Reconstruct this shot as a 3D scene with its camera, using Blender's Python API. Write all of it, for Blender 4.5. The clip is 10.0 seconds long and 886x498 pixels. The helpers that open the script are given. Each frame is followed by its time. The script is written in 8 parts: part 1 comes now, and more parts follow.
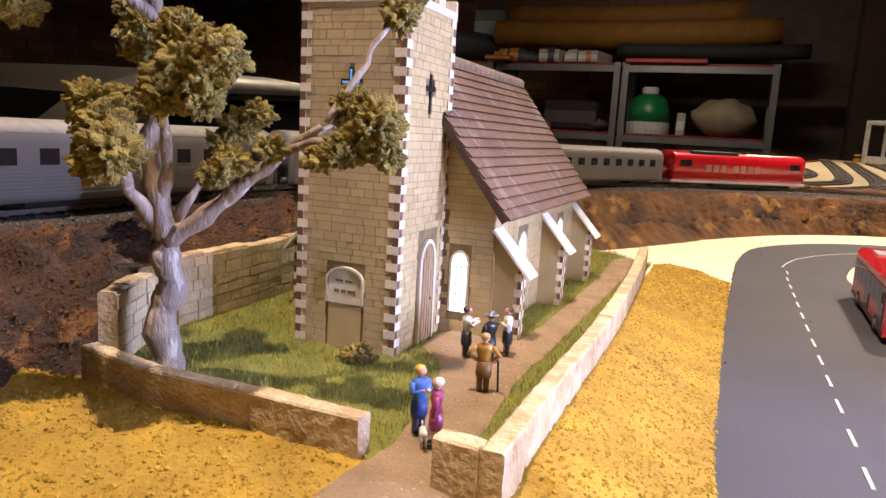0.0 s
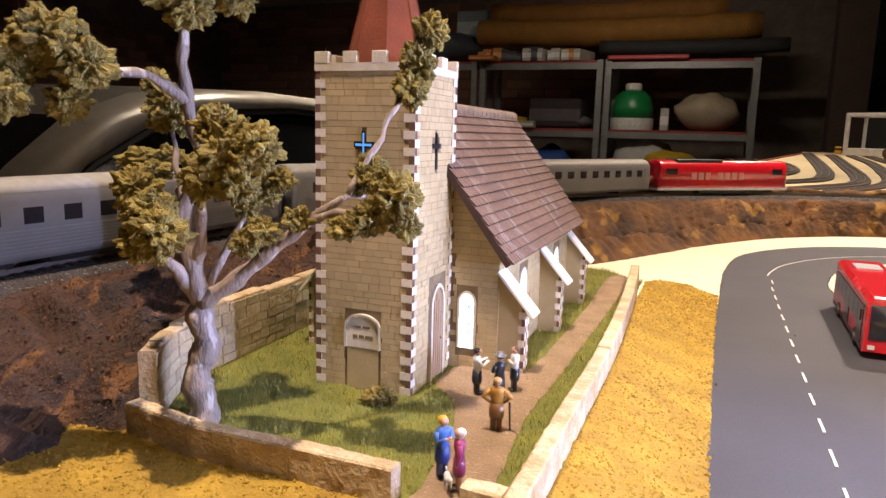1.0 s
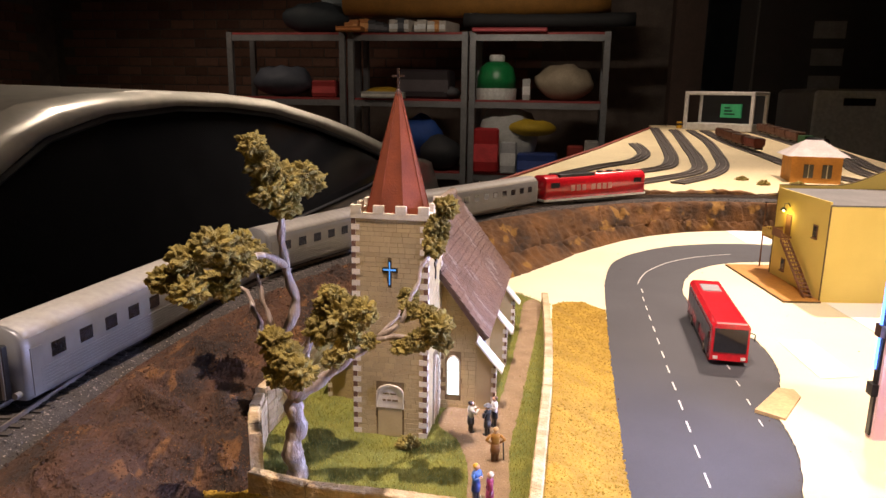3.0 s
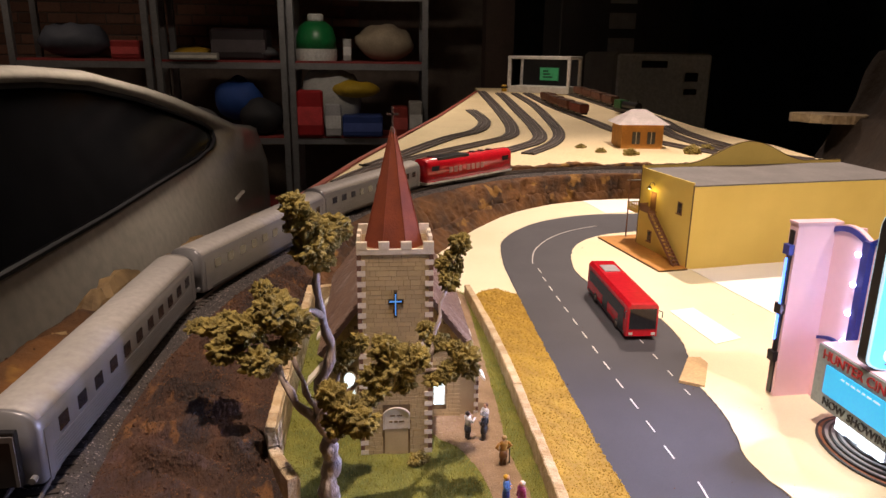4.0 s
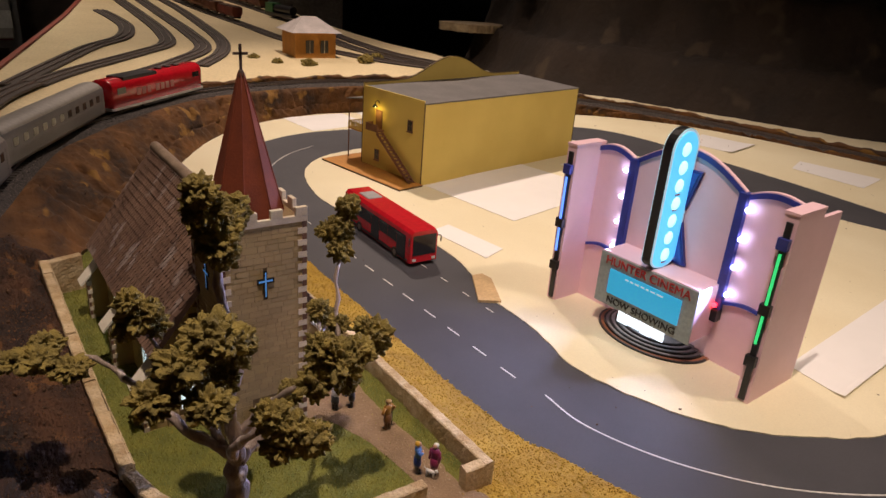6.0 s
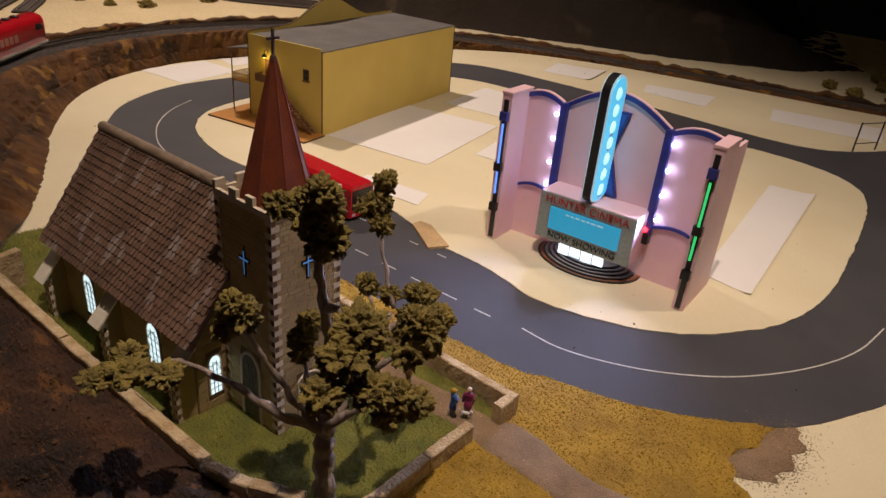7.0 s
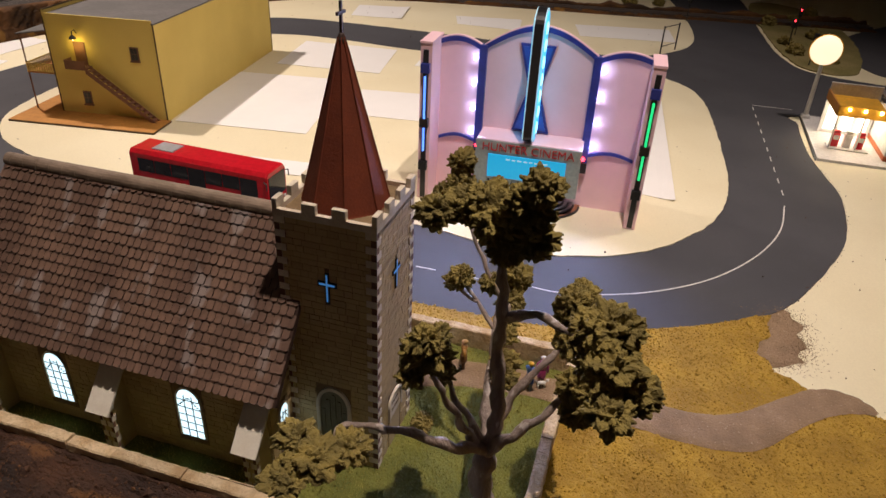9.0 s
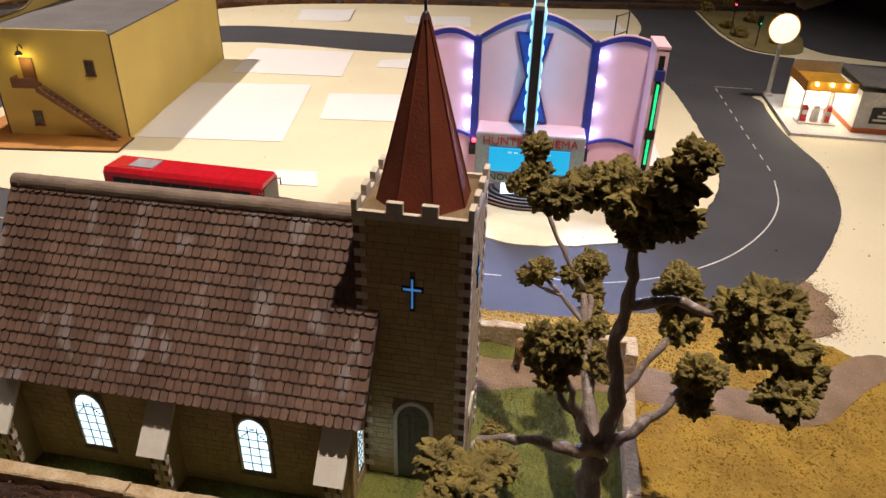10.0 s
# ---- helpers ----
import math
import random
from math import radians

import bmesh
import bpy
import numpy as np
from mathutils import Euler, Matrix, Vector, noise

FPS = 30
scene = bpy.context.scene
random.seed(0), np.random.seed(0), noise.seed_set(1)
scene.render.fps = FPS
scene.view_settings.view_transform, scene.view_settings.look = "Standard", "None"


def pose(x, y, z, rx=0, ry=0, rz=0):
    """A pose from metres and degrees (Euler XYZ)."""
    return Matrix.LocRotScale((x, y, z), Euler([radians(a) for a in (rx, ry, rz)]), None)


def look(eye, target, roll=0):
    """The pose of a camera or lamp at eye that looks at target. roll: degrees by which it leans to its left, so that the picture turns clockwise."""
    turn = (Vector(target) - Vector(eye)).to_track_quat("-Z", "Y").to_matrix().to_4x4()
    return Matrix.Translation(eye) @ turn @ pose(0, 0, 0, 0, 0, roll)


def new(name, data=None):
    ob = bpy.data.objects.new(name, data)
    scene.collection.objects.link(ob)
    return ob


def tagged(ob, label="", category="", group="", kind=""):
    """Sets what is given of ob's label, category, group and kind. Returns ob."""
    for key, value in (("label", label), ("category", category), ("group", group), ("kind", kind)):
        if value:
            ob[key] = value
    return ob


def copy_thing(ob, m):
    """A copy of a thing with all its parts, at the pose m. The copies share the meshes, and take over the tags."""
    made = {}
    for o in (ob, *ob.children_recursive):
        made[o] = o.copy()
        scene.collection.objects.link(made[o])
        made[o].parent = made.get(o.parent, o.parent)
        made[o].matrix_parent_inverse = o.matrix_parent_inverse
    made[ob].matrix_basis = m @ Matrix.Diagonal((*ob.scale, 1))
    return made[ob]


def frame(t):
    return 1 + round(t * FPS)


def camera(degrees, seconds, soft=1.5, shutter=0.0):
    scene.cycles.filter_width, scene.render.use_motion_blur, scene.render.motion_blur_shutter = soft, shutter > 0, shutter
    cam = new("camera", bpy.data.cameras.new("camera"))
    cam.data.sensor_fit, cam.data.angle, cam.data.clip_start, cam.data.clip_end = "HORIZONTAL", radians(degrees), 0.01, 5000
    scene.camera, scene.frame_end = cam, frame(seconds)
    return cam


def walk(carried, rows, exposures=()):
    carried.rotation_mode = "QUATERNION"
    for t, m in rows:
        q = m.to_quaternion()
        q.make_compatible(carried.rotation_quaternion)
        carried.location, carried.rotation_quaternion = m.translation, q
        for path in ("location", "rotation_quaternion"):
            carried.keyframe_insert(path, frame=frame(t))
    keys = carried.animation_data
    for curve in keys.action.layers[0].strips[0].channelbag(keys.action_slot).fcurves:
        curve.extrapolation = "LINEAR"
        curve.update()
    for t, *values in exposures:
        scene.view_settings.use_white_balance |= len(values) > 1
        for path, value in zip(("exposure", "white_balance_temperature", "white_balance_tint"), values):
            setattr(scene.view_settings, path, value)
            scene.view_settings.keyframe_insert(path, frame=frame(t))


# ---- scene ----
cam = camera(65.1, 10.0)
PATH = [
    (0, (0.1149, -0.2360, 0.0873), (0.0405, -0.0533, 0.0548), 3.2),
    (0.5, (0.1149, -0.2439, 0.0912), (0.0414, -0.0608, 0.0588), 2.4),
    (1, (0.1129, -0.2560, 0.1103), (0.0415, -0.0721, 0.0775), 1.5),
    (1.5, (0.1118, -0.2811, 0.1334), (0.0425, -0.0963, 0.1008), 2.3),
    (2, (0.1115, -0.3099, 0.1566), (0.0443, -0.1243, 0.1245), 1.1),
    (2.5, (0.1071, -0.3501, 0.1791), (0.0521, -0.1612, 0.1429), 1.0),
    (4, (-0.0302, -0.3968, 0.2509), (-0.0126, -0.2052, 0.1961), 0.7),
    (4.5, (-0.0692, -0.3923, 0.2634), (-0.0282, -0.2047, 0.2075), 1.6),
    (5, (-0.0901, -0.3726, 0.2657), (-0.0343, -0.1904, 0.2050), 1.7),
    (5.5, (-0.1108, -0.3447, 0.2598), (-0.0266, -0.1767, 0.1914), 3.3),
    (7, (-0.2316, -0.2492, 0.2808), (-0.0902, -0.1406, 0.1901), 5.2),
    (7.5, (-0.2683, -0.2378, 0.2933), (-0.1195, -0.1449, 0.1973), 5.3),
    (8, (-0.2688, -0.2081, 0.2880), (-0.1115, -0.1326, 0.1902), 5.6),
    (8.5, (-0.2756, -0.1521, 0.2896), (-0.1129, -0.0921, 0.1898), 4.3),
    (9, (-0.2720, -0.0940, 0.2710), (1.390, 0.385, -0.734), 2.8),
    (9.5, (-0.2690, -0.0680, 0.2630), (1.425, 0.305, -0.733), 3.7),
    (10, (-0.2710, -0.0280, 0.2550), (1.443, 0.266, -0.732), 1.4),
]
walk(cam, [(t, look(eye, target, roll)) for t, eye, target, roll in PATH], exposures=[(0, 0.0, 6750, 11), (2.5, 0.17, 6600, 11), (4, -0.42, 6700, 15), (5.5, -0.93, 6650, 14), (7.0, -1.45, 6750, 13), (8.5, -1.18, 6250, 11), (9.3, -0.92, 6100, 10), (10, -0.72, 6000, 9)])
# ---- light ----
world = bpy.data.worlds.new("world")
scene.world = world
world.use_nodes = True
world.node_tree.nodes["Background"].inputs[0].default_value = (0.55, 0.6, 0.7, 1)
world.node_tree.nodes["Background"].inputs[1].default_value = 0.004


def lamp(name, kind, at, target, power, colour, size=0.1, size_y=None, spread=None):
    data = bpy.data.lights.new(name, kind)
    data.energy, data.color = power, colour
    if kind == "AREA":
        data.shape, data.size, data.size_y = "RECTANGLE", size, size_y or size
        if spread:
            data.spread = radians(spread)
    elif kind == "SPOT":
        data.shadow_soft_size, data.spot_size, data.spot_blend = size, radians(spread or 90), 0.9
    else:
        data.shadow_soft_size = size
    ob = new(name, data)
    ob.matrix_world = look(at, target)
    return ob


WARM = (1.0, 0.805, 0.675)
LED = (0.46, 0.55, 1.0)
lamp("ceiling_lamp_church", "SPOT", (-0.035, -0.155, 1.06), (0.09, -0.03, 0), 72, WARM, 0.011, spread=66)
lamp("ceiling_lamp_aisle", "SPOT", (0.62, -0.45, 1.14), (0.70, 0.0, 0), 52, WARM, 0.03, spread=80)
lamp("ceiling_lamp_town", "SPOT", (0.58, 1.02, 1.2), (0.62, 0.78, 0), 140, WARM, 0.02, spread=84)
lamp("ceiling_lamp_yard", "SPOT", (0.6, 2.5, 1.3), (0.55, 2.2, 0), 70, WARM, 0.05, spread=105)
# unseen fill added to brighten the car's roof and side
lamp("garage_lamp", "AREA", (-0.9, 2.0, 1.33), (-0.9, 2.0001, 0), 27, (1.0, 0.86, 0.70), 0.6, 0.12, spread=104)
# added fill that lifts the far brick walls out of the dark
lamp("garage_lamp_rear", "AREA", (-2.6, 4.3, 1.33), (-2.6, 4.3001, 0), 5, (1.0, 0.80, 0.62), 0.6, 0.12, spread=160)
# extra light aimed at the shelving, standing for no real fitting
lamp("shelf_lamp", "AREA", (-0.4, 3.5, 1.33), (-0.4, 5.3, 0.0), 5.5, (1.0, 0.86, 0.70), 0.6, 0.12, spread=125)
# the bulbs down the cinema's pilasters
for x, y in ((0.3075, 0.0515), (0.3135, -0.0575)):
    for k in range(4):
        lamp("cinema_bulb_light", "AREA", (x, y, 0.0464 + 0.0225 * k), (0.0, y, 0.044 + 0.0225 * k), 0.13, LED, 0.0030, spread=104)

lamp("canopy_light", "AREA", (0.606, -0.326, 0.0300), (0.606, -0.3261, -1), 0.10, (1.0, 0.88, 0.66), 0.05, 0.05)

for k in range(3):
    lamp("fascia_bulb_light", "POINT", (0.5655, -0.342 + 0.016 * k, 0.0375), (0.5655, -0.342, -1), 0.0028, (1.0, 0.74, 0.30), 0.0012)
# the bulb over the shop's upper door
lamp("porch_lamp_light", "POINT", (0.3338, 0.5061, 0.0672), (0.3338, 0.5062, -1), 0.016, (1.0, 0.72, 0.16), 0.0012)

# ---- materials ----
def mat(name, c1, c2=None, scale=300.0, rough=0.7, bump=0.0, metal=0.0, fine=None, speck=None, emit=None, power=0.0, stretch=None, coat=0.0, island=0.0, per=0.0, bscale=None, cover=0.5, grain=0.5, placed=False):
    m = bpy.data.materials.new(name)
    m.use_nodes = True
    nt = m.node_tree
    n, l = nt.nodes, nt.links
    b = n["Principled BSDF"]
    b.inputs["Roughness"].default_value, b.inputs["Metallic"].default_value = rough, metal
    b.inputs["Coat Weight"].default_value = coat
    c2 = c2 or tuple(v * 0.75 for v in c1)
    tc = n.new("ShaderNodeTexCoord")
    vec = n.new("ShaderNodeNewGeometry").outputs["Position"] if placed else tc.outputs["Object"]
    if stretch:
        mp = n.new("ShaderNodeMapping")
        mp.inputs["Scale"].default_value = stretch
        l.new(vec, mp.inputs["Vector"])
        vec = mp.outputs["Vector"]

    def nz(sc, detail=4.0):
        t = n.new("ShaderNodeTexNoise")
        t.inputs["Scale"].default_value, t.inputs["Detail"].default_value = sc, detail
        l.new(vec, t.inputs["Vector"])
        return t.outputs["Fac"]

    def mix(fac, a, c):
        t = n.new("ShaderNodeMix")
        t.data_type = "RGBA"
        for sock, v in ((t.inputs["Factor"], fac), (t.inputs["A"], a), (t.inputs["B"], c)):
            if isinstance(v, (tuple, float, int)):
                sock.default_value = (*v, 1) if isinstance(v, tuple) else v
            else:
                l.new(v, sock)
        return t.outputs["Result"]

    def ramp(v, lo, hi):
        t = n.new("ShaderNodeMapRange")
        t.inputs["From Min"].default_value, t.inputs["From Max"].default_value = lo, hi
        l.new(v, t.inputs["Value"])
        return t.outputs["Result"]

    big = ramp(nz(scale), cover - 0.15, cover + 0.15)
    col = mix(big, c1, c2)
    small = nz(fine or scale * 7, 3.0)
    col = mix(ramp(small, 0.35, 0.75), col, mix(grain, col, tuple(v * 0.55 for v in c1)))
    if speck:
        col = mix(ramp(nz(speck[1], 2.0), speck[2], speck[2] + 0.06), col, speck[0])
    if island or per:
        src = n.new("ShaderNodeNewGeometry").outputs["Random Per Island"] if island else n.new("ShaderNodeObjectInfo").outputs["Random"]
        hv = n.new("ShaderNodeHueSaturation")
        mr = n.new("ShaderNodeMapRange")
        k = island or per
        mr.inputs["To Min"].default_value, mr.inputs["To Max"].default_value = 1 - k, 1 + k
        l.new(src, mr.inputs["Value"])
        l.new(mr.outputs["Result"], hv.inputs["Value"])
        l.new(col, hv.inputs["Color"])
        col = hv.outputs["Color"]
    l.new(col, b.inputs["Base Color"])
    if bump:
        bp = n.new("ShaderNodeBump")
        bp.inputs["Strength"].default_value, bp.inputs["Distance"].default_value = 1.0, bump
        l.new(nz(bscale or fine or scale * 7, 5.0), bp.inputs["Height"])
        l.new(bp.outputs["Normal"], b.inputs["Normal"])
    if emit:
        b.inputs["Emission Color"].default_value, b.inputs["Emission Strength"].default_value = (*emit, 1), power
    return m


def glass(name, tint=(0.02, 0.02, 0.025), rough=0.06):
    return mat(name, tint, tint, 50, rough)


M = {}
M["sand"] = mat("sand_paint", (0.80, 0.735, 0.52), (0.75, 0.675, 0.46), 9, 0.8, 0.00006, fine=700, speck=((0.40, 0.32, 0.20), 200, 0.745), grain=0.14)
M["road"] = mat("asphalt_card", (0.068, 0.068, 0.078), (0.054, 0.054, 0.063), 14, 0.75, 0.00008, fine=1800)
M["line"] = mat("road_paint", (0.75, 0.73, 0.70), None, 300, 0.7)
M["turf"] = mat("straw_turf", (0.47, 0.295, 0.036), (0.31, 0.185, 0.025), 45, 0.95, 0.0012, fine=700, bscale=700)
M["tuft"] = mat("straw_tuft", (0.47, 0.30, 0.036), (0.33, 0.20, 0.026), 24, 0.95, fine=900, island=0.16)
M["lawn"] = mat("lawn_base", (0.20, 0.20, 0.035), (0.115, 0.13, 0.026), 60, 0.95, 0.0008, fine=600)
M["blade"] = mat("grass_blade", (0.27, 0.26, 0.045), (0.42, 0.37, 0.10), 40, 0.85, island=0.35)
M["path"] = mat("gravel_path", (0.325, 0.222, 0.135), (0.235, 0.156, 0.092), 60, 0.95, 0.0007, fine=800, speck=((0.40, 0.31, 0.22), 700, 0.66))
M["earth"] = mat("earth", (0.088, 0.036, 0.015), (0.018, 0.011, 0.009), 34, 0.8, 0.0045, fine=420, speck=((0.155, 0.068, 0.020), 60, 0.60), bscale=300, stretch=(1.5, 0.45, 1))
M["rock"] = mat("rock_bank", (0.170, 0.072, 0.017), (0.028, 0.015, 0.008), 24, 0.9, 0.0024, fine=200, speck=((0.24, 0.122, 0.024), 34, 0.615), bscale=160, stretch=(1, 0.6, 1))
M["ballast"] = mat("ballast", (0.060, 0.051, 0.046), (0.034, 0.029, 0.027), 120, 0.9, 0.0012, fine=700, speck=((0.26, 0.22, 0.19), 600, 0.62))
M["wallstone"] = mat("yard_wall_plaster", (0.68, 0.54, 0.34), (0.46, 0.31, 0.15), 90, 0.85, 0.0014, fine=600, per=0.14, bscale=450)
M["stone"] = mat("church_stone", (0.53, 0.40, 0.20), (0.455, 0.335, 0.16), 60, 0.8, 0.00012, fine=1500, per=0.08, grain=0.25)
M["stone_all"] = mat("church_stone_all", (0.53, 0.40, 0.20), (0.455, 0.335, 0.16), 60, 0.8, 0.00012, fine=1500, island=0.08, grain=0.25)
M["joint"] = mat("church_joint", (0.17, 0.11, 0.05), (0.26, 0.18, 0.09), 120, 0.9)
M["burnt"] = mat("burnt_card_edge", (0.13, 0.06, 0.035), (0.20, 0.10, 0.06), 200, 0.8)
M["quoin"] = mat("quoin_card", (0.80, 0.72, 0.58), (0.70, 0.60, 0.46), 200, 0.8, 0.0001, per=0.10)
M["trim"] = mat("pale_trim", (0.74, 0.66, 0.52), (0.66, 0.58, 0.44), 150, 0.75, 0.0001)
M["tile"] = mat("roof_tile", (0.225, 0.138, 0.096), (0.138, 0.083, 0.060), 60, 0.42, 0.0003, fine=900, speck=((0.27, 0.215, 0.19), 85, 0.575), per=0.11, stretch=(0.42, 1, 0.42), placed=True)
M["tile_all"] = mat("roof_tile_all", (0.225, 0.138, 0.096), (0.138, 0.083, 0.060), 60, 0.42, 0.0003, fine=900, speck=((0.27, 0.215, 0.19), 85, 0.575), island=0.11, stretch=(0.42, 1, 0.42), placed=True)
M["cap"] = mat("white_card_cap", (0.88, 0.83, 0.70), (0.82, 0.76, 0.62), 150, 0.7, 0.0001, grain=0.15)
M["spire"] = mat("spire_red", (0.225, 0.044, 0.011), (0.155, 0.030, 0.009), 70, 0.85, 0.0002, fine=900)
M["darkwood"] = mat("dark_brown_card", (0.06, 0.03, 0.02), None, 200, 0.6)
M["timber"] = mat("door_timber", (0.40, 0.25, 0.13), (0.30, 0.18, 0.09), 90, 0.6, 0.0002, stretch=(6, 6, 1))
M["greydoor"] = mat("grey_door", (0.17, 0.17, 0.13), None, 200, 0.7)
M["glow"] = mat("lit_window", (0.8, 0.85, 0.85), None, 80, 0.5, emit=(0.70, 0.93, 1.0), power=3.0)
M["bluecross"] = mat("lit_cross", (0.1, 0.35, 0.8), None, 80, 0.5, emit=(0.12, 0.42, 1.0), power=0.6)
M["lead"] = mat("window_lead", (0.35, 0.36, 0.36), None, 300, 0.6)
M["bark"] = mat("tree_bark", (0.38, 0.30, 0.25), (0.24, 0.18, 0.14), 120, 0.55, 0.0010, fine=700, stretch=(1, 1, 0.35), speck=((0.52, 0.45, 0.40), 200, 0.6))
M["leaf"] = mat("foliage", (0.30, 0.230, 0.056), (0.150, 0.118, 0.034), 140, 0.95, 0.0007, fine=900, bscale=900)
M["pink"] = mat("cinema_pink", (0.84, 0.58, 0.64), (0.80, 0.54, 0.60), 30, 0.45, grain=0.06)
M["blue"] = mat("cinema_blue", (0.03, 0.045, 0.30), None, 60, 0.35)
M["black"] = mat("black_plastic", (0.012, 0.012, 0.014), None, 90, 0.35)
M["white"] = mat("white_paint", (0.78, 0.77, 0.74), None, 60, 0.5)
M["paper"] = mat("white_paper", (0.86, 0.85, 0.83), (0.83, 0.82, 0.80), 9, 0.6, grain=0.04)
M["card"] = mat("brown_card", (0.62, 0.43, 0.22), (0.52, 0.36, 0.18), 50, 0.8)
M["yellow"] = mat("yellow_card", (0.75, 0.575, 0.15), (0.68, 0.51, 0.125), 14, 0.75, 0.00006, fine=900, grain=0.18)
M["yedge"] = mat("burnt_edge", (0.12, 0.075, 0.03), None, 100, 0.8)
M["greyroof"] = mat("grey_roof_card", (0.16, 0.15, 0.145), (0.12, 0.115, 0.11), 30, 0.7)
M["orange"] = mat("orange_card", (0.55, 0.25, 0.045), (0.45, 0.2, 0.035), 40, 0.7)
M["red"] = mat("red_gloss", (0.62, 0.012, 0.025), (0.55, 0.01, 0.02), 30, 0.22, coat=0.4)
M["silver"] = mat("coach_silver", (0.205, 0.203, 0.203), (0.18, 0.178, 0.178), 40, 0.36, metal=0.25, grain=0.15)
M["glass"] = glass("dark_glass")
M["steel"] = mat("rail_steel", (0.30, 0.25, 0.22), None, 300, 0.45, metal=0.6)
M["sleeper"] = mat("sleeper", (0.05, 0.04, 0.033), None, 300, 0.8, per=0.2)
M["plaster"] = mat("plaster_edge", (0.55, 0.45, 0.30), (0.28, 0.2, 0.12), 40, 0.85, 0.001)
M["ridge"] = mat("ridge_cap", (0.34, 0.255, 0.185), (0.20, 0.145, 0.10), 160, 0.5, 0.0003, fine=700, stretch=(1, 0.5, 1))

# ---- mesh helpers ----
def thing(name, label="", category="", group="", at=(0, 0, 0), turn=0.0):
    ob = new(name)
    ob.empty_display_size = 0.01
    ob.matrix_world = pose(*at, 0, 0, turn)
    return tagged(ob, label, category, group)


def part(name, bm, material, parent=None, label="", smooth=False):
    me = bpy.data.meshes.new(name)
    bmesh.ops.recalc_face_normals(bm, faces=bm.faces)
    bm.to_mesh(me)
    bm.free()
    for m in material if isinstance(material, (list, tuple)) else [material]:
        me.materials.append(m)
    if smooth:
        for p in me.polygons:
            p.use_smooth = True
    ob = new(name, me)
    if parent:
        ob.parent = parent
    return tagged(ob, label)


def mesh_part(name, verts, faces, material, parent=None, label="", smooth=False):
    me = bpy.data.meshes.new(name)
    me.from_pydata(verts, [], faces)
    me.update()
    for m in material if isinstance(material, (list, tuple)) else [material]:
        me.materials.append(m)
    if smooth:
        for p in me.polygons:
            p.use_smooth = True
    ob = new(name, me)
    if parent:
        ob.parent = parent
    return tagged(ob, label)


def share(name, me, parent, m):
    ob = new(name, me)
    ob.parent = parent
    ob.matrix_local = m
    return ob


def BM():
    return bmesh.new()


def box(bm, x0, x1, y0, y1, z0, z1, mi=0, bevel=0.0, m=None):
    vs = [bm.verts.new(Vector((x, y, z))) for x in (x0, x1) for y in (y0, y1) for z in (z0, z1)]
    fs = [bm.faces.new([vs[i] for i in f]) for f in ((0, 1, 3, 2), (4, 6, 7, 5), (0, 4, 5, 1), (2, 3, 7, 6), (0, 2, 6, 4), (1, 5, 7, 3))]
    for f in fs:
        f.material_index = mi
    if bevel:
        es = list({e for f in fs for e in f.edges})
        r = bmesh.ops.bevel(bm, geom=es, offset=bevel, segments=1, affect="EDGES", clamp_overlap=True)
        vs = list({v for f in r["faces"] for v in f.verts} | {v for v in vs if v.is_valid})
    if m is not None:
        bmesh.ops.transform(bm, matrix=m, verts=[v for v in vs if v.is_valid])
    return vs


def prism(bm, poly, z0, z1, mi=0, m=None):
    """An upright prism over a plan polygon."""
    lo = [bm.verts.new(Vector((x, y, z0))) for x, y in poly]
    hi = [bm.verts.new(Vector((x, y, z1))) for x, y in poly]
    k = len(poly)
    fs = [bm.faces.new(lo[::-1]), bm.faces.new(hi)]
    fs += [bm.faces.new((lo[i], lo[(i + 1) % k], hi[(i + 1) % k], hi[i])) for i in range(k)]
    for f in fs:
        f.material_index = mi
    if m is not None:
        bmesh.ops.transform(bm, matrix=m, verts=lo + hi)
    return lo + hi


def tube(bm, pts, radii, n=8, mi=0, cap=True):
    pts = [Vector(p) for p in pts]
    rings = []
    for i, p in enumerate(pts):
        d = (pts[min(i + 1, len(pts) - 1)] - pts[max(i - 1, 0)]).normalized()
        a = d.orthogonal().normalized() if not rings else (ref - d * ref.dot(d)).normalized()
        ref = a
        c = d.cross(a)
        r = radii[i] if isinstance(radii, (list, tuple)) else radii
        rings.append([bm.verts.new(p + r * (math.cos(2 * math.pi * k / n) * a + math.sin(2 * math.pi * k / n) * c)) for k in range(n)])
    fs = []
    for r0, r1 in zip(rings, rings[1:]):
        fs += [bm.faces.new((r0[k], r0[(k + 1) % n], r1[(k + 1) % n], r1[k])) for k in range(n)]
    if cap:
        fs += [bm.faces.new(rings[0][::-1]), bm.faces.new(rings[-1])]
    for f in fs:
        f.material_index = mi


def lathe(bm, profile, n=16, at=(0, 0, 0), mi=0, sx=1.0, sy=1.0):
    """Turns a profile of (radius, height) round the upright axis."""
    rings = [[bm.verts.new(Vector(at) + Vector((sx * r * math.cos(2 * math.pi * k / n), sy * r * math.sin(2 * math.pi * k / n), z))) for k in range(n)] for r, z in profile]
    fs = []
    for r0, r1 in zip(rings, rings[1:]):
        fs += [bm.faces.new((r0[k], r0[(k + 1) % n], r1[(k + 1) % n], r1[k])) for k in range(n)]
    fs += [bm.faces.new(rings[0][::-1]), bm.faces.new(rings[-1])]
    for f in fs:
        f.material_index = mi


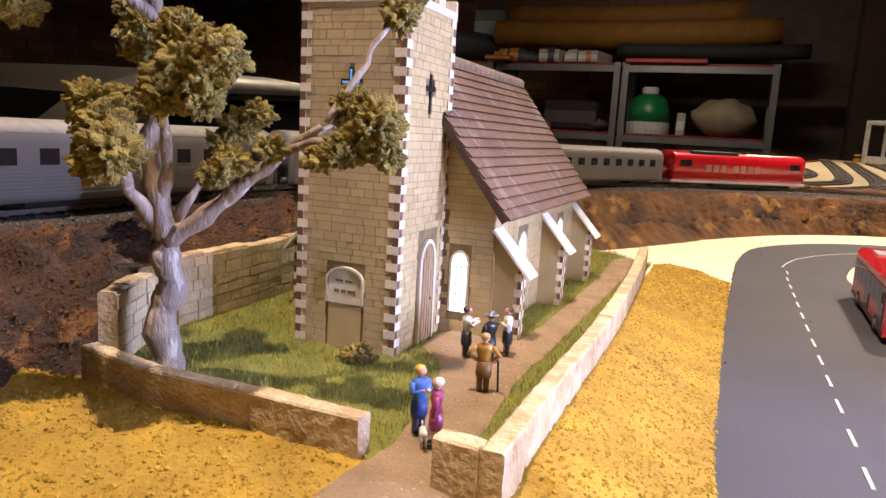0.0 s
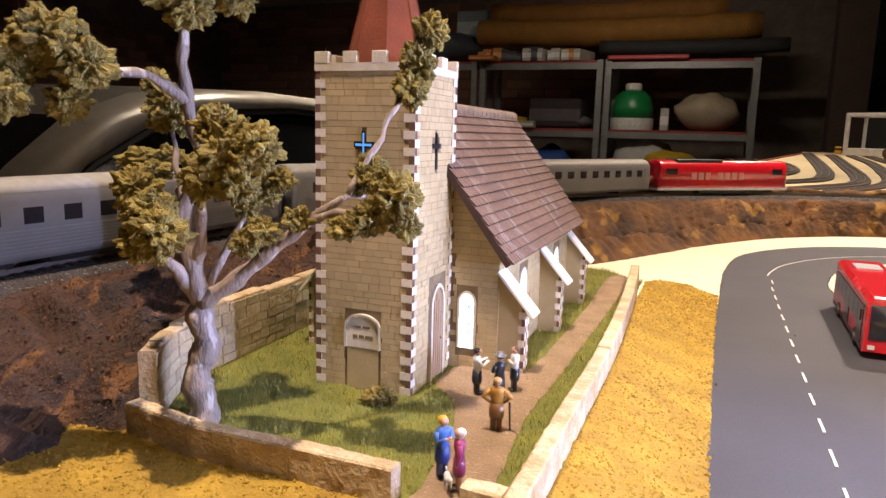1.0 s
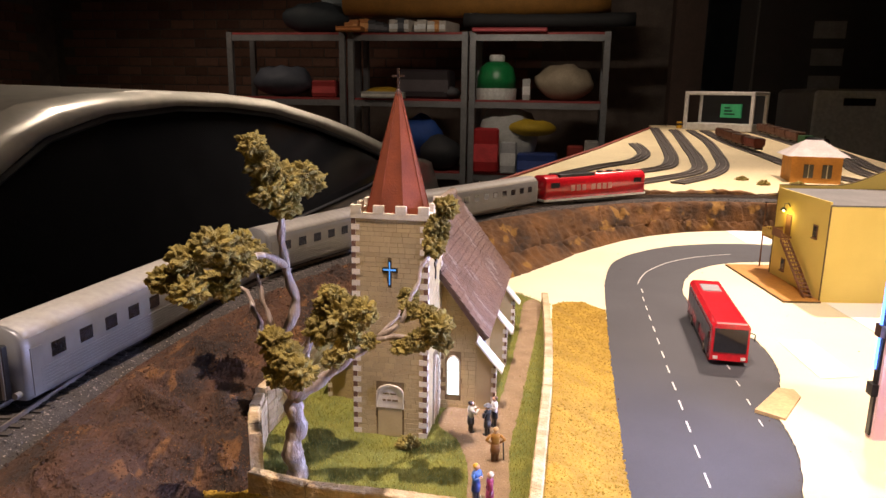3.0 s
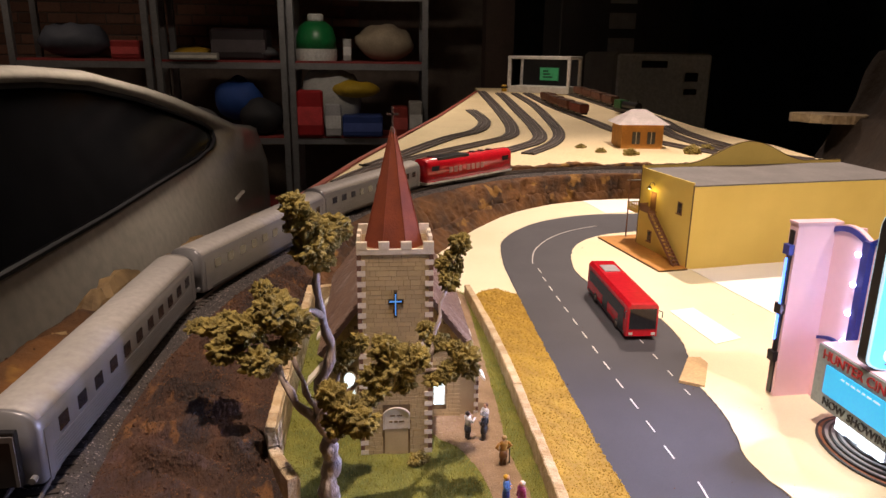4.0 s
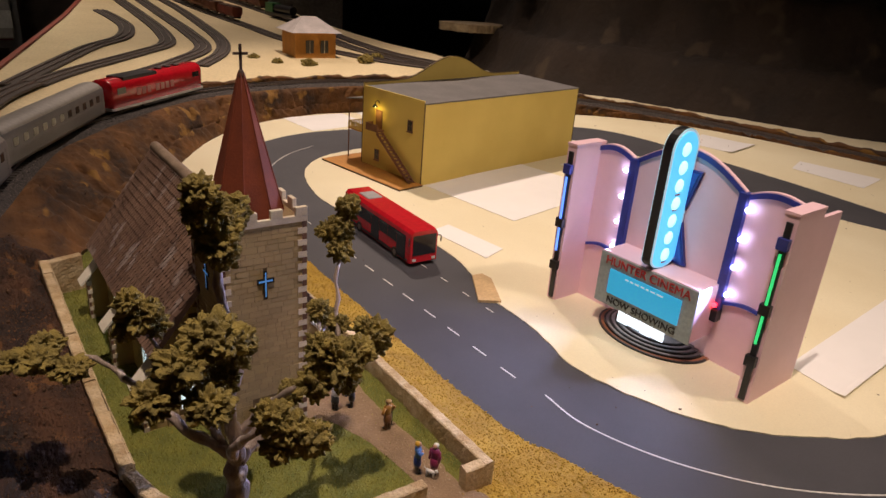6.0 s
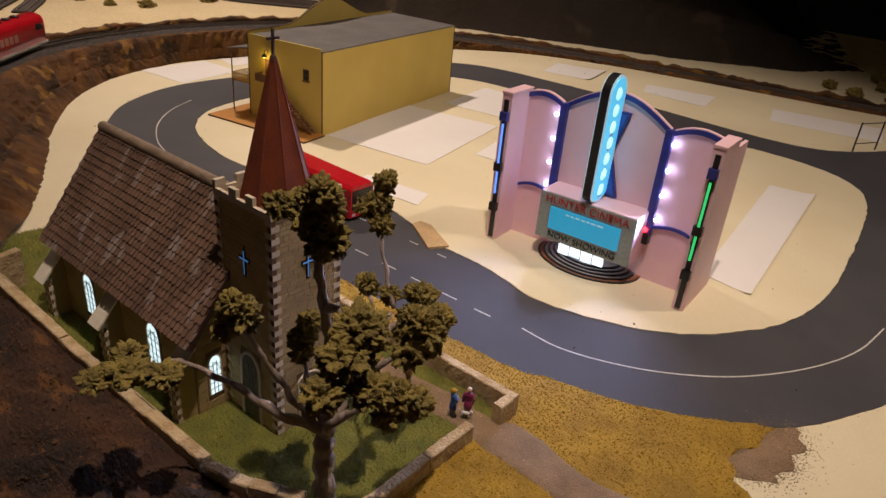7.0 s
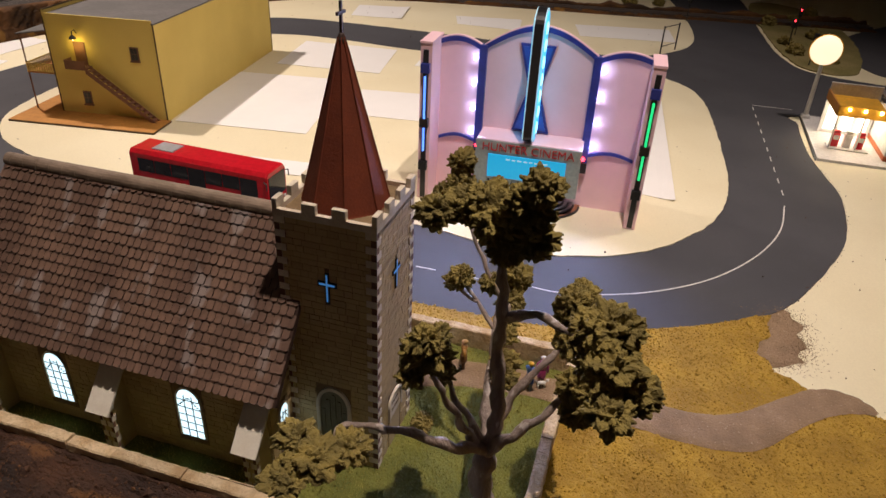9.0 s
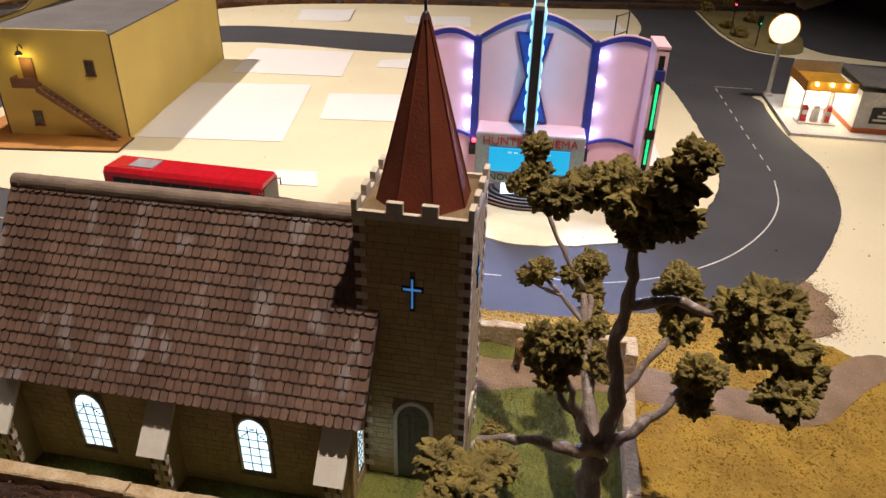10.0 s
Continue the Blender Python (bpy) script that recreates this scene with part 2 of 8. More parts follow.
def ball(bm, at, r, seg=10, ring=7, mi=0, sx=1, sy=1, sz=1):
    prof = [(max(1e-5, r * math.sin(math.pi * i / ring)), -r * math.cos(math.pi * i / ring) * sz) for i in range(ring + 1)]
    lathe(bm, prof, seg, at, mi, sx, sy)


def arch_poly(w, h, n=10, pointed=0.0):
    """Outline of an arched opening, foot at 0, width w, full height h."""
    r = w / 2
    pts = [(-r, 0), (r, 0)]
    for i in range(n + 1):
        a = math.pi * i / n
        pts.append((r * math.cos(a), h - r * (1 + pointed) + r * (1 + pointed) * math.sin(a)))
    return pts


def spline(pts, step):
    """Even points along a smooth curve through plan or space points."""
    P = [Vector(p) for p in pts]
    P = [2 * P[0] - P[1]] + P + [2 * P[-1] - P[-2]]
    out = []
    for a, b, c, d in zip(P, P[1:], P[2:], P[3:]):
        for k in range(24):
            t = k / 24
            out.append(0.5 * (2 * b + (c - a) * t + (2 * a - 5 * b + 4 * c - d) * t * t + (3 * b - a - 3 * c + d) * t ** 3))
    out.append(P[-2])
    res, acc = [out[0]], 0.0
    for a, b in zip(out, out[1:]):
        seg = (b - a).length
        while acc + seg >= step:
            a = a + (b - a) * ((step - acc) / seg)
            seg = (b - a).length
            acc = 0.0
            res.append(a.copy())
        acc += seg
    return res


def strip(bm, line, left, right, z0, z1, mi=0):
    """A flat band along a plan line, from left to right of it."""
    rows = []
    for i, p in enumerate(line):
        d = (line[min(i + 1, len(line) - 1)] - line[max(i - 1, 0)]).normalized()
        nrm = Vector((-d.y, d.x))
        a, b = p.xy + nrm * left, p.xy - nrm * right
        rows.append([bm.verts.new(Vector((q.x, q.y, z))) for q, z in ((a, z0), (a, z1), (b, z1), (b, z0))])
    for r0, r1 in zip(rows, rows[1:]):
        for k in range(4):
            bm.faces.new((r0[k], r0[(k + 1) % 4], r1[(k + 1) % 4], r1[k])).material_index = mi
    bm.faces.new(rows[0][::-1])
    bm.faces.new(rows[-1])


def fbm(x, y, z=0.0, octaves=4):
    v, a, f = 0.0, 1.0, 1.0
    for _ in range(octaves):
        v += a * noise.noise((x * f, y * f, z * f))
        a, f = a * 0.5, f * 2.03
    return v


def inside(poly, x, y):
    c = False
    for (x0, y0), (x1, y1) in zip(poly, poly[1:] + poly[:1]):
        if (y0 > y) != (y1 > y) and x < (x1 - x0) * (y - y0) / (y1 - y0) + x0:
            c = not c
    return c


def smooth(a, b, v):
    t = min(1.0, max(0.0, (v - a) / (b - a)))
    return t * t * (3 - 2 * t)

# ---- ground and board ----
BOARD = -0.015
TRACK_Z = 0.036


def closed(pts, step=0.008):
    k = len(pts)
    P = [Vector((*p, 0)) for p in pts]
    out = []
    for i in range(k):
        a, b, c, d = P[i - 1], P[i], P[(i + 1) % k], P[(i + 2) % k]
        n = max(2, int((c - b).length / step))
        for j in range(n):
            t = j / n
            v = 0.5 * (2 * b + (c - a) * t + (2 * a - 5 * b + 4 * c - d) * t * t + (3 * b - a - 3 * c + d) * t ** 3)
            out.append((v.x, v.y))
    return out


def structure(ob, label, category):
    return tagged(ob, label, category, kind="structure")


def slab(name, poly, z0, z1, material, label, category, rough_edge=0.0):
    if rough_edge:
        poly = [(x + rough_edge * fbm(x * 90, y * 90, 3), y + rough_edge * fbm(x * 90, y * 90, 7)) for x, y in poly]
    bm = BM()
    prism(bm, poly, z0, z1)
    return structure(part(name, bm, material), label, category)


TABLE = [(-0.36, -0.9), (-0.31, 0.0), (-0.285, 0.29), (-0.27, 0.41), (-0.215, 0.54), (-0.165, 0.66), (0.0, 1.0), (0.94, 1.2), (1.25, 1.45), (2.4, 1.6), (2.4, -0.9)]
slab("ground", TABLE, -0.05, BOARD, M["sand"], "cream painted sand-textured layout board", "ground")

ROAD_OUT = [(0.121, -0.05), (0.118, 0.0), (0.118, 0.084), (0.119, 0.222), (0.123, 0.32), (0.126, 0.43), (0.134, 0.516), (0.147, 0.573), (0.177, 0.628), (0.228, 0.684), (0.311, 0.728), (0.40, 0.737), (0.55, 0.72), (0.70, 0.685), (0.80, 0.65), (0.869, 0.61), (0.905, 0.54), (0.915, 0.42), (0.913, 0.218), (0.9, 0.06), (0.905, -0.04), (0.948, -0.101), (1.04, -0.15), (1.2, -0.15), (1.5, -0.10), (1.9, -0.02), (1.95, -0.2), (1.55, -0.263), (1.236, -0.278), (1.02, -0.299), (0.93, -0.36), (0.9, -0.6), (0.9, -0.88), (0.72, -0.88), (0.71, -0.6), (0.70, -0.30), (0.66, -0.282), (0.56, -0.281), (0.5, -0.288), (0.439, -0.296), (0.348, -0.285), (0.278, -0.258), (0.218, -0.226), (0.19, -0.20), (0.165, -0.165), (0.145, -0.125), (0.131, -0.085)]
ISLAND = [(0.230, 0.064), (0.231, 0.104), (0.240, 0.14), (0.254, 0.188), (0.258, 0.239), (0.253, 0.284), (0.233, 0.320), (0.217, 0.372), (0.214, 0.429), (0.227, 0.491), (0.251, 0.545), (0.293, 0.588), (0.347, 0.609), (0.42, 0.62), (0.55, 0.615), (0.70, 0.58), (0.76, 0.545), (0.789, 0.48), (0.793, 0.40), (0.785, 0.27), (0.80, 0.1), (0.822, 0.0), (0.81, -0.09), (0.775, -0.14), (0.72, -0.165), (0.64, -0.177), (0.553, -0.184), (0.427, -0.189), (0.345, -0.175), (0.285, -0.142), (0.248, -0.104), (0.226, -0.057), (0.216, -0.006), (0.224, 0.03)]
slab("road", closed(ROAD_OUT), BOARD - 0.002, BOARD + 0.0008, M["road"], "matt dark grey model road with painted lines", "road", 0.0008)
slab("island", closed(ISLAND, 0.005), BOARD - 0.002, BOARD + 0.0016, M["sand"], "cream sand-coloured block inside the road loop", "ground", 0.0014)
slab("road_branch", closed([(1.10, -0.41), (1.26, -0.44), (1.50, -0.60), (1.72, -0.72), (1.70, -0.98), (1.0, -0.92), (0.93, -0.62), (0.955, -0.47), (1.0, -0.425)]), BOARD - 0.002, BOARD + 0.0012, M["road"], "dark grey side road behind the gas station", "road", 0.0008)


def marking(pts, width=0.0012):
    bm = BM()
    strip(bm, [Vector(p) for p in pts], width / 2, width / 2, BOARD + 0.0006, BOARD + 0.0011)
    return structure(part("road_line", bm, M["line"]), "worn white painted road line", "road marking")


for k in range(13):
    y = 0.425 - 0.0345 * k
    x = 0.166 + (0.002 if k < 1 else 0)
    marking([(x, y + 0.008), (x + 0.0004, y - 0.008)])
for k in range(9):
    y = 0.372 - 0.0345 * k
    marking([(0.2165, y + 0.005), (0.2168, y - 0.005)], 0.001)
marking(spline([(0.166, 0.455, 0), (0.171, 0.48, 0), (0.185, 0.524, 0), (0.218, 0.580, 0), (0.263, 0.625, 0), (0.317, 0.656, 0)], 0.006))
marking(spline([(0.171, -0.024, 0), (0.170, -0.06, 0), (0.184, -0.102, 0), (0.207, -0.140, 0), (0.240, -0.175, 0), (0.289, -0.208, 0), (0.343, -0.230, 0), (0.405, -0.240, 0)], 0.006))
for k in range(10):
    x = 0.425 + 0.0305 * k
    marking([(x, -0.2405 + 0.001 * k), (x + 0.013, -0.2402 + 0.001 * k)])
marking([(0.722, -0.231), (0.724, -0.281)])

# the raised railway bank: pairs of track point, foot point, foot height, track height
BANK = [(-0.17, -0.62, -0.08, -0.62, -0.014, TRACK_Z), (-0.187, -0.30, -0.090, -0.30, -0.014, TRACK_Z), (-0.203, -0.12, -0.081, -0.120, -0.0125, TRACK_Z), (-0.207, -0.085, -0.080, -0.079, -0.0050, TRACK_Z), (-0.2105, -0.052, -0.0865, -0.054, 0.0125, TRACK_Z),
        (-0.2155, 0.01, -0.1015, -0.01, 0.023, TRACK_Z), (-0.2125, 0.10, -0.1025, 0.10, 0.025, TRACK_Z), (-0.197, 0.20, -0.1025, 0.19, 0.024, TRACK_Z), (-0.174, 0.286, -0.098, 0.262, 0.012, TRACK_Z)]
BANK += [
        (-0.142, 0.37, -0.06, 0.335, 0.0, TRACK_Z), (-0.105, 0.48, -0.01, 0.41, -0.014, TRACK_Z), (-0.066, 0.577, 0.03, 0.475, -0.0165, TRACK_Z), (-0.03, 0.63, 0.067, 0.545, -0.0165, TRACK_Z),
        (0.03, 0.705, 0.112, 0.635, -0.0165, TRACK_Z), (0.143, 0.815, 0.19, 0.745, -0.0165, TRACK_Z), (0.24, 0.868, 0.285, 0.822, -0.0165, TRACK_Z), (0.337, 0.896, 0.39, 0.858, -0.0165, TRACK_Z)]
BANK += [
        (0.45, 0.905, 0.46, 0.864, -0.0165, TRACK_Z), (0.6, 0.88, 0.585, 0.842, -0.0165, TRACK_Z), (0.75, 0.835, 0.74, 0.80, -0.0165, 0.03), (0.95, 0.76, 0.935, 0.725, -0.0165, 0.012),
        (1.1, 0.64, 1.07, 0.615, -0.0165, -0.002), (1.18, 0.48, 1.15, 0.47, -0.0165, -0.009), (1.23, 0.25, 1.2, 0.25, -0.0165, -0.0105), (1.27, 0.0, 1.24, 0.0, -0.0165, -0.0105), (1.31, -0.2, 1.28, -0.2, -0.0165, -0.0105), (1.36, -0.5, 1.33, -0.5, -0.0165, -0.0105)]
RAIL = spline([(b[0], b[1], b[5]) for b in BANK], 0.004)


def along(line, s):
    """The place and direction s metres along an evenly stepped line."""
    step = (line[1] - line[0]).length
    i = max(0, min(len(line) - 2, int(s / step)))
    return line[i] + (line[i + 1] - line[i]) * (s / step - i), (line[i + 1] - line[i]).normalized()


BANK_OB = []


def build_bank():
    n = 34
    rows = []
    for a, b in zip(BANK, BANK[1:]):
        k = max(2, int(math.hypot(b[0] - a[0], b[1] - a[1]) / 0.0042))
        for j in range(k):
            rows.append((BANK.index(a), j / k))
    rows.append((len(BANK) - 2, 1.0))

    def cat(i, t, c):
        q = [BANK[max(0, min(len(BANK) - 1, i + d))][c] for d in (-1, 0, 1, 2)]
        return 0.5 * (2 * q[1] + (q[2] - q[0]) * t + (2 * q[0] - 5 * q[1] + 4 * q[2] - q[3]) * t * t + (3 * q[1] - q[0] - 3 * q[2] + q[3]) * t ** 3)

    verts, faces, mis, width = [], [], [], 0
    for r, (i, t) in enumerate(rows):
        T = Vector((cat(i, t, 0), cat(i, t, 1)))
        T2 = Vector((cat(i, min(1, t + 0.05), 0), cat(i, min(1, t + 0.05), 1))) - Vector((cat(i, max(0, t - 0.05), 0), cat(i, max(0, t - 0.05), 1)))
        d = T2.normalized()
        left = Vector((-d.y, d.x))
        F, zf, zt = Vector((cat(i, t, 2), cat(i, t, 3))), cat(i, t, 4), cat(i, t, 5)
        outer = 0.085 if T.y < 0.5 and T.x < 0.2 else 0.05
        prof = [(T + left * outer, -0.03), (T + left * (outer - 0.004), zt + 0.002), (T + left * (outer - 0.016), zt + 0.007), (T + left * (outer - 0.03), zt + 0.004), (T + left * 0.034, zt - 0.004), (T + left * 0.024, zt - 0.0015), (T + left * 0.018, zt), (T - left * 0.018, zt), (T - left * 0.022, zt - 0.0012), (T - left * 0.027, zt - 0.004)]
        S = T - left * 0.03
        reach = (F - S).length
        for k in range(1, n + 1):
            u = k / n
            q = S + (F - S) * u
            z = (zt - 0.005) + (zf - zt + 0.005) * (u ** 1.35 if zf > -0.0145 else smooth(0, 1, u) * 0.75 + 0.25 * u)
            prof.append((q, z))
        width = len(prof)
        for k, (q, z) in enumerate(prof):
            w = push = 0.0
            if k in (1, 2, 3):
                w = 0.006
            elif k >= 10:
                u = (k - 9) / n
                w = 0.006 * min(1, 3 * (1 - u)) * min(1, reach / 0.05)
                if zf > -0.0145:
                    z += min(1, 6 * u * (1 - u)) * (0.0115 * (0.7 - 2.4 * abs(noise.noise((q.x * 13 + 3, q.y * 44 + q.x * 9, 5)))) + 0.0045 * (0.6 - 2.2 * abs(noise.noise((q.x * 34, q.y * 120 + q.x * 20, 8)))))
                else:
                    # slabs running down the slope, broken by a ledge at two thirds
                    ar = r * 0.0042
                    tier = 0.62 + 0.10 * noise.noise((ar * 9, 2.0, 7))
                    lean = ar * 62 + u * (2.6 if u < tier else -1.4) + (0 if u < tier else 3.7)
                    slab = 1 - 2.2 * abs(noise.noise((lean, u * 1.1, 4)))
                    rib = 1 - 2 * abs(noise.noise((lean * 2.3, u * 2.0, 8)))
                    k1 = min(1, 5 * u * (1 - u) + 0.05)
                    push = (0.0085 * slab + 0.003 * rib - 0.003) * k1
                    z += push * 0.55
                    z += 0.006 * k1 * smooth(tier - 0.05, tier + 0.06, u) - 0.006 * k1 * math.exp(-((u - tier) / 0.035) ** 2)
            z += w * fbm(q.x * 30, q.y * 30, 1.7, 6) + (0.0016 * fbm(q.x * 150 + q.y * 40, q.y * 190, 3.1, 3) if k >= 10 else 0)
            off = w * 0.7 * noise.noise((q.x * 45, q.y * 45, 9))
            out = (F - S).normalized() * push * 0.8
            verts.append((q.x + off + out.x, q.y + off * 0.6 + out.y, z))
        if r:
            for k in range(width - 1):
                a = (r - 1) * width + k
                faces.append((a, a + 1, a + width + 1, a + width))
                rocky = T.y > 0.33 or T.x > 0
                mis.append(2 if 4 <= k <= 8 else (1 if (rocky or k < 4) else 0))
    ob = mesh_part("embankment", verts, faces, [M["earth"], M["rock"], M["ballast"]], None, "", True)
    for p, mi in zip(ob.data.polygons, mis):
        p.material_index = mi
    BANK_OB.append(ob)
    return structure(ob, "carved plaster railway bank painted as brown rock and earth", "embankment")


build_bank()

# lawn, verge and path, each a sheet with its own relief
LAWN = [(-0.078, -0.072), (-0.05, -0.078), (0.066, -0.080), (0.066, 0.30), (0.03, 0.335), (-0.05, 0.345), (-0.100, 0.27), (-0.101, -0.02), (-0.09, -0.05)]
VERGE = [(-0.125, -0.066), (-0.05, -0.0765), (0.03, -0.079), (0.07, -0.08), (0.070, 0.1), (0.068, 0.3), (0.10, 0.345), (0.123, 0.34), (0.121, 0.222), (0.120, 0.084), (0.120, 0.0), (0.123, -0.05), (0.133, -0.085), (0.147, -0.125), (0.167, -0.165), (0.192, -0.20), (0.197, -0.210), (0.184, -0.206), (0.168, -0.207), (0.158, -0.198), (0.145, -0.196), (0.137, -0.204), (0.128, -0.204), (0.124, -0.216), (0.116, -0.222), (0.114, -0.236), (0.106, -0.25), (0.10, -0.275), (0.09, -0.33), (0.07, -0.45), (0.0, -0.55), (-0.14, -0.55), (-0.135, -0.2), (-0.13, -0.1)]
PATHWAY = [(0.034, -0.07), (0.031, -0.09), (0.031, -0.12), (0.031, -0.15), (0.041, -0.185), (0.077, -0.218), (0.097, -0.24), (0.106, -0.262), (0.12, -0.248), (0.116, -0.226), (0.098, -0.206), (0.067, -0.174), (0.057, -0.143), (0.063, -0.114), (0.064, -0.092), (0.056, -0.078), (0.055, -0.05), (0.051, 0.0), (0.053, 0.06), (0.056, 0.2), (0.056, 0.3), (0.04, 0.3), (0.041, 0.2), (0.04, 0.1), (0.036, 0.05), (0.02, 0.052), (0.006, 0.05), (0.004, 0.02), (0.018, 0.004), (0.03, -0.03)]


def ground_z(x, y):
    """Height of lawn, verge and path."""
    z = 0.0
    if y > -0.066 and x > 0.07:
        z = -0.0135 * smooth(0.07, 0.122, x)
    elif y <= -0.066:
        e = max(smooth(-0.08, -0.25, y) * 0.8, smooth(0.06, 0.15, x))
        e = max(e, smooth(0.02, 0.2, x - 0.4 * (y + 0.07)))
        z = -0.0135 * min(1, e)
    return z + 0.0006 * fbm(x * 70, y * 70, 5, 3)


def sheet(name, poly, step, lift, material, label, category, nap=0.0):
    xs, ys = [p[0] for p in poly], [p[1] for p in poly]
    nx, ny = int((max(xs) - min(xs)) / step) + 1, int((max(ys) - min(ys)) / step) + 1
    bm = BM()
    grid = {}
    for i in range(nx + 1):
        for j in range(ny + 1):
            x, y = min(xs) + i * step, min(ys) + j * step
            grid[i, j] = (x, y)
    vs = {}
    for i in range(nx):
        for j in range(ny):
            x, y = grid[i, j]
            cx, cy = x + step / 2, y + step / 2
            if inside(poly, cx + 0.5 * step * noise.noise((cx * 200, cy * 200, 1)), cy + 0.5 * step * noise.noise((cx * 200, cy * 200, 4))):
                q = []
                for a, b in ((i, j), (i + 1, j), (i + 1, j + 1), (i, j + 1)):
                    if (a, b) not in vs:
                        gx, gy = grid[a, b]
                        vs[a, b] = bm.verts.new((gx, gy, ground_z(gx, gy) + lift + (nap * (noise.noise((gx * 330, gy * 330, 2)) + 0.8 * noise.noise((gx * 760, gy * 760, 6))) if nap else 0.0)))
                    q.append(vs[a, b])
                bm.faces.new(q)
    bm.edges.ensure_lookup_table()
    for v in {v for e in bm.edges if e.is_boundary for v in e.verts}:
        best = None
        for (ax, ay), (bx, by) in zip(poly, poly[1:] + poly[:1]):
            k = ((v.co.x - ax) * (bx - ax) + (v.co.y - ay) * (by - ay)) / max(1e-12, (bx - ax) ** 2 + (by - ay) ** 2)
            k = max(0, min(1, k))
            q = (ax + k * (bx - ax), ay + k * (by - ay))
            dd = math.hypot(q[0] - v.co.x, q[1] - v.co.y)
            if best is None or dd < best[0]:
                best = (dd, q)
        if best[0] < 1.6 * step:
            j = 0.0009 * fbm(best[1][0] * 160, best[1][1] * 160, 2)
            v.co.x, v.co.y = best[1][0] + j, best[1][1] - j
            v.co.z -= 0.0006
    return structure(part(name, bm, material, None, "", True), label, category)


PATH_C, VERGE_C = closed(PATHWAY, 0.004), VERGE
sheet("verge", VERGE, 0.0015, 0.0, M["turf"], "coarse straw-yellow turf bank beside the road", "verge", 0.0008)
sheet("lawn", LAWN, 0.0025, 0.0, M["lawn"], "short green static-grass lawn round the church", "lawn")
sheet("pathway", PATH_C, 0.0022, 0.0009, M["path"], "trodden brown gravel footpath", "path")
SOIL = [(0.196, -0.204), (0.208, -0.219), (0.198, -0.224), (0.191, -0.231), (0.178, -0.226), (0.166, -0.231), (0.152, -0.222), (0.147, -0.226), (0.136, -0.210), (0.133, -0.200), (0.140, -0.186), (0.168, -0.194)]
slab("soil_patch", closed(SOIL, 0.004), BOARD - 0.001, BOARD + 0.0005, M["path"], "thin brown soil fading into the sand", "ground", 0.0025)

# ---- church ----
TW, TD, TH = 0.0445, 0.0455, 0.1355
RX, EAVE_Z, RIDGE_Z, EAVE_HALF, RY0, RY1 = -0.0207, 0.0535, 0.1235, 0.0523, 0.0375, 0.2127
WALL_HALF, NY0, NY1 = 0.0445, 0.0452, 0.2075
rng = random.Random(5)


def courses(w, h, holes, lo=0.0024, hi=0.0037):
    """Random coursed stones (u0, u1, v0, v1) over a wall of w by h, leaving out the holes."""
    out, v = [], 0.0
    while v < h - 0.001:
        dv = min(rng.uniform(lo, hi), h - v)
        u = 0.0
        while u < w - 0.0005:
            du = rng.uniform(0.0032, 0.0088)
            if w - (u + du) < 0.002:
                du = w - u
            spans = [(u, u + du)]
            for a, b, c, d in holes:
                if v + dv > c and v < d:
                    spans = [s for u0, u1 in spans for s in ((u0, min(u1, a)), (max(u0, b), u1)) if s[1] - s[0] > 0.0007]
            out += [(a, b, v, v + dv) for a, b in spans]
            u += du
        v += dv
    return out


UNIT = BM()
box(UNIT, 0, 1, -1, 0, 0, 1)
UNIT_ME = bpy.data.meshes.new("stone")
bmesh.ops.recalc_face_normals(UNIT, faces=UNIT.faces)
UNIT.to_mesh(UNIT_ME)
UNIT.free()
UNIT_ME.materials.append(M["stone"])


def face_frame(o, u):
    """A wall frame: u runs along the wall, its outward side is -v."""
    u = Vector(u).normalized()
    n = Vector((0, 0, 1)).cross(u)
    m = Matrix((( u.x, n.x, 0, o[0]), (u.y, n.y, 0, o[1]), (0, 0, 1, o[2]), (0, 0, 0, 1)))
    return m


def stones(parent, m, rects, proud=0.0003, joint=0.00011, single=False, clip=None, material=None):
    verts, faces = [], []
    for u0, u1, v0, v1 in rects:
        p = proud * rng.uniform(0.75, 1.25)
        a, b, c, d = u0 + joint, u1 - joint, v0 + joint, v1 - joint
        if b - a < 0.0002 or d - c < 0.0002:
            continue
        if clip and not (clip((a + b) / 2, d)):
            continue
        if single:
            share("stone", UNIT_ME, parent, m @ Matrix.Translation((a, 0, c)) @ Matrix.Diagonal((b - a, p, d - c, 1)))
        else:
            k = len(verts)
            verts += [m @ Vector(q) for q in ((a, 0, c), (b, 0, c), (b, 0, d), (a, 0, d), (a, -p, c), (b, -p, c), (b, -p, d), (a, -p, d))]
            faces += [(k + 4, k + 5, k + 6, k + 7), (k, k + 1, k + 5, k + 4), (k + 2, k + 3, k + 7, k + 6), (k + 1, k + 2, k + 6, k + 5), (k + 3, k, k + 4, k + 7)]
    if verts:
        ob = mesh_part("stonework", verts, faces, material or M["stone_all"], parent)
        tagged(ob, kind="stuff")


def quoin_meshes():
    res = []
    for a, b, axis in ((0.0044, 0.0020, 0), (0.0020, 0.0044, 1)):
        bm = BM()
        box(bm, -0.0006, a, -0.0006, b, 0, 0.0033)
        bmesh.ops.recalc_face_normals(bm, faces=bm.faces)
        for f in bm.faces:
            # the tab's cut end is scorched dark
            if abs(f.normal[axis]) > 0.5:
                f.material_index = 1
        me = bpy.data.meshes.new("quoin")
        bm.to_mesh(me)
        bm.free()
        me.materials.append(M["quoin"])
        me.materials.append(M["burnt"])
        res.append(me)
    return res


QUOIN = quoin_meshes()


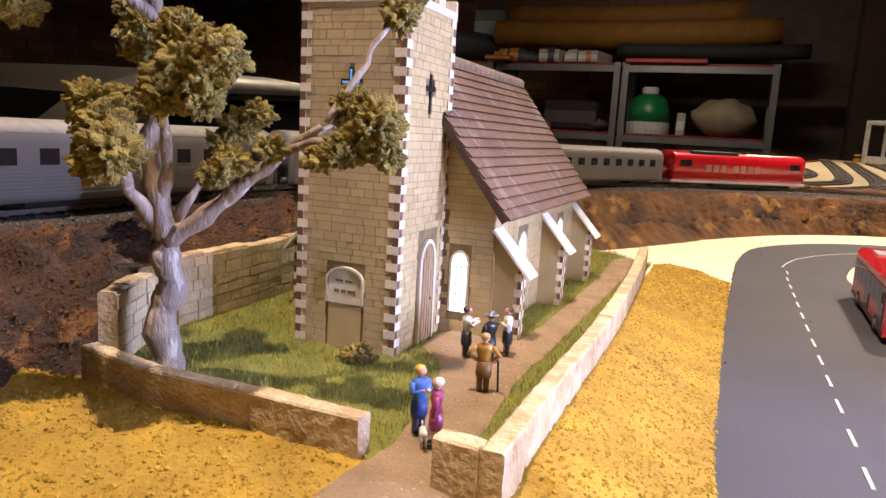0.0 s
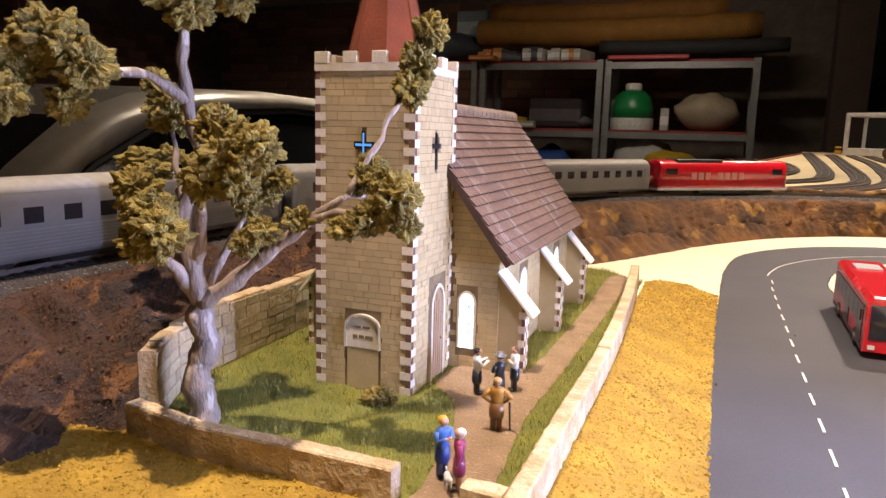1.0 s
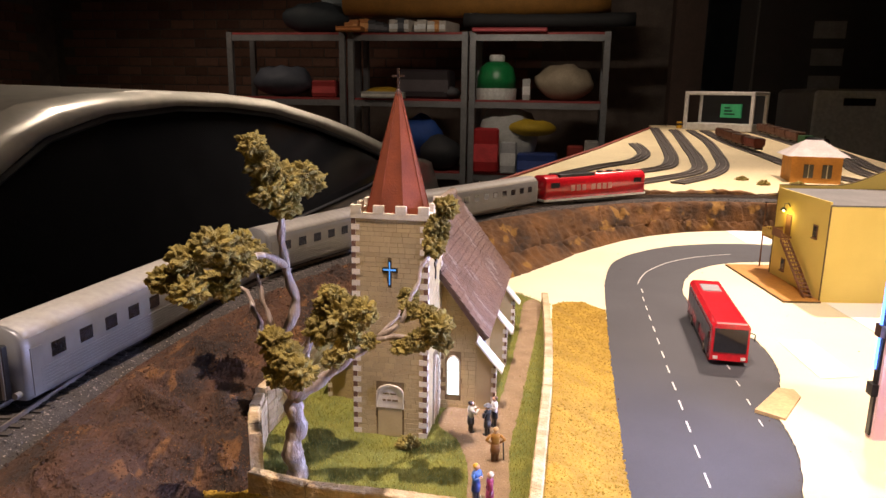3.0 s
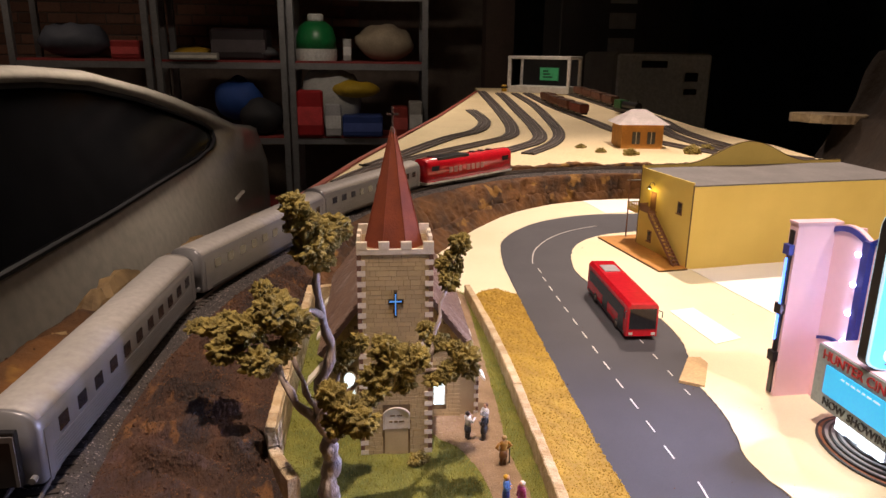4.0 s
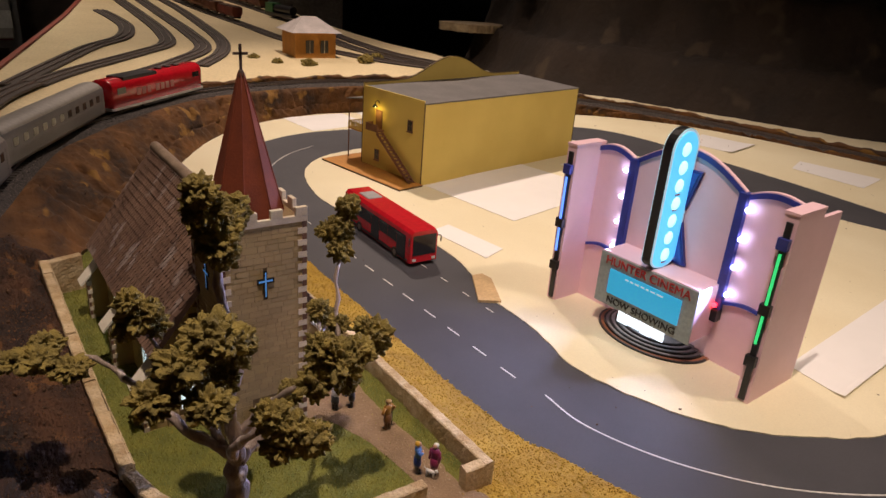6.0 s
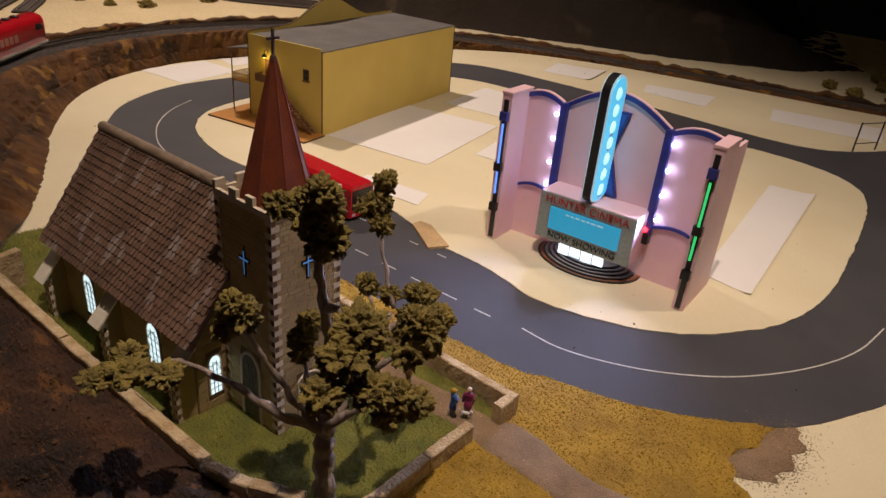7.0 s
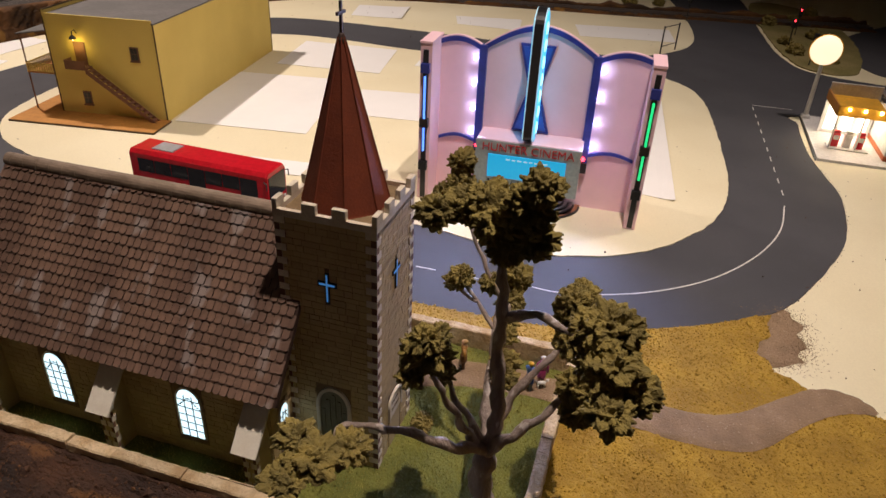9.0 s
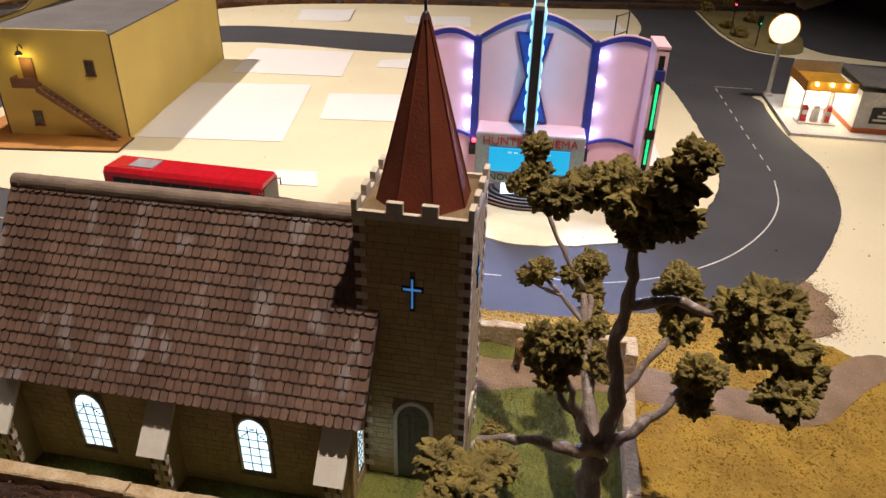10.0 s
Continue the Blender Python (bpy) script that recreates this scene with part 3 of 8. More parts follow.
def quoins(parent, x, y, sx, sy, z0, z1, pitch=0.00335, scale=1.0):
    k = 0
    z = z0
    while z + 0.003 <= z1:
        share("quoin", QUOIN[k % 2], parent, Matrix.Translation((x, y, z)) @ Matrix.Diagonal((sx * scale, sy * scale, 1, 1)))
        z += pitch
        k += 1


def arched(name, m, w, h, depth, material, parent, pointed=0.25, label=""):
    """An arched plate on a wall frame, foot centre at the frame's origin, standing out by depth."""
    bm = BM()
    prism(bm, arch_poly(w, h, 12, pointed), 0, depth)
    turn = Matrix(((1, 0, 0, 0), (0, 0, -1, 0), (0, 1, 0, 0), (0, 0, 0, 1)))
    bmesh.ops.transform(bm, matrix=m @ turn, verts=bm.verts)
    return part(name, bm, material, parent, label)


def arch_frame(name, m, w, h, t, depth, material, parent, pointed=0.25, label=""):
    outer = arch_poly(w + 2 * t, h + t, 14, pointed)
    inner = arch_poly(w, h, 14, pointed)
    bm = BM()
    turn = m @ Matrix(((1, 0, 0, 0), (0, 0, -1, 0), (0, 1, 0, 0), (0, 0, 0, 1)))
    rows = [[bm.verts.new(turn @ Vector((p[0], p[1], z))) for p in pl for z in (0, depth)] for pl in (outer, inner)]
    k = len(outer)
    for i in range(1, k):
        j = (i + 1) % k
        for r0, r1, s in ((rows[0], rows[1], 1), (rows[0], rows[1], 0)):
            bm.faces.new((r0[2 * i + s], r0[2 * j + s], r1[2 * j + s], r1[2 * i + s]))
        for r in rows:
            bm.faces.new((r[2 * i], r[2 * j], r[2 * j + 1], r[2 * i + 1]))
    return part(name, bm, material, parent, label)


def church_window(m, w, h, parent):
    win = arch_frame("window", m, w, h, 0.0011, 0.0007, M["trim"], parent, 0.3, "pale arched window surround, lit from within")
    arched("pane", m @ Matrix.Translation((0, 0.00015, 0)), w, h, 0.0003, M["glow"], win, 0.3, "glowing bluish-white window pane")
    bm = BM()
    for u in (-w / 6, w / 6):
        box(bm, u - 0.00016, u + 0.00016, -0.0007, -0.0002, 0, h * 0.86)
    for k in range(1, 6):
        v = h * k / 6.5
        box(bm, -w / 2, w / 2, -0.00062, -0.00022, v - 0.00014, v + 0.00014)
    for s in (-1, 1):
        for k in range(6):
            a0, a1 = k / 6, (k + 1) / 6
            x0, x1 = s * w / 2 * (1 - a0), s * w / 2 * (1 - a1)
            box(bm, min(x0, x1), max(x0, x1), -0.0006, -0.00025, h * (0.62 + 0.22 * a0), h * (0.62 + 0.22 * a0) + 0.0005)
    bmesh.ops.transform(bm, matrix=m, verts=bm.verts)
    part("leadwork", bm, M["lead"], win, "thin grey tracery bars")
    return win


def cross_window(m, parent, lit=True):
    fr = BM()
    box(fr, -0.00085, 0.00085, -0.0006, 0.0002, -0.009, 0.0065)
    box(fr, -0.0044, 0.0044, -0.00062, 0.0002, -0.0002, 0.0020)
    bmesh.ops.transform(fr, matrix=m, verts=fr.verts)
    ob = part("cross_window", fr, M["black"], parent, "cross-shaped slit with dark edge and blue light inside")
    gl = BM()
    box(gl, -0.00038, 0.00038, -0.00068, -0.0006, -0.0080, 0.0058)
    box(gl, -0.0037, 0.0037, -0.00070, -0.0006, 0.0004, 0.0014)
    bmesh.ops.transform(gl, matrix=m, verts=gl.verts)
    part("panel", gl, M["bluecross"] if lit else M["black"], ob, "blue lit panel" if lit else "dark unlit panel")


def build_church():
    ch = thing("church", "model stone church with crenellated tower, red spire and brown tiled roof", "church")
    bm = BM()
    box(bm, -TW, 0, 0, TD, -0.004, TH)
    tower = part("tower_wall", bm, M["joint"], ch, "buff card tower walls engraved as coursed stone")
    fS, fE = face_frame((-TW, 0, 0), (1, 0, 0)), face_frame((0, 0, 0), (0, 1, 0))
    fW = face_frame((-TW, TD, 0), (0, -1, 0))
    c = TW / 2
    front = courses(TW, TH, [(c - 0.0086, c + 0.0086, 0, 0.0345), (c - 0.001, c + 0.001, 0.095, 0.111), (c - 0.0044, c + 0.0044, 0.1035, 0.106)])
    front.sort(key=lambda r: r[2])
    stones(tower, fS, front[:290], single=True)
    stones(tower, fS, front[290:])
    stones(tower, fE, courses(TD, TH, [(0.0185, 0.0375, 0, 0.047), (0.0218, 0.0238, 0.095, 0.111), (0.0184, 0.0272, 0.1035, 0.106)]))
    stones(tower, fW, courses(TD, TH, [(0.0142, 0.0322, 0, 0.047), (0.0218, 0.0238, 0.095, 0.111), (0.0184, 0.0272, 0.1035, 0.106)]))
    for x, y, sx, sy in ((-TW, 0, 1, 1), (0, 0, -1, 1), (0, TD, -1, -1), (-TW, TD, 1, -1)):
        quoins(tower, x, y, sx, sy, 0.0005 if y < 0.01 else 0.0005, TH)
    cross_window(fS @ Matrix.Translation((c, -0.0003, 0.104)), ch)
    cross_window(fE @ Matrix.Translation((0.0228, -0.0003, 0.104)), ch, False)
    cross_window(fW @ Matrix.Translation((0.0228, -0.0003, 0.104)), ch)
    # foundation stone on the front
    mp = fS @ Matrix.Translation((c, 0, 0))
    b2 = BM()
    box(b2, c - 0.0075, c + 0.0075, -0.00025, 0, 0, 0.0185)
    bmesh.ops.transform(b2, matrix=fS, verts=b2.verts)
    part("lower_panel", b2, M["stone"], ch, "plain ochre panel under the plaque")
    pl = arched("plaque", fS @ Matrix.Translation((c, 0, 0.0185)), 0.0150, 0.0140, 0.0006, M["quoin"], ch, -0.35, "pale arched foundation plaque with worn lettering")
    arch_frame("plaque_rim", fS @ Matrix.Translation((c, 0, 0.0185)), 0.0152, 0.0142, 0.0009, 0.0013, M["trim"], pl, -0.35)
    b3 = BM()
    for k, (u0, u1, v) in enumerate(((-0.0046, -0.0024, 0.0044), (-0.0016, 0.0008, 0.0044), (0.0014, 0.0050, 0.0044), (-0.0042, -0.0008, 0.0088), (0.0002, 0.0036, 0.0088))):
        box(b3, u0, u1, -0.0008, -0.0005, v, v + (0.0013 if k < 3 else 0.0009))
    bmesh.ops.transform(b3, matrix=fS @ Matrix.Translation((c, 0, 0.0185)), verts=b3.verts)
    part("lettering", b3, M["joint"], pl)
    # doors
    for m, w, h, mt, lab in ((fE @ Matrix.Translation((0.028, 0, 0.0)), 0.0125, 0.042, M["timber"], "tall arched brown timber door"), (fW @ Matrix.Translation((0.0232, 0, 0.0)), 0.0145, 0.0445, M["greydoor"], "grey-green arched door")):
        fr = arch_frame("door_surround", m, w, h, 0.0018, 0.0013, M["trim"], ch, 0.35, "pale arched door surround")
        arched("door_leaf", m, w, h, 0.0005, mt, fr, 0.35, lab)
        b4 = BM()
        for k in range(5):
            u = -w / 2 + w * (k + 0.5) / 5
            box(b4, u - 0.0010, u + 0.0010, -0.0008, -0.0005, 0.0006, h * (0.72 if abs(k - 2) == 2 else 0.86 if abs(k - 2) == 1 else 0.94))
        bmesh.ops.transform(b4, matrix=m, verts=b4.verts)
        part("boarding", b4, mt, fr)
        b5 = BM()
        ball(b5, m @ Vector((w * 0.3, -0.0011, h * 0.42)), 0.0005, 6, 4)
        part("door_knob", b5, M["black"], fr)
    # parapet with merlons
    b6 = BM()
    o = 0.0008
    for x0, x1, y0, y1 in ((-TW - o, o, -o, 0.0014), (-TW - o, o, TD - 0.0014, TD + o), (-TW - o, -TW + 0.0014, 0.0014, TD - 0.0014), (-0.0014, o, 0.0014, TD - 0.0014)):
        box(b6, x0, x1, y0, y1, TH - 0.001, TH + 0.0022)
    par = part("parapet", b6, M["quoin"], ch, "pale crenellated parapet")
    b7 = BM()
    box(b7, -TW + 0.0012, -0.0012, 0.0012, TD - 0.0012, TH - 0.004, TH - 0.0005)
    part("tower_deck", b7, M["joint"], par)
    bmm = BM()
    box(bmm, -0.0032, 0.0032, -0.0012, 0.0012, 0, 0.0048, bevel=0.0002)
    bmesh.ops.recalc_face_normals(bmm, faces=bmm.faces)
    mme = bpy.data.meshes.new("merlon")
    bmm.to_mesh(mme)
    bmm.free()
    mme.materials.append(M["trim"])
    for k in range(4):
        u = -TW + 0.0024 + k * (TW - 0.0048) / 3
        for y in (0.0003, TD - 0.0003):
            share("merlon", mme, par, pose(u, y, TH + 0.0020))
        v = 0.0024 + k * (TD - 0.0048) / 3
        if 0 < k < 3:
            for x in (-TW + 0.0003, -0.0003):
                share("merlon", mme, par, pose(x, v, TH + 0.0020, 0, 0, 90))
    # spire
    sx, sy, r0, z0, z1 = -TW / 2 - 0.0005, TD / 2, 0.0190, TH - 0.0005, 0.2055
    b8 = BM()
    lathe(b8, [(r0 + 0.0006, z0), (r0, z0 + 0.001), (0.0012, z1)], 8, (sx, sy, 0))
    bmesh.ops.rotate(b8, cent=(sx, sy, 0), matrix=Matrix.Rotation(radians(22.5), 3, "Z"), verts=b8.verts)
    sp = part("spire", b8, M["spire"], ch, "tall eight-sided rust-red card spire")
    for k in range(8):
        a = math.pi * (k + 0.5) / 4
        b9 = BM()
        tube(b9, [(sx + (r0 + 0.0001) * math.cos(a), sy + (r0 + 0.0001) * math.sin(a), z0 + 0.001), (sx + 0.0013 * math.cos(a), sy + 0.0013 * math.sin(a), z1)], 0.00042, 5)
        part("spire_seam", b9, M["spire"], sp)
    b10 = BM()
    lathe(b10, [(0.0016, z1 - 0.003), (0.0020, z1 - 0.001), (0.0012, z1 + 0.0012), (0.0003, z1 + 0.002)], 8, (sx, sy, 0))
    box(b10, sx - 0.0006, sx + 0.0006, sy - 0.0005, sy + 0.0005, z1, z1 + 0.0135)
    box(b10, sx - 0.0036, sx + 0.0036, sy - 0.0005, sy + 0.0005, z1 + 0.0085, z1 + 0.0097)
    part("finial_cross", b10, M["darkwood"], sp, "small brown metal cross on the tip")
    # nave
    b11 = BM()
    wz = EAVE_Z + (EAVE_HALF - WALL_HALF) * (RIDGE_Z - EAVE_Z) / EAVE_HALF - 0.001
    prof = [(-WALL_HALF, -0.004), (WALL_HALF, -0.004), (WALL_HALF, wz), (0, RIDGE_Z - 0.002), (-WALL_HALF, wz)]
    rows = [[b11.verts.new((RX + x, y, z)) for x, z in prof] for y in (NY0, NY1)]
    b11.faces.new(rows[0])
    b11.faces.new(rows[1][::-1])
    for i in range(5):
        b11.faces.new((rows[0][i], rows[1][i], rows[1][(i + 1) % 5], rows[0][(i + 1) % 5]))
    nave = part("nave_wall", b11, M["joint"], ch, "buff card nave walls engraved as coursed stone")
    gable = lambda u, v: v < wz + (WALL_HALF - abs(u - WALL_HALF)) * (RIDGE_Z - wz) / WALL_HALF - 0.002
    gS = face_frame((RX - WALL_HALF, NY0, 0), (1, 0, 0))
    wl, wr = -0.0535 - (RX - WALL_HALF), 0.0088 - (RX - WALL_HALF)
    stones(nave, gS, [r for r in courses(2 * WALL_HALF, 0.12, [(wl - 0.0052, wl + 0.0052, 0.008, 0.0375), (wr - 0.0052, wr + 0.0052, 0.008, 0.0375)]) if r[1] < 0.022 or r[0] > 0.062 or r[2] > 0.1], clip=gable)
    gE, gW = face_frame((RX + WALL_HALF, NY0, 0), (0, 1, 0)), face_frame((RX - WALL_HALF, NY1, 0), (0, -1, 0))
    bays = [0.0895, 0.168]
    L = NY1 - NY0
    holes = [(y - NY0 - 0.0085, y - NY0 + 0.0085, 0.009, 0.0435) for y in bays]
    stones(nave, gE, courses(L, wz - 0.001, holes))
    stones(nave, gW, courses(L, wz - 0.001, [(L - b, L - a, c0, d0) for a, b, c0, d0 in holes]))
    for u in (wl, wr):
        church_window(gS @ Matrix.Translation((u, 0, 0.010)), 0.0072, 0.0265, ch)
    for y in bays:
        church_window(gE @ Matrix.Translation((y - NY0, 0, 0.011)), 0.0130, 0.0310, ch)
        church_window(gW @ Matrix.Translation((NY1 - y, 0, 0.011)), 0.0130, 0.0310, ch)
    # buttresses
    for s in (-1, 1):
        for y in (0.0498, 0.129, 0.2040):
            x0, x1 = RX + s * WALL_HALF, RX + s * (WALL_HALF + 0.0128)
            bb = BM()
            p0 = [(x0, -0.003), (x1, -0.003), (x1, 0.0320), (x0, 0.0465)]
            r = [[bb.verts.new((x, yy, z)) for x, z in p0] for yy in (y - 0.0032, y + 0.0032)]
            bb.faces.new(r[0])
            bb.faces.new(r[1])
            for i in range(4):
                bb.faces.new((r[0][i], r[1][i], r[1][(i + 1) % 4], r[0][(i + 1) % 4]))
            but = part("buttress", bb, M["stone"], ch)
            for yy, sy2 in ((y - 0.0032, 1), (y + 0.0032, -1)):
                quoins(but, x1, yy, -s, sy2, 0.0, 0.0335, scale=0.62)
            bc = BM()
            d = Vector((x1 - x0, 0, -0.0145)).normalized()
            up = Vector((-d.z * s if s > 0 else d.z, 0, abs(d.x)))
            a = Vector((x0, y, 0.0470)) - d * 0.001
            b = Vector((x1, y, 0.0325)) + d * 0.0060
            q = [p + Vector((0, yy, 0)) + up * h for p in (a, b) for yy in (-0.0064, 0.0064) for h in (0.0002, 0.0014)]
            vs = [bc.verts.new(p) for p in q]
            for f in ((0, 1, 3, 2), (4, 6, 7, 5), (0, 4, 5, 1), (2, 3, 7, 6), (0, 2, 6, 4), (1, 5, 7, 3)):
                bc.faces.new([vs[i] for i in f])
            part("buttress_cap", bc, M["cap"], but, "pale sloping cap slab")
    # roof deck
    br = BM()
    sl = math.atan2(RIDGE_Z - EAVE_Z, EAVE_HALF)
    t = 0.0012
    for s in (-1, 1):
        nrm = Vector((s * math.sin(sl), 0, math.cos(sl)))
        q = []
        for y in (RY0, RY1):
            for p in ((RX, RIDGE_Z), (RX + s * EAVE_HALF, EAVE_Z)):
                for h in (-t, 0):
                    q.append(br.verts.new(Vector((p[0], y, p[1])) + nrm * h))
        for f in ((0, 1, 3, 2), (4, 6, 7, 5), (0, 4, 5, 1), (2, 3, 7, 6), (0, 2, 6, 4), (1, 5, 7, 3)):
            br.faces.new([q[i] for i in f])
    roof = part("roof", br, M["darkwood"], ch, "steep roof of brown scalloped tiles")
    # tiles
    slope = math.hypot(RIDGE_Z - EAVE_Z, EAVE_HALF)
    nr, nc = 17, 46
    ex, wd = slope / nr, (RY1 - RY0) / nc

    def tile(w, l):
        """Tile outline in slope space: (along, down), with a scalloped foot."""
        g = w * 0.46
        return [(-g, 0), (g, 0), (g, l * 0.86), (g * 0.6, l * 0.97), (0, l), (-g * 0.6, l * 0.97), (-g, l * 0.86)]

    def tile_geo():
        out = tile(wd, ex * 1.25)
        v = [(a, b, 0.00015 + 0.00085 * b / ex) for a, b in out] + [(a, b, 0.0) for a, b in out]
        k = len(out)
        f = [tuple(range(k))] + [(i, i + k, (i + 1) % k + k, (i + 1) % k) for i in range(k)]
        return v, f

    tv, tf = tile_geo()
    tme = bpy.data.meshes.new("tile")
    tme.from_pydata(tv, [], tf)
    tme.update()
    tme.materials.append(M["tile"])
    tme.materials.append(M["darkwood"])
    # dark sides: scorched cut edges, also putting each row's shadow line into colour
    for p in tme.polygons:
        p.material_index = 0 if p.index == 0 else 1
    count = 0
    for s in (-1, 1):
        nrm = Vector((s * math.sin(sl), 0, math.cos(sl)))
        down = Vector((s * math.cos(sl), 0, -math.sin(sl)))
        al = Vector((0, 1, 0))
        verts, faces = [], []
        for r in range(nr):
            for k in range(nc + (r % 2)):
                y = RY0 + wd * (k + (0.5 if r % 2 == 0 else 0.0))
                y = min(max(y, RY0 + wd * 0.25), RY1 - wd * 0.25)
                o = Vector((RX, y, RIDGE_Z)) + down * (ex * (r - 0.12) + rng.uniform(-0.00012, 0.00012)) + nrm * 0.0002
                tilt = rng.uniform(-0.03, 0.03)
                m = Matrix.Translation(o) @ Matrix(((al.x, down.x, nrm.x, 0), (al.y, down.y, nrm.y, 0), (al.z, down.z, nrm.z, 0), (0, 0, 0, 1))) @ Matrix.Rotation(tilt, 4, "Z")
                if s < 0 and y < 0.115 and 3 <= r and count < 298:
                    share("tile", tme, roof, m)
                    count += 1
                else:
                    b = len(verts)
                    verts += [m @ Vector(v) for v in tv]
                    faces += [tuple(i + b for i in f) for f in tf]
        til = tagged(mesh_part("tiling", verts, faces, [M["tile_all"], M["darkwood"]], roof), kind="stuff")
        # joined tiles too: sides coloured as cut edge and row shadow
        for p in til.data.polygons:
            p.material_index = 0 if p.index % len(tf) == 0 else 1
    bd = BM()
    tube(bd, [(RX, RY0 + 0.0001, RIDGE_Z - 0.0006), (RX, RY1 - 0.0001, RIDGE_Z - 0.0012)], 0.0037, 18)
    for k in range(22):
        y = RY0 + (RY1 - RY0) * (k + 0.5) / 22
        tube(bd, [(RX, y - 0.0004, RIDGE_Z - 0.0012), (RX, y + 0.0004, RIDGE_Z - 0.0012)], 0.00388, 18)
    part("ridge_cap", bd, M["ridge"], roof, "smooth rounded brown ridge cap")
    for s in (-1, 1):
        for y in (RY0 - 0.0004, RY1 + 0.0004):
            bv = BM()
            nrm = Vector((s * math.sin(sl), 0, math.cos(sl)))
            a, b = Vector((RX, y, RIDGE_Z)), Vector((RX + s * EAVE_HALF, y, EAVE_Z))
            vs = [bv.verts.new(p + Vector((0, yy, 0)) + nrm * h) for p in (a, b) for yy in (-0.0005, 0.0005) for h in (-0.0026, 0.0004)]
            for f in ((0, 1, 3, 2), (4, 6, 7, 5), (0, 4, 5, 1), (2, 3, 7, 6), (0, 2, 6, 4), (1, 5, 7, 3)):
                bv.faces.new([vs[i] for i in f])
            part("barge_board", bv, M["darkwood"], roof)
    return ch


build_church()

# ---- tree ----
def sphere_net(n):
    base = BM()
    bmesh.ops.create_icosphere(base, subdivisions=n, radius=1)
    res = [v.co.copy() for v in base.verts], [tuple(v.index for v in f.verts) for f in base.faces]
    base.free()
    return res


NETS = {1: sphere_net(1), 4: sphere_net(4), 5: sphere_net(5)}


def clump_mesh(name, lobes, parent, seed, bit=0.0009, net=5):
    """Foam foliage: ragged spongy lobes run together, with loose crumbs along their skin."""
    rg = random.Random(seed)
    verts, faces = [], []
    sv, sf = NETS[net]
    bv, bf = NETS[1]
    for cx, cy, cz, r, fl in lobes:
        o = Vector((cx * 300, cy * 300, seed))
        b = len(verts)
        skin = []
        for d in sv:
            p = Vector((d.x, d.y, d.z * fl))
            big = 0.80 + 0.34 * noise.noise(d * 1.9 + o) + 0.34 * noise.noise(d * 3.6 + o)
            q = p * r / bit
            nub = 1.15 - 1.5 * noise.voronoi(q * 0.42 + o)[0][0] + 0.55 * (0.5 - noise.voronoi(q * 0.95 + o)[0][0]) + 0.35 * noise.noise(q * 2.2 + o)
            skin.append(Vector((cx, cy, cz)) + p * (r * big * 0.96 + bit * 2.0 * nub))
        verts += skin
        faces += [tuple(k + b for k in f) for f in sf]
        for k in range(int(150 * (r / (bit * 8)) ** 2) + 8):
            c = rg.choice(skin)
            s = bit * rg.uniform(0.3, 0.75)
            q = Euler((rg.uniform(0, 6), rg.uniform(0, 6), rg.uniform(0, 6))).to_matrix()
            b = len(verts)
            for v in bv:
                verts.append(c + q @ (v * s * rg.uniform(0.5, 1.4)))
            faces += [tuple(i + b for i in f) for f in bf]
    return mesh_part(name, verts, faces, M["leaf"], parent)


def wavy(pts, amp, seed, step=0.004):
    line = spline(pts, step)
    out = []
    for i, p in enumerate(line):
        k = min(1, i / 4, (len(line) - 1 - i) / 3)
        out.append(p + amp * k * Vector((noise.noise(p * 110 + Vector((seed, 0, 0))), noise.noise(p * 110 + Vector((0, seed, 5))), 0.4 * noise.noise(p * 110 + Vector((3, 0, seed))))))
    return out


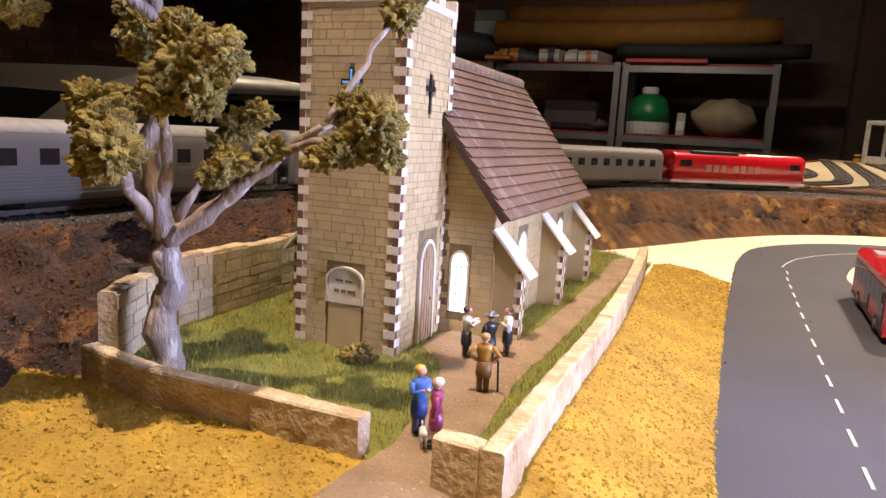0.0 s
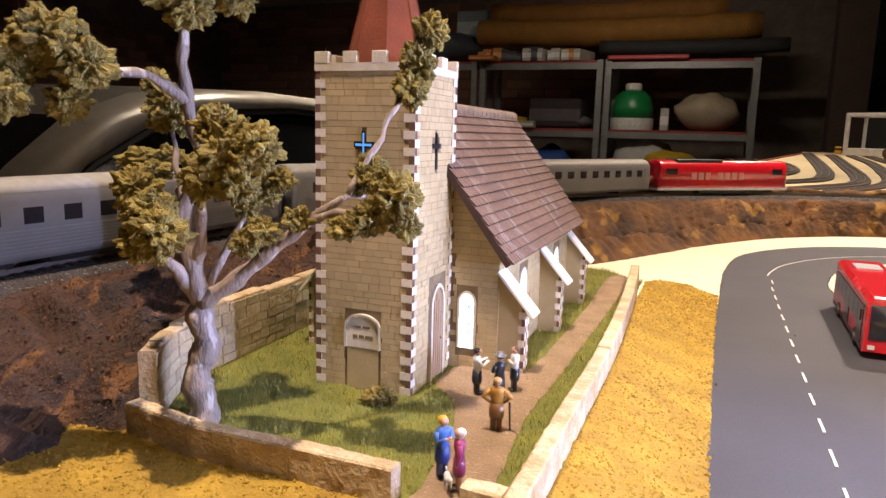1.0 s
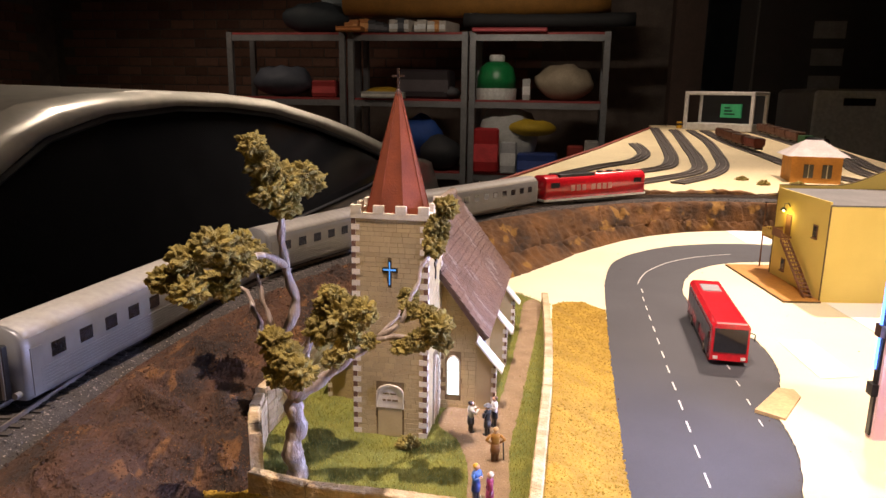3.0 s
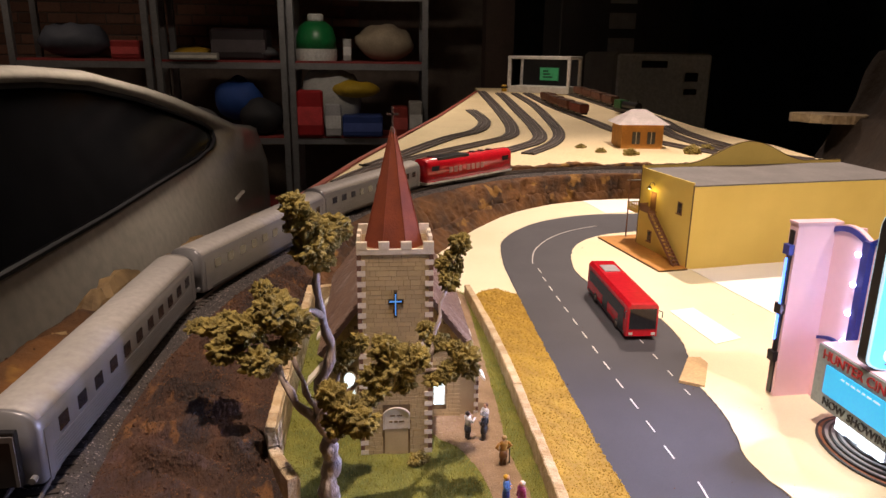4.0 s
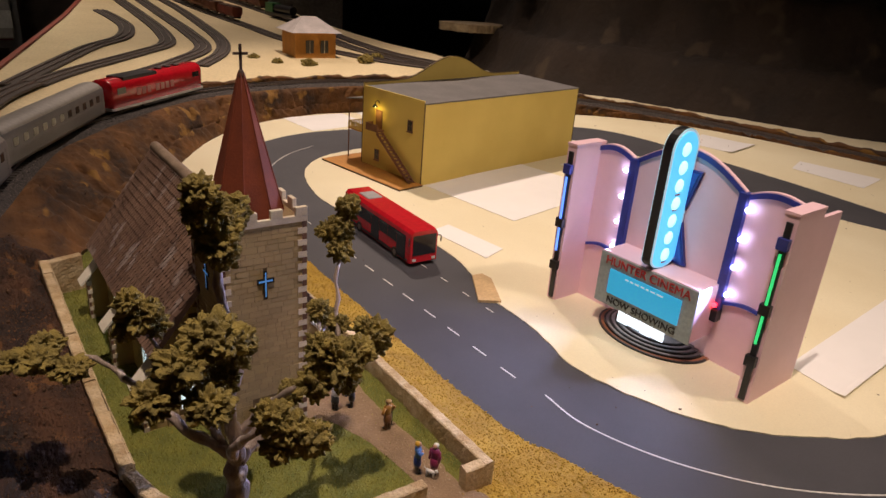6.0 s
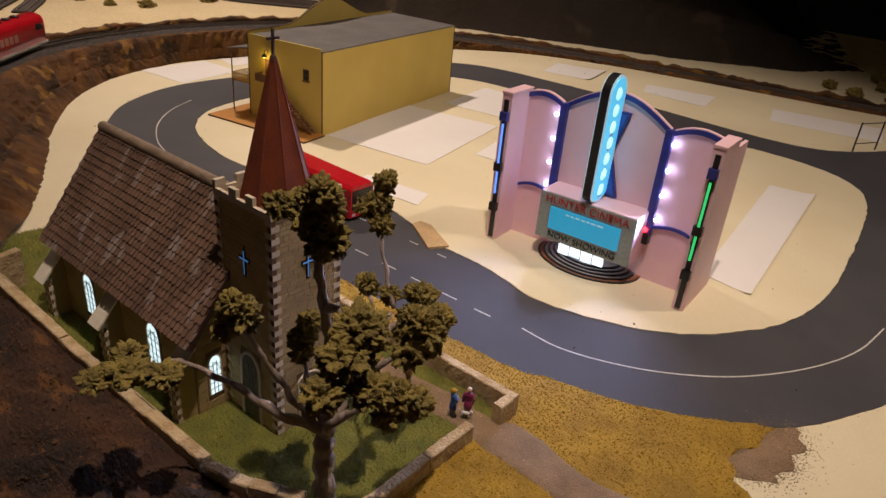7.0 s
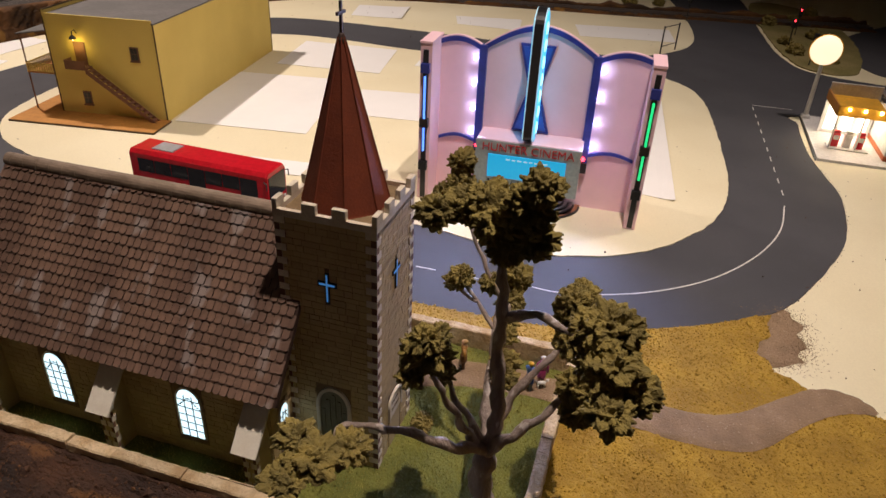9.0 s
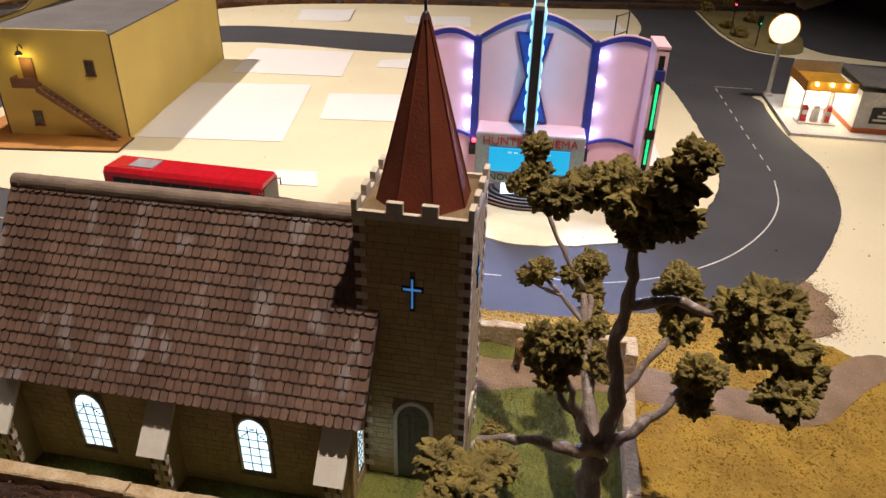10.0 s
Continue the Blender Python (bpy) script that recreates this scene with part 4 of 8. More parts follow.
def build_tree():
    tr = thing("tree", "gnarled grey-barked model gum tree with olive foam foliage", "tree", at=(0, 0, 0))
    fork = (-0.0595, -0.0565, 0.047)
    bm = BM()
    line = wavy([(-0.0605, -0.0575, -0.003), (-0.0600, -0.0570, 0.008), (-0.0615, -0.0570, 0.018), (-0.0585, -0.0560, 0.028), (-0.0600, -0.0560, 0.038), fork, (-0.0592, -0.0572, 0.056)], 0.0022, 2, 0.002)
    n = len(line)
    tube(bm, line, [(0.0057 - 0.0014 * i / n + 0.0007 * math.sin(i * 0.9) + 0.0003 * math.sin(i * 2.3)) * (1 if i < 0.78 * n else 1 - 0.55 * (i / n - 0.78) / 0.22) for i in range(n)], 12)
    part("trunk", bm, M["bark"], tr, "twisted lilac-grey trunk", True)
    limbs = [
        ([fork, (-0.060, -0.059, 0.060), (-0.0635, -0.060, 0.080), (-0.0575, -0.057, 0.100), (-0.061, -0.058, 0.121), (-0.0635, -0.056, 0.138), (-0.062, -0.056, 0.155)], 0.0036, 0.0017),
        ([fork, (-0.046, -0.053, 0.056), (-0.032, -0.050, 0.068), (-0.018, -0.048, 0.079), (-0.004, -0.046, 0.089)], 0.0036, 0.0014),
        ([(-0.018, -0.048, 0.079), (-0.008, -0.050, 0.082), (0.006, -0.049, 0.083)], 0.0018, 0.0010),
        ([fork, (-0.064, -0.064, 0.060), (-0.061, -0.076, 0.074), (-0.055, -0.085, 0.084)], 0.0030, 0.0012),
        ([(-0.060, -0.058, 0.060), (-0.052, -0.064, 0.074), (-0.044, -0.074, 0.088), (-0.032, -0.086, 0.099)], 0.0024, 0.0010),
    ]
    limbs += [
        ([(-0.061, -0.058, 0.119), (-0.066, -0.070, 0.127), (-0.072, -0.082, 0.127), (-0.080, -0.094, 0.129)], 0.0021, 0.0010),
        ([(-0.004, -0.046, 0.089), (0.000, -0.036, 0.104), (0.005, -0.028, 0.118), (0.009, -0.022, 0.130)], 0.0012, 0.0008),
        ([(-0.0605, -0.056, 0.050), (-0.076, -0.048, 0.062), (-0.090, -0.032, 0.078), (-0.105, -0.013, 0.090), (-0.116, -0.013, 0.092)], 0.0028, 0.0010),
        ([fork, (-0.068, -0.050, 0.062), (-0.078, -0.044, 0.085), (-0.088, -0.037, 0.110)], 0.0022, 0.0009),
        ([fork, (-0.057, -0.047, 0.062), (-0.055, -0.038, 0.074), (-0.051, -0.031, 0.086)], 0.0022, 0.0009),
        ([(-0.018, -0.048, 0.079), (-0.010, -0.036, 0.088), (-0.005, -0.027, 0.095)], 0.0012, 0.0008),
        ([(-0.010, -0.036, 0.088), (-0.002, -0.027, 0.086), (0.004, -0.021, 0.087)], 0.0010, 0.0007),
    ]
    for k, (pts, r0, r1) in enumerate(limbs):
        bm = BM()
        line = wavy(pts, 0.0022, 11 + 7 * k)
        n = len(line)
        tube(bm, line, [(r0 + (r1 - r0) * i / max(1, n - 1)) * (1 + 0.18 * math.sin(i * 1.7 + k)) for i in range(n)], 8)
        part("limb", bm, M["bark"], tr, "", True)
    crown = [
        [(-0.062, -0.054, 0.160, 0.0115, 0.9), (-0.069, -0.064, 0.171, 0.0095, 0.9), (-0.072, -0.068, 0.179, 0.0070, 0.9), (-0.056, -0.047, 0.163, 0.0105, 0.85), (-0.055, -0.040, 0.160, 0.0090, 0.85), (-0.061, -0.030, 0.158, 0.0078, 0.85), (-0.061, -0.056, 0.150, 0.0078, 0.9), (-0.066, -0.066, 0.157, 0.0085, 0.9)],
        [(-0.079, -0.097, 0.136, 0.0120, 0.8), (-0.090, -0.099, 0.130, 0.0105, 0.75), (-0.101, -0.101, 0.120, 0.0085, 0.8), (-0.071, -0.092, 0.128, 0.0098, 0.85), (-0.085, -0.109, 0.118, 0.0085, 0.85), (-0.076, -0.094, 0.117, 0.0070, 0.9)],
    ]
    crown += [
        [(-0.128, -0.011, 0.095, 0.0105, 0.6), (-0.116, -0.018, 0.091, 0.0085, 0.6), (-0.138, -0.006, 0.094, 0.0075, 0.55), (-0.122, -0.003, 0.097, 0.0075, 0.6)],
        [(-0.048, -0.091, 0.083, 0.0090, 1.0), (-0.056, -0.088, 0.090, 0.0075, 1.0), (-0.040, -0.095, 0.078, 0.0085, 0.9), (-0.053, -0.090, 0.074, 0.0072, 0.9)],
        [(-0.090, -0.036, 0.119, 0.0088, 0.95), (-0.094, -0.038, 0.127, 0.0055, 0.95), (-0.084, -0.034, 0.112, 0.0062, 0.9), (-0.096, -0.034, 0.112, 0.0050, 0.9)],
        [(-0.023, -0.083, 0.102, 0.0108, 0.95), (-0.029, -0.081, 0.110, 0.0080, 0.95), (-0.014, -0.083, 0.105, 0.0078, 0.95), (-0.034, -0.083, 0.095, 0.0078, 0.95), (-0.020, -0.084, 0.093, 0.0065, 0.9)],
    ]
    crown += [
        [(0.015, -0.049, 0.089, 0.0090, 0.9), (0.006, -0.049, 0.082, 0.0065, 0.9), (0.010, -0.047, 0.094, 0.0055, 0.9), (0.018, -0.047, 0.080, 0.0055, 0.9)],
        [(0.010, -0.020, 0.136, 0.0070, 1.1), (0.008, -0.023, 0.126, 0.0065, 1.1), (0.014, -0.019, 0.146, 0.0065, 1.0), (0.006, -0.013, 0.132, 0.0055, 1.0)],
        [(-0.005, -0.027, 0.097, 0.0060, 1.0), (-0.001, -0.040, 0.094, 0.0050, 1.0)],
        [(0.004, -0.021, 0.088, 0.0058, 0.7)],
        [(-0.032, -0.056, 0.075, 0.0062, 0.85), (-0.038, -0.058, 0.071, 0.0055, 0.85)],
        [(-0.020, -0.053, 0.080, 0.0050, 0.9)],
        [(-0.003, -0.051, 0.078, 0.0058, 0.8), (0.003, -0.051, 0.080, 0.0050, 0.8)],
        [(-0.051, -0.030, 0.086, 0.0075, 0.9), (-0.044, -0.028, 0.091, 0.0058, 0.9), (-0.055, -0.034, 0.080, 0.0055, 0.9)],
    ]
    for k, lobes in enumerate(crown):
        clump_mesh("foliage", lobes, tr, 20 + k)
    return tr


build_tree()

# ---- churchyard walls, figures, grass ----
def wall_run(name, pts, width, top, foot, seed, label, block=0.016):
    """A low wall of plaster blocks along a line: each block a part, laid end to end."""
    rg = random.Random(seed)
    ob = thing(name, label, "garden wall")
    line = spline([(*p, 0) for p in pts], 0.001) if len(pts) > 2 else [Vector((*pts[0], 0)) + (Vector((*pts[1], 0)) - Vector((*pts[0], 0))) * k / 200 for k in range(201)]
    total = (line[1] - line[0]).length * (len(line) - 1)
    s = 0.0
    while s < total - 0.004:
        e = min(total, s + block * rg.uniform(0.75, 1.3))
        if total - e < 0.006:
            e = total
        a, _ = along(line, s + 0.00015)
        b, _ = along(line, e - 0.00015)
        d = (b - a).normalized()
        L = (b - a).length
        z0, z1 = foot - 0.004, top + rg.uniform(-0.0006, 0.0008)
        bm = BM()
        nx, nz = max(2, int(L / 0.003)), max(2, int((z1 - z0) / 0.004))
        w = width / 2
        ring = [(-w, z0)] + [(-w, z0 + (z1 - z0) * k / nz) for k in range(1, nz)] + [(-w, z1 - 0.0006), (-w + 0.0007, z1), (w - 0.0007, z1), (w, z1 - 0.0006)] + [(w, z0 + (z1 - z0) * k / nz) for k in range(nz - 1, 0, -1)] + [(w, z0)]
        rows = []
        for i in range(nx + 1):
            r = []
            for y, z in ring:
                x = L * i / nx
                q = a + d * x + Vector((-d.y, d.x, 0)) * y
                n1 = noise.noise((q.x * 260, q.y * 260, z * 260 + seed))
                q = q + Vector((-d.y, d.x, 0)) * 0.0005 * n1 * (1 if y > 0 else -1)
                r.append(bm.verts.new((q.x, q.y, z + 0.0003 * n1)))
            rows.append(r)
        k = len(ring)
        for r0, r1 in zip(rows, rows[1:]):
            for i in range(k):
                bm.faces.new((r0[i], r0[(i + 1) % k], r1[(i + 1) % k], r1[i]))
        bm.faces.new(rows[0][::-1])
        bm.faces.new(rows[-1])
        part("block", bm, M["wallstone"], ob)
        s = e
    return ob


wall_run("retaining_wall", [(-0.0995, 0.252), (-0.1, 0.15), (-0.1, 0.06), (-0.099, -0.015)], 0.0062, 0.0300, 0.0, 1, "cream plaster retaining wall holding back the earth bank", 0.03)
wall_run("retaining_wall", [(-0.0985, -0.0165), (-0.0925, -0.038), (-0.0795, -0.064)], 0.0062, 0.0275, 0.0, 2, "short angled cream retaining wall of rough blocks", 0.012)
M["wallface"] = mat("yard_wall_facing", (0.62, 0.50, 0.32), (0.50, 0.36, 0.19), 90, 0.85, 0.0010, fine=600, island=0.13, bscale=450)


def faced(ob, a, b, height):
    """Rough coursed stones on the lawn side of a retaining wall, from a to b."""
    rg = random.Random(int(1000 * abs(a[1])))
    u = Vector((b[0] - a[0], b[1] - a[1], 0))
    rects, v = [], 0.0005
    while v < height - 0.002:
        dv, w = min(rg.uniform(0.0042, 0.0062), height - v), 0.0
        while w < u.length - 0.001:
            dw = min(rg.uniform(0.006, 0.015), u.length - w)
            rects.append((w, w + dw, v, v + dv))
            w += dw
        v += dv
    stones(ob, face_frame((*a, 0), u), rects, 0.0007, 0.00028, material=M["wallface"])


low, bend = [o for o in bpy.data.objects if o.name.startswith("retaining_wall") and not o.parent]
faced(low, (-0.0955, -0.014), (-0.0965, 0.06), 0.0290)
faced(low, (-0.0965, 0.06), (-0.0965, 0.15), 0.0290)
faced(low, (-0.0965, 0.15), (-0.0960, 0.250), 0.0290)
faced(bend, (-0.0766, -0.0628), (-0.0894, -0.0368), 0.0265)
faced(bend, (-0.0894, -0.0366), (-0.0953, -0.0155), 0.0265)
wall_run("retaining_wall", [(-0.0970, 0.2535), (-0.073, 0.259)], 0.0062, 0.0285, 0.0, 3, "short cream return wall behind the church", 0.03)
wall_run("low_wall", [(-0.0790, -0.0715), (-0.062, -0.0775), (-0.02, -0.0775), (0.031, -0.0785)], 0.0066, 0.0115, -0.001, 4, "low cream plaster churchyard wall beside the gate gap", 0.04)
wall_run("low_wall", [(0.0535, -0.0815), (0.0660, -0.0825)], 0.0066, 0.0125, -0.002, 5, "short stub of low cream wall at the gate", 0.02)
wall_run("low_wall", [(0.0690, -0.0850), (0.0695, 0.0), (0.0700, 0.09), (0.0665, 0.2), (0.0600, 0.298)], 0.0064, 0.0120, -0.004, 6, "long low cream churchyard wall along the straw verge", 0.07)


def figure(name, at, turn, label, skirt, top, hair, hat=None, skin=(0.62, 0.36, 0.24), legs=None, scale=1.0, arms="fold", stick=False, dog=False):
    """A cast figurine in one mesh; colours by material slot."""
    cols = [skirt, top, hair, hat or hair, skin, legs or skirt, (0.02, 0.02, 0.02)]
    mats = []
    for k, c in enumerate(cols):
        key = "fig_%02d_%02d_%02d" % tuple(int(v * 99) for v in c)
        if key not in M:
            M[key] = mat("figure_paint", c, tuple(v * 0.85 for v in c), 400, 0.35)
        mats.append(M[key])
    bm = BM()
    s = scale
    for x in (-0.0009, 0.0009):
        tube(bm, [(x * s, 0, 0.0004), (x * s, 0, 0.0045 * s), (x * s * 0.9, 0, 0.0098 * s)], [0.0008 * s, 0.0009 * s, 0.0012 * s], 7, 5)
        ball(bm, (x * s, -0.0007 * s, 0.0005 * s), 0.0008 * s, 7, 4, 6, 1, 1.8, 0.8)
    if skirt:
        lathe(bm, [(0.0020 * s, 0.0050 * s), (0.0022 * s, 0.0065 * s), (0.0019 * s, 0.0105 * s)], 10, (0, 0, 0), 0, 1, 0.8)
    lathe(bm, [(0.0018 * s, 0.0100 * s), (0.0016 * s, 0.0118 * s), (0.0021 * s, 0.0145 * s), (0.0020 * s, 0.0160 * s), (0.0007 * s, 0.0168 * s)], 10, (0, 0, 0), 1, 1.1, 0.72)
    tube(bm, [(0, 0, 0.0164 * s), (0, 0, 0.0176 * s)], 0.0006 * s, 7, 4)
    ball(bm, (0, -0.0001 * s, 0.0185 * s), 0.00135 * s, 9, 7, 4, 0.9, 1.0, 1.12)
    ball(bm, (0, 0.0003 * s, 0.0189 * s), 0.00140 * s, 9, 6, 2, 0.95, 0.95, 0.95)
    if hat:
        lathe(bm, [(0.0022 * s, 0.0192 * s), (0.0021 * s, 0.0194 * s), (0.0012 * s, 0.0196 * s), (0.0011 * s, 0.0207 * s), (0.0004 * s, 0.0209 * s)], 10, (0, 0, 0), 3)
    for k in (-1, 1):
        sh = (k * 0.0021 * s, 0, 0.0154 * s)
        if arms == "fold":
            pts = [sh, (k * 0.0025 * s, -0.0006 * s, 0.0126 * s), (k * 0.0006 * s, -0.0021 * s, 0.0134 * s)]
        elif arms == "raise":
            pts = [sh, (k * 0.0026 * s, -0.0012 * s, 0.0130 * s), (k * 0.0014 * s, -0.0034 * s, 0.0150 * s)]
        elif arms == "hips":
            pts = [sh, (k * 0.0040 * s, 0.0004 * s, 0.0128 * s), (k * 0.0021 * s, -0.0004 * s, 0.0106 * s)]
        else:
            pts = [sh, (k * 0.0026 * s, 0, 0.0122 * s), (k * 0.0025 * s, -0.0006 * s, 0.0092 * s)]
        tube(bm, pts, [0.0008 * s, 0.0007 * s, 0.0006 * s], 7, 1)
        ball(bm, pts[-1], 0.0006 * s, 7, 4, 4)
    if stick:
        tube(bm, [(-0.0040 * s, -0.001 * s, 0), (-0.0036 * s, -0.0008 * s, 0.0105 * s), (-0.0026 * s, -0.0006 * s, 0.0112 * s)], 0.0003 * s, 6, 6)
    bmesh.ops.transform(bm, matrix=Matrix.Diagonal((1.28, 1.28, 1.02, 1)), verts=bm.verts)
    ob = part(name, bm, mats, None, label, True)
    ob.matrix_world = pose(*at, 0, 0, turn)
    return tagged(ob, "", "figurine", "figurines in the churchyard")


figure("figurine", (0.0385, -0.0600, 0.001), 60, "small painted figurine in a blue dress with yellow hair", (0.02, 0.05, 0.22), (0.06, 0.16, 0.45), (0.75, 0.42, 0.02), scale=1.0, legs=(0.1, 0.12, 0.2))
figure("figurine", (0.0462, -0.0655, 0.001), -70, "small painted figurine in a plum dress with white cap", (0.28, 0.03, 0.10), (0.30, 0.035, 0.12), (0.8, 0.8, 0.78), scale=0.97, arms="down", legs=(0.5, 0.3, 0.2))
figure("figurine", (0.0255, 0.0130, 0.001), 120, "small painted figurine in a white surplice over a black skirt", (0.015, 0.015, 0.018), (0.75, 0.73, 0.72), (0.03, 0.02, 0.02), scale=1.0, arms="raise")
figure("figurine", (0.0360, 0.0110, 0.001), -120, "small painted figurine in black with a grey hat", (0.015, 0.015, 0.018), (0.02, 0.02, 0.022), (0.06, 0.05, 0.04), hat=(0.16, 0.16, 0.18), scale=0.98)
figure("figurine", (0.0390, 0.0240, 0.001), -60, "small painted figurine in a white shirt and dark trousers", (0.02, 0.02, 0.03), (0.74, 0.73, 0.74), (0.12, 0.05, 0.03), scale=0.97)
figure("figurine", (0.0440, -0.0190, 0.001), 195, "small painted figurine in a tan coat leaning on a stick", (0.16, 0.07, 0.02), (0.42, 0.20, 0.035), (0.5, 0.3, 0.12), scale=1.02, arms="hips", stick=True)


def dog():
    bm = BM()
    tube(bm, [(0, -0.0026, 0.0034), (0, 0, 0.0033), (0, 0.0024, 0.0036)], [0.0008, 0.0012, 0.0010], 8)
    ball(bm, (0, -0.0035, 0.0046), 0.0010, 8, 6, 0, 0.9, 1.2, 1)
    for x in (-0.0006, 0.0006):
        for y in (-0.002, 0.002):
            tube(bm, [(x, y, 0), (x, y, 0.003)], 0.0004, 6)
    tube(bm, [(0, 0.0026, 0.004), (0, 0.0038, 0.0054)], 0.0003, 5)
    ob = part("dog_figurine", bm, M["white"], None, "tiny white dog figurine beside the gate", True)
    ob.matrix_world = pose(0.0430, -0.0665, 0.001, 0, 0, 30)
    return tagged(ob, "", "dog figurine")


dog()


def bush(name, at, r, seed, label, material="leaf"):
    ob = clump_mesh(name, [(0, 0, r * 0.6, r, 0.75), (r * 0.6, r * 0.2, r * 0.4, r * 0.7, 0.7), (-r * 0.5, -r * 0.3, r * 0.45, r * 0.7, 0.7)], None, seed, r * 0.16, 4)
    ob.location = at
    return tagged(ob, label, "bush")


bush("bush", (-0.0085, -0.0115, 0.0), 0.0055, 71, "small olive foam bush by the tower foot")


def scatter(name, poly, n, seed, make, material, label, category, avoid=None):
    rg = random.Random(seed)
    xs, ys = [p[0] for p in poly], [p[1] for p in poly]
    verts, faces = [], []
    done = 0
    while done < n:
        x, y = rg.uniform(min(xs), max(xs)), rg.uniform(min(ys), max(ys))
        done += 1
        if not inside(poly, x, y) or (avoid and avoid(x, y)):
            continue
        make(rg, x, y, ground_z(x, y), verts, faces)
    return tagged(mesh_part(name, verts, faces, material), label, category, kind="stuff")


def blade(rg, x, y, z, verts, faces):
    h, a = rg.uniform(0.0010, 0.0030), rg.uniform(0, 6.28)
    w, lx, ly = rg.uniform(0.00010, 0.00022), rg.gauss(0, 0.0007), rg.gauss(0, 0.0007)
    k = len(verts)
    c, s = math.cos(a) * w, math.sin(a) * w
    verts += [(x - c, y - s, z - 0.0003), (x + c, y + s, z - 0.0003), (x + lx, y + ly, z + h)]
    faces.append((k, k + 1, k + 2))


def crumb(rg, x, y, z, verts, faces):
    r = rg.uniform(0.0003, 0.0009) * (1.5 if rg.random() < 0.05 else 1)
    k = len(verts)
    q = Euler((rg.uniform(0, 6), rg.uniform(0, 6), rg.uniform(0, 6))).to_matrix()
    for v in ((1, 0, 0), (-1, 0, 0), (0, 1, 0), (0, -1, 0), (0, 0, 1), (0, 0, -1)):
        p = q @ (Vector(v) * r * rg.uniform(0.6, 1.2))
        verts.append((x + p.x, y + p.y, z + p.z + r * 0.25))
    faces += [(k + a, k + b, k + c) for a, b, c in ((0, 2, 4), (2, 1, 4), (1, 3, 4), (3, 0, 4), (2, 0, 5), (1, 2, 5), (3, 1, 5), (0, 3, 5))]


def in_church(x, y):
    return (-0.0445 < x < 0.0 and 0 < y < 0.05) or (-0.066 < x < 0.024 and 0.045 < y < 0.208)


scatter("lawn_grass", LAWN, 60000, 31, blade, M["blade"], "short green static grass fibres", "grass", lambda x, y: inside(PATH_C, x, y) and random.random() < 0.93 or in_church(x, y) or (y < -0.073 and x < 0.066))
scatter("turf_crumbs", VERGE, 85000, 32, crumb, M["tuft"], "coarse straw-coloured turf crumbs", "turf", lambda x, y: (inside(PATH_C, x, y) and random.random() < 0.97) or y < -0.36)


def stone_crumb(rg, x, y, z, verts, faces):
    crumb(rg, x, y, z - 0.0002, verts, faces)
    k = len(verts)
    for i in range(k - 6, k):
        v = Vector(verts[i])
        c = Vector((x, y, z))
        verts[i] = tuple(c + (v - c) * 0.45)


def bank_crumbs(name, n, seed, material, label, size, near):
    """Loose grit over the faces of the bank."""
    rg = random.Random(seed)
    me = BANK_OB[0].data
    polys = [p for p in me.polygons if near(p)]
    wts = [p.area for p in polys]
    verts, faces = [], []
    for p in rg.choices(polys, wts, k=n):
        a, b, c, d = [me.vertices[i].co for i in p.vertices]
        u, v = rg.random(), rg.random()
        q = a * (1 - u) * (1 - v) + b * u * (1 - v) + c * u * v + d * (1 - u) * v
        k = len(verts)
        crumb(rg, q.x, q.y, q.z, verts, faces)
        s = size * rg.uniform(0.5, 1.3) * (2.2 if rg.random() < 0.05 else 1)
        for i in range(k, k + 6):
            verts[i] = tuple(q + (Vector(verts[i]) - q) * s)
    return tagged(mesh_part(name, verts, faces, material), label, "grit", kind="stuff")


M["grit"] = mat("earth_grit", (0.13, 0.06, 0.03), (0.05, 0.03, 0.02), 60, 0.9, island=0.4)
M["ballaststone"] = mat("ballast_stone", (0.10, 0.088, 0.08), (0.06, 0.052, 0.048), 200, 0.9, island=0.7)
bank_crumbs("earth_grit", 30000, 41, M["grit"], "loose dark red-brown grit on the bank", 0.8, lambda p: p.material_index == 0 and p.center.y > -0.4)
M["gritorange"] = mat("orange_grit", (0.21, 0.10, 0.035), (0.13, 0.062, 0.025), 60, 0.9, island=0.4)
bank_crumbs("orange_grit", 4500, 44, M["gritorange"], "loose orange-brown grit in streaks on the bank", 0.6, lambda p: p.material_index == 0 and p.center.y > -0.4 and noise.noise((p.center.x * 14, p.center.y * 40, 3)) > 0.05)
bank_crumbs("ballast_stones", 14000, 42, M["ballaststone"], "grey-brown ballast stones along the track", 0.85, lambda p: p.material_index == 2 and -0.35 < p.center.y and p.center.x < 0.4)
bank_crumbs("rock_grit", 1200, 43, M["grit"], "loose grit on the rocky bank", 0.9, lambda p: p.material_index == 1 and p.center.x < 0.6)
scatter("path_grit", PATH_C, 9000, 33, stone_crumb, M["path"], "fine brown path grit", "gravel")



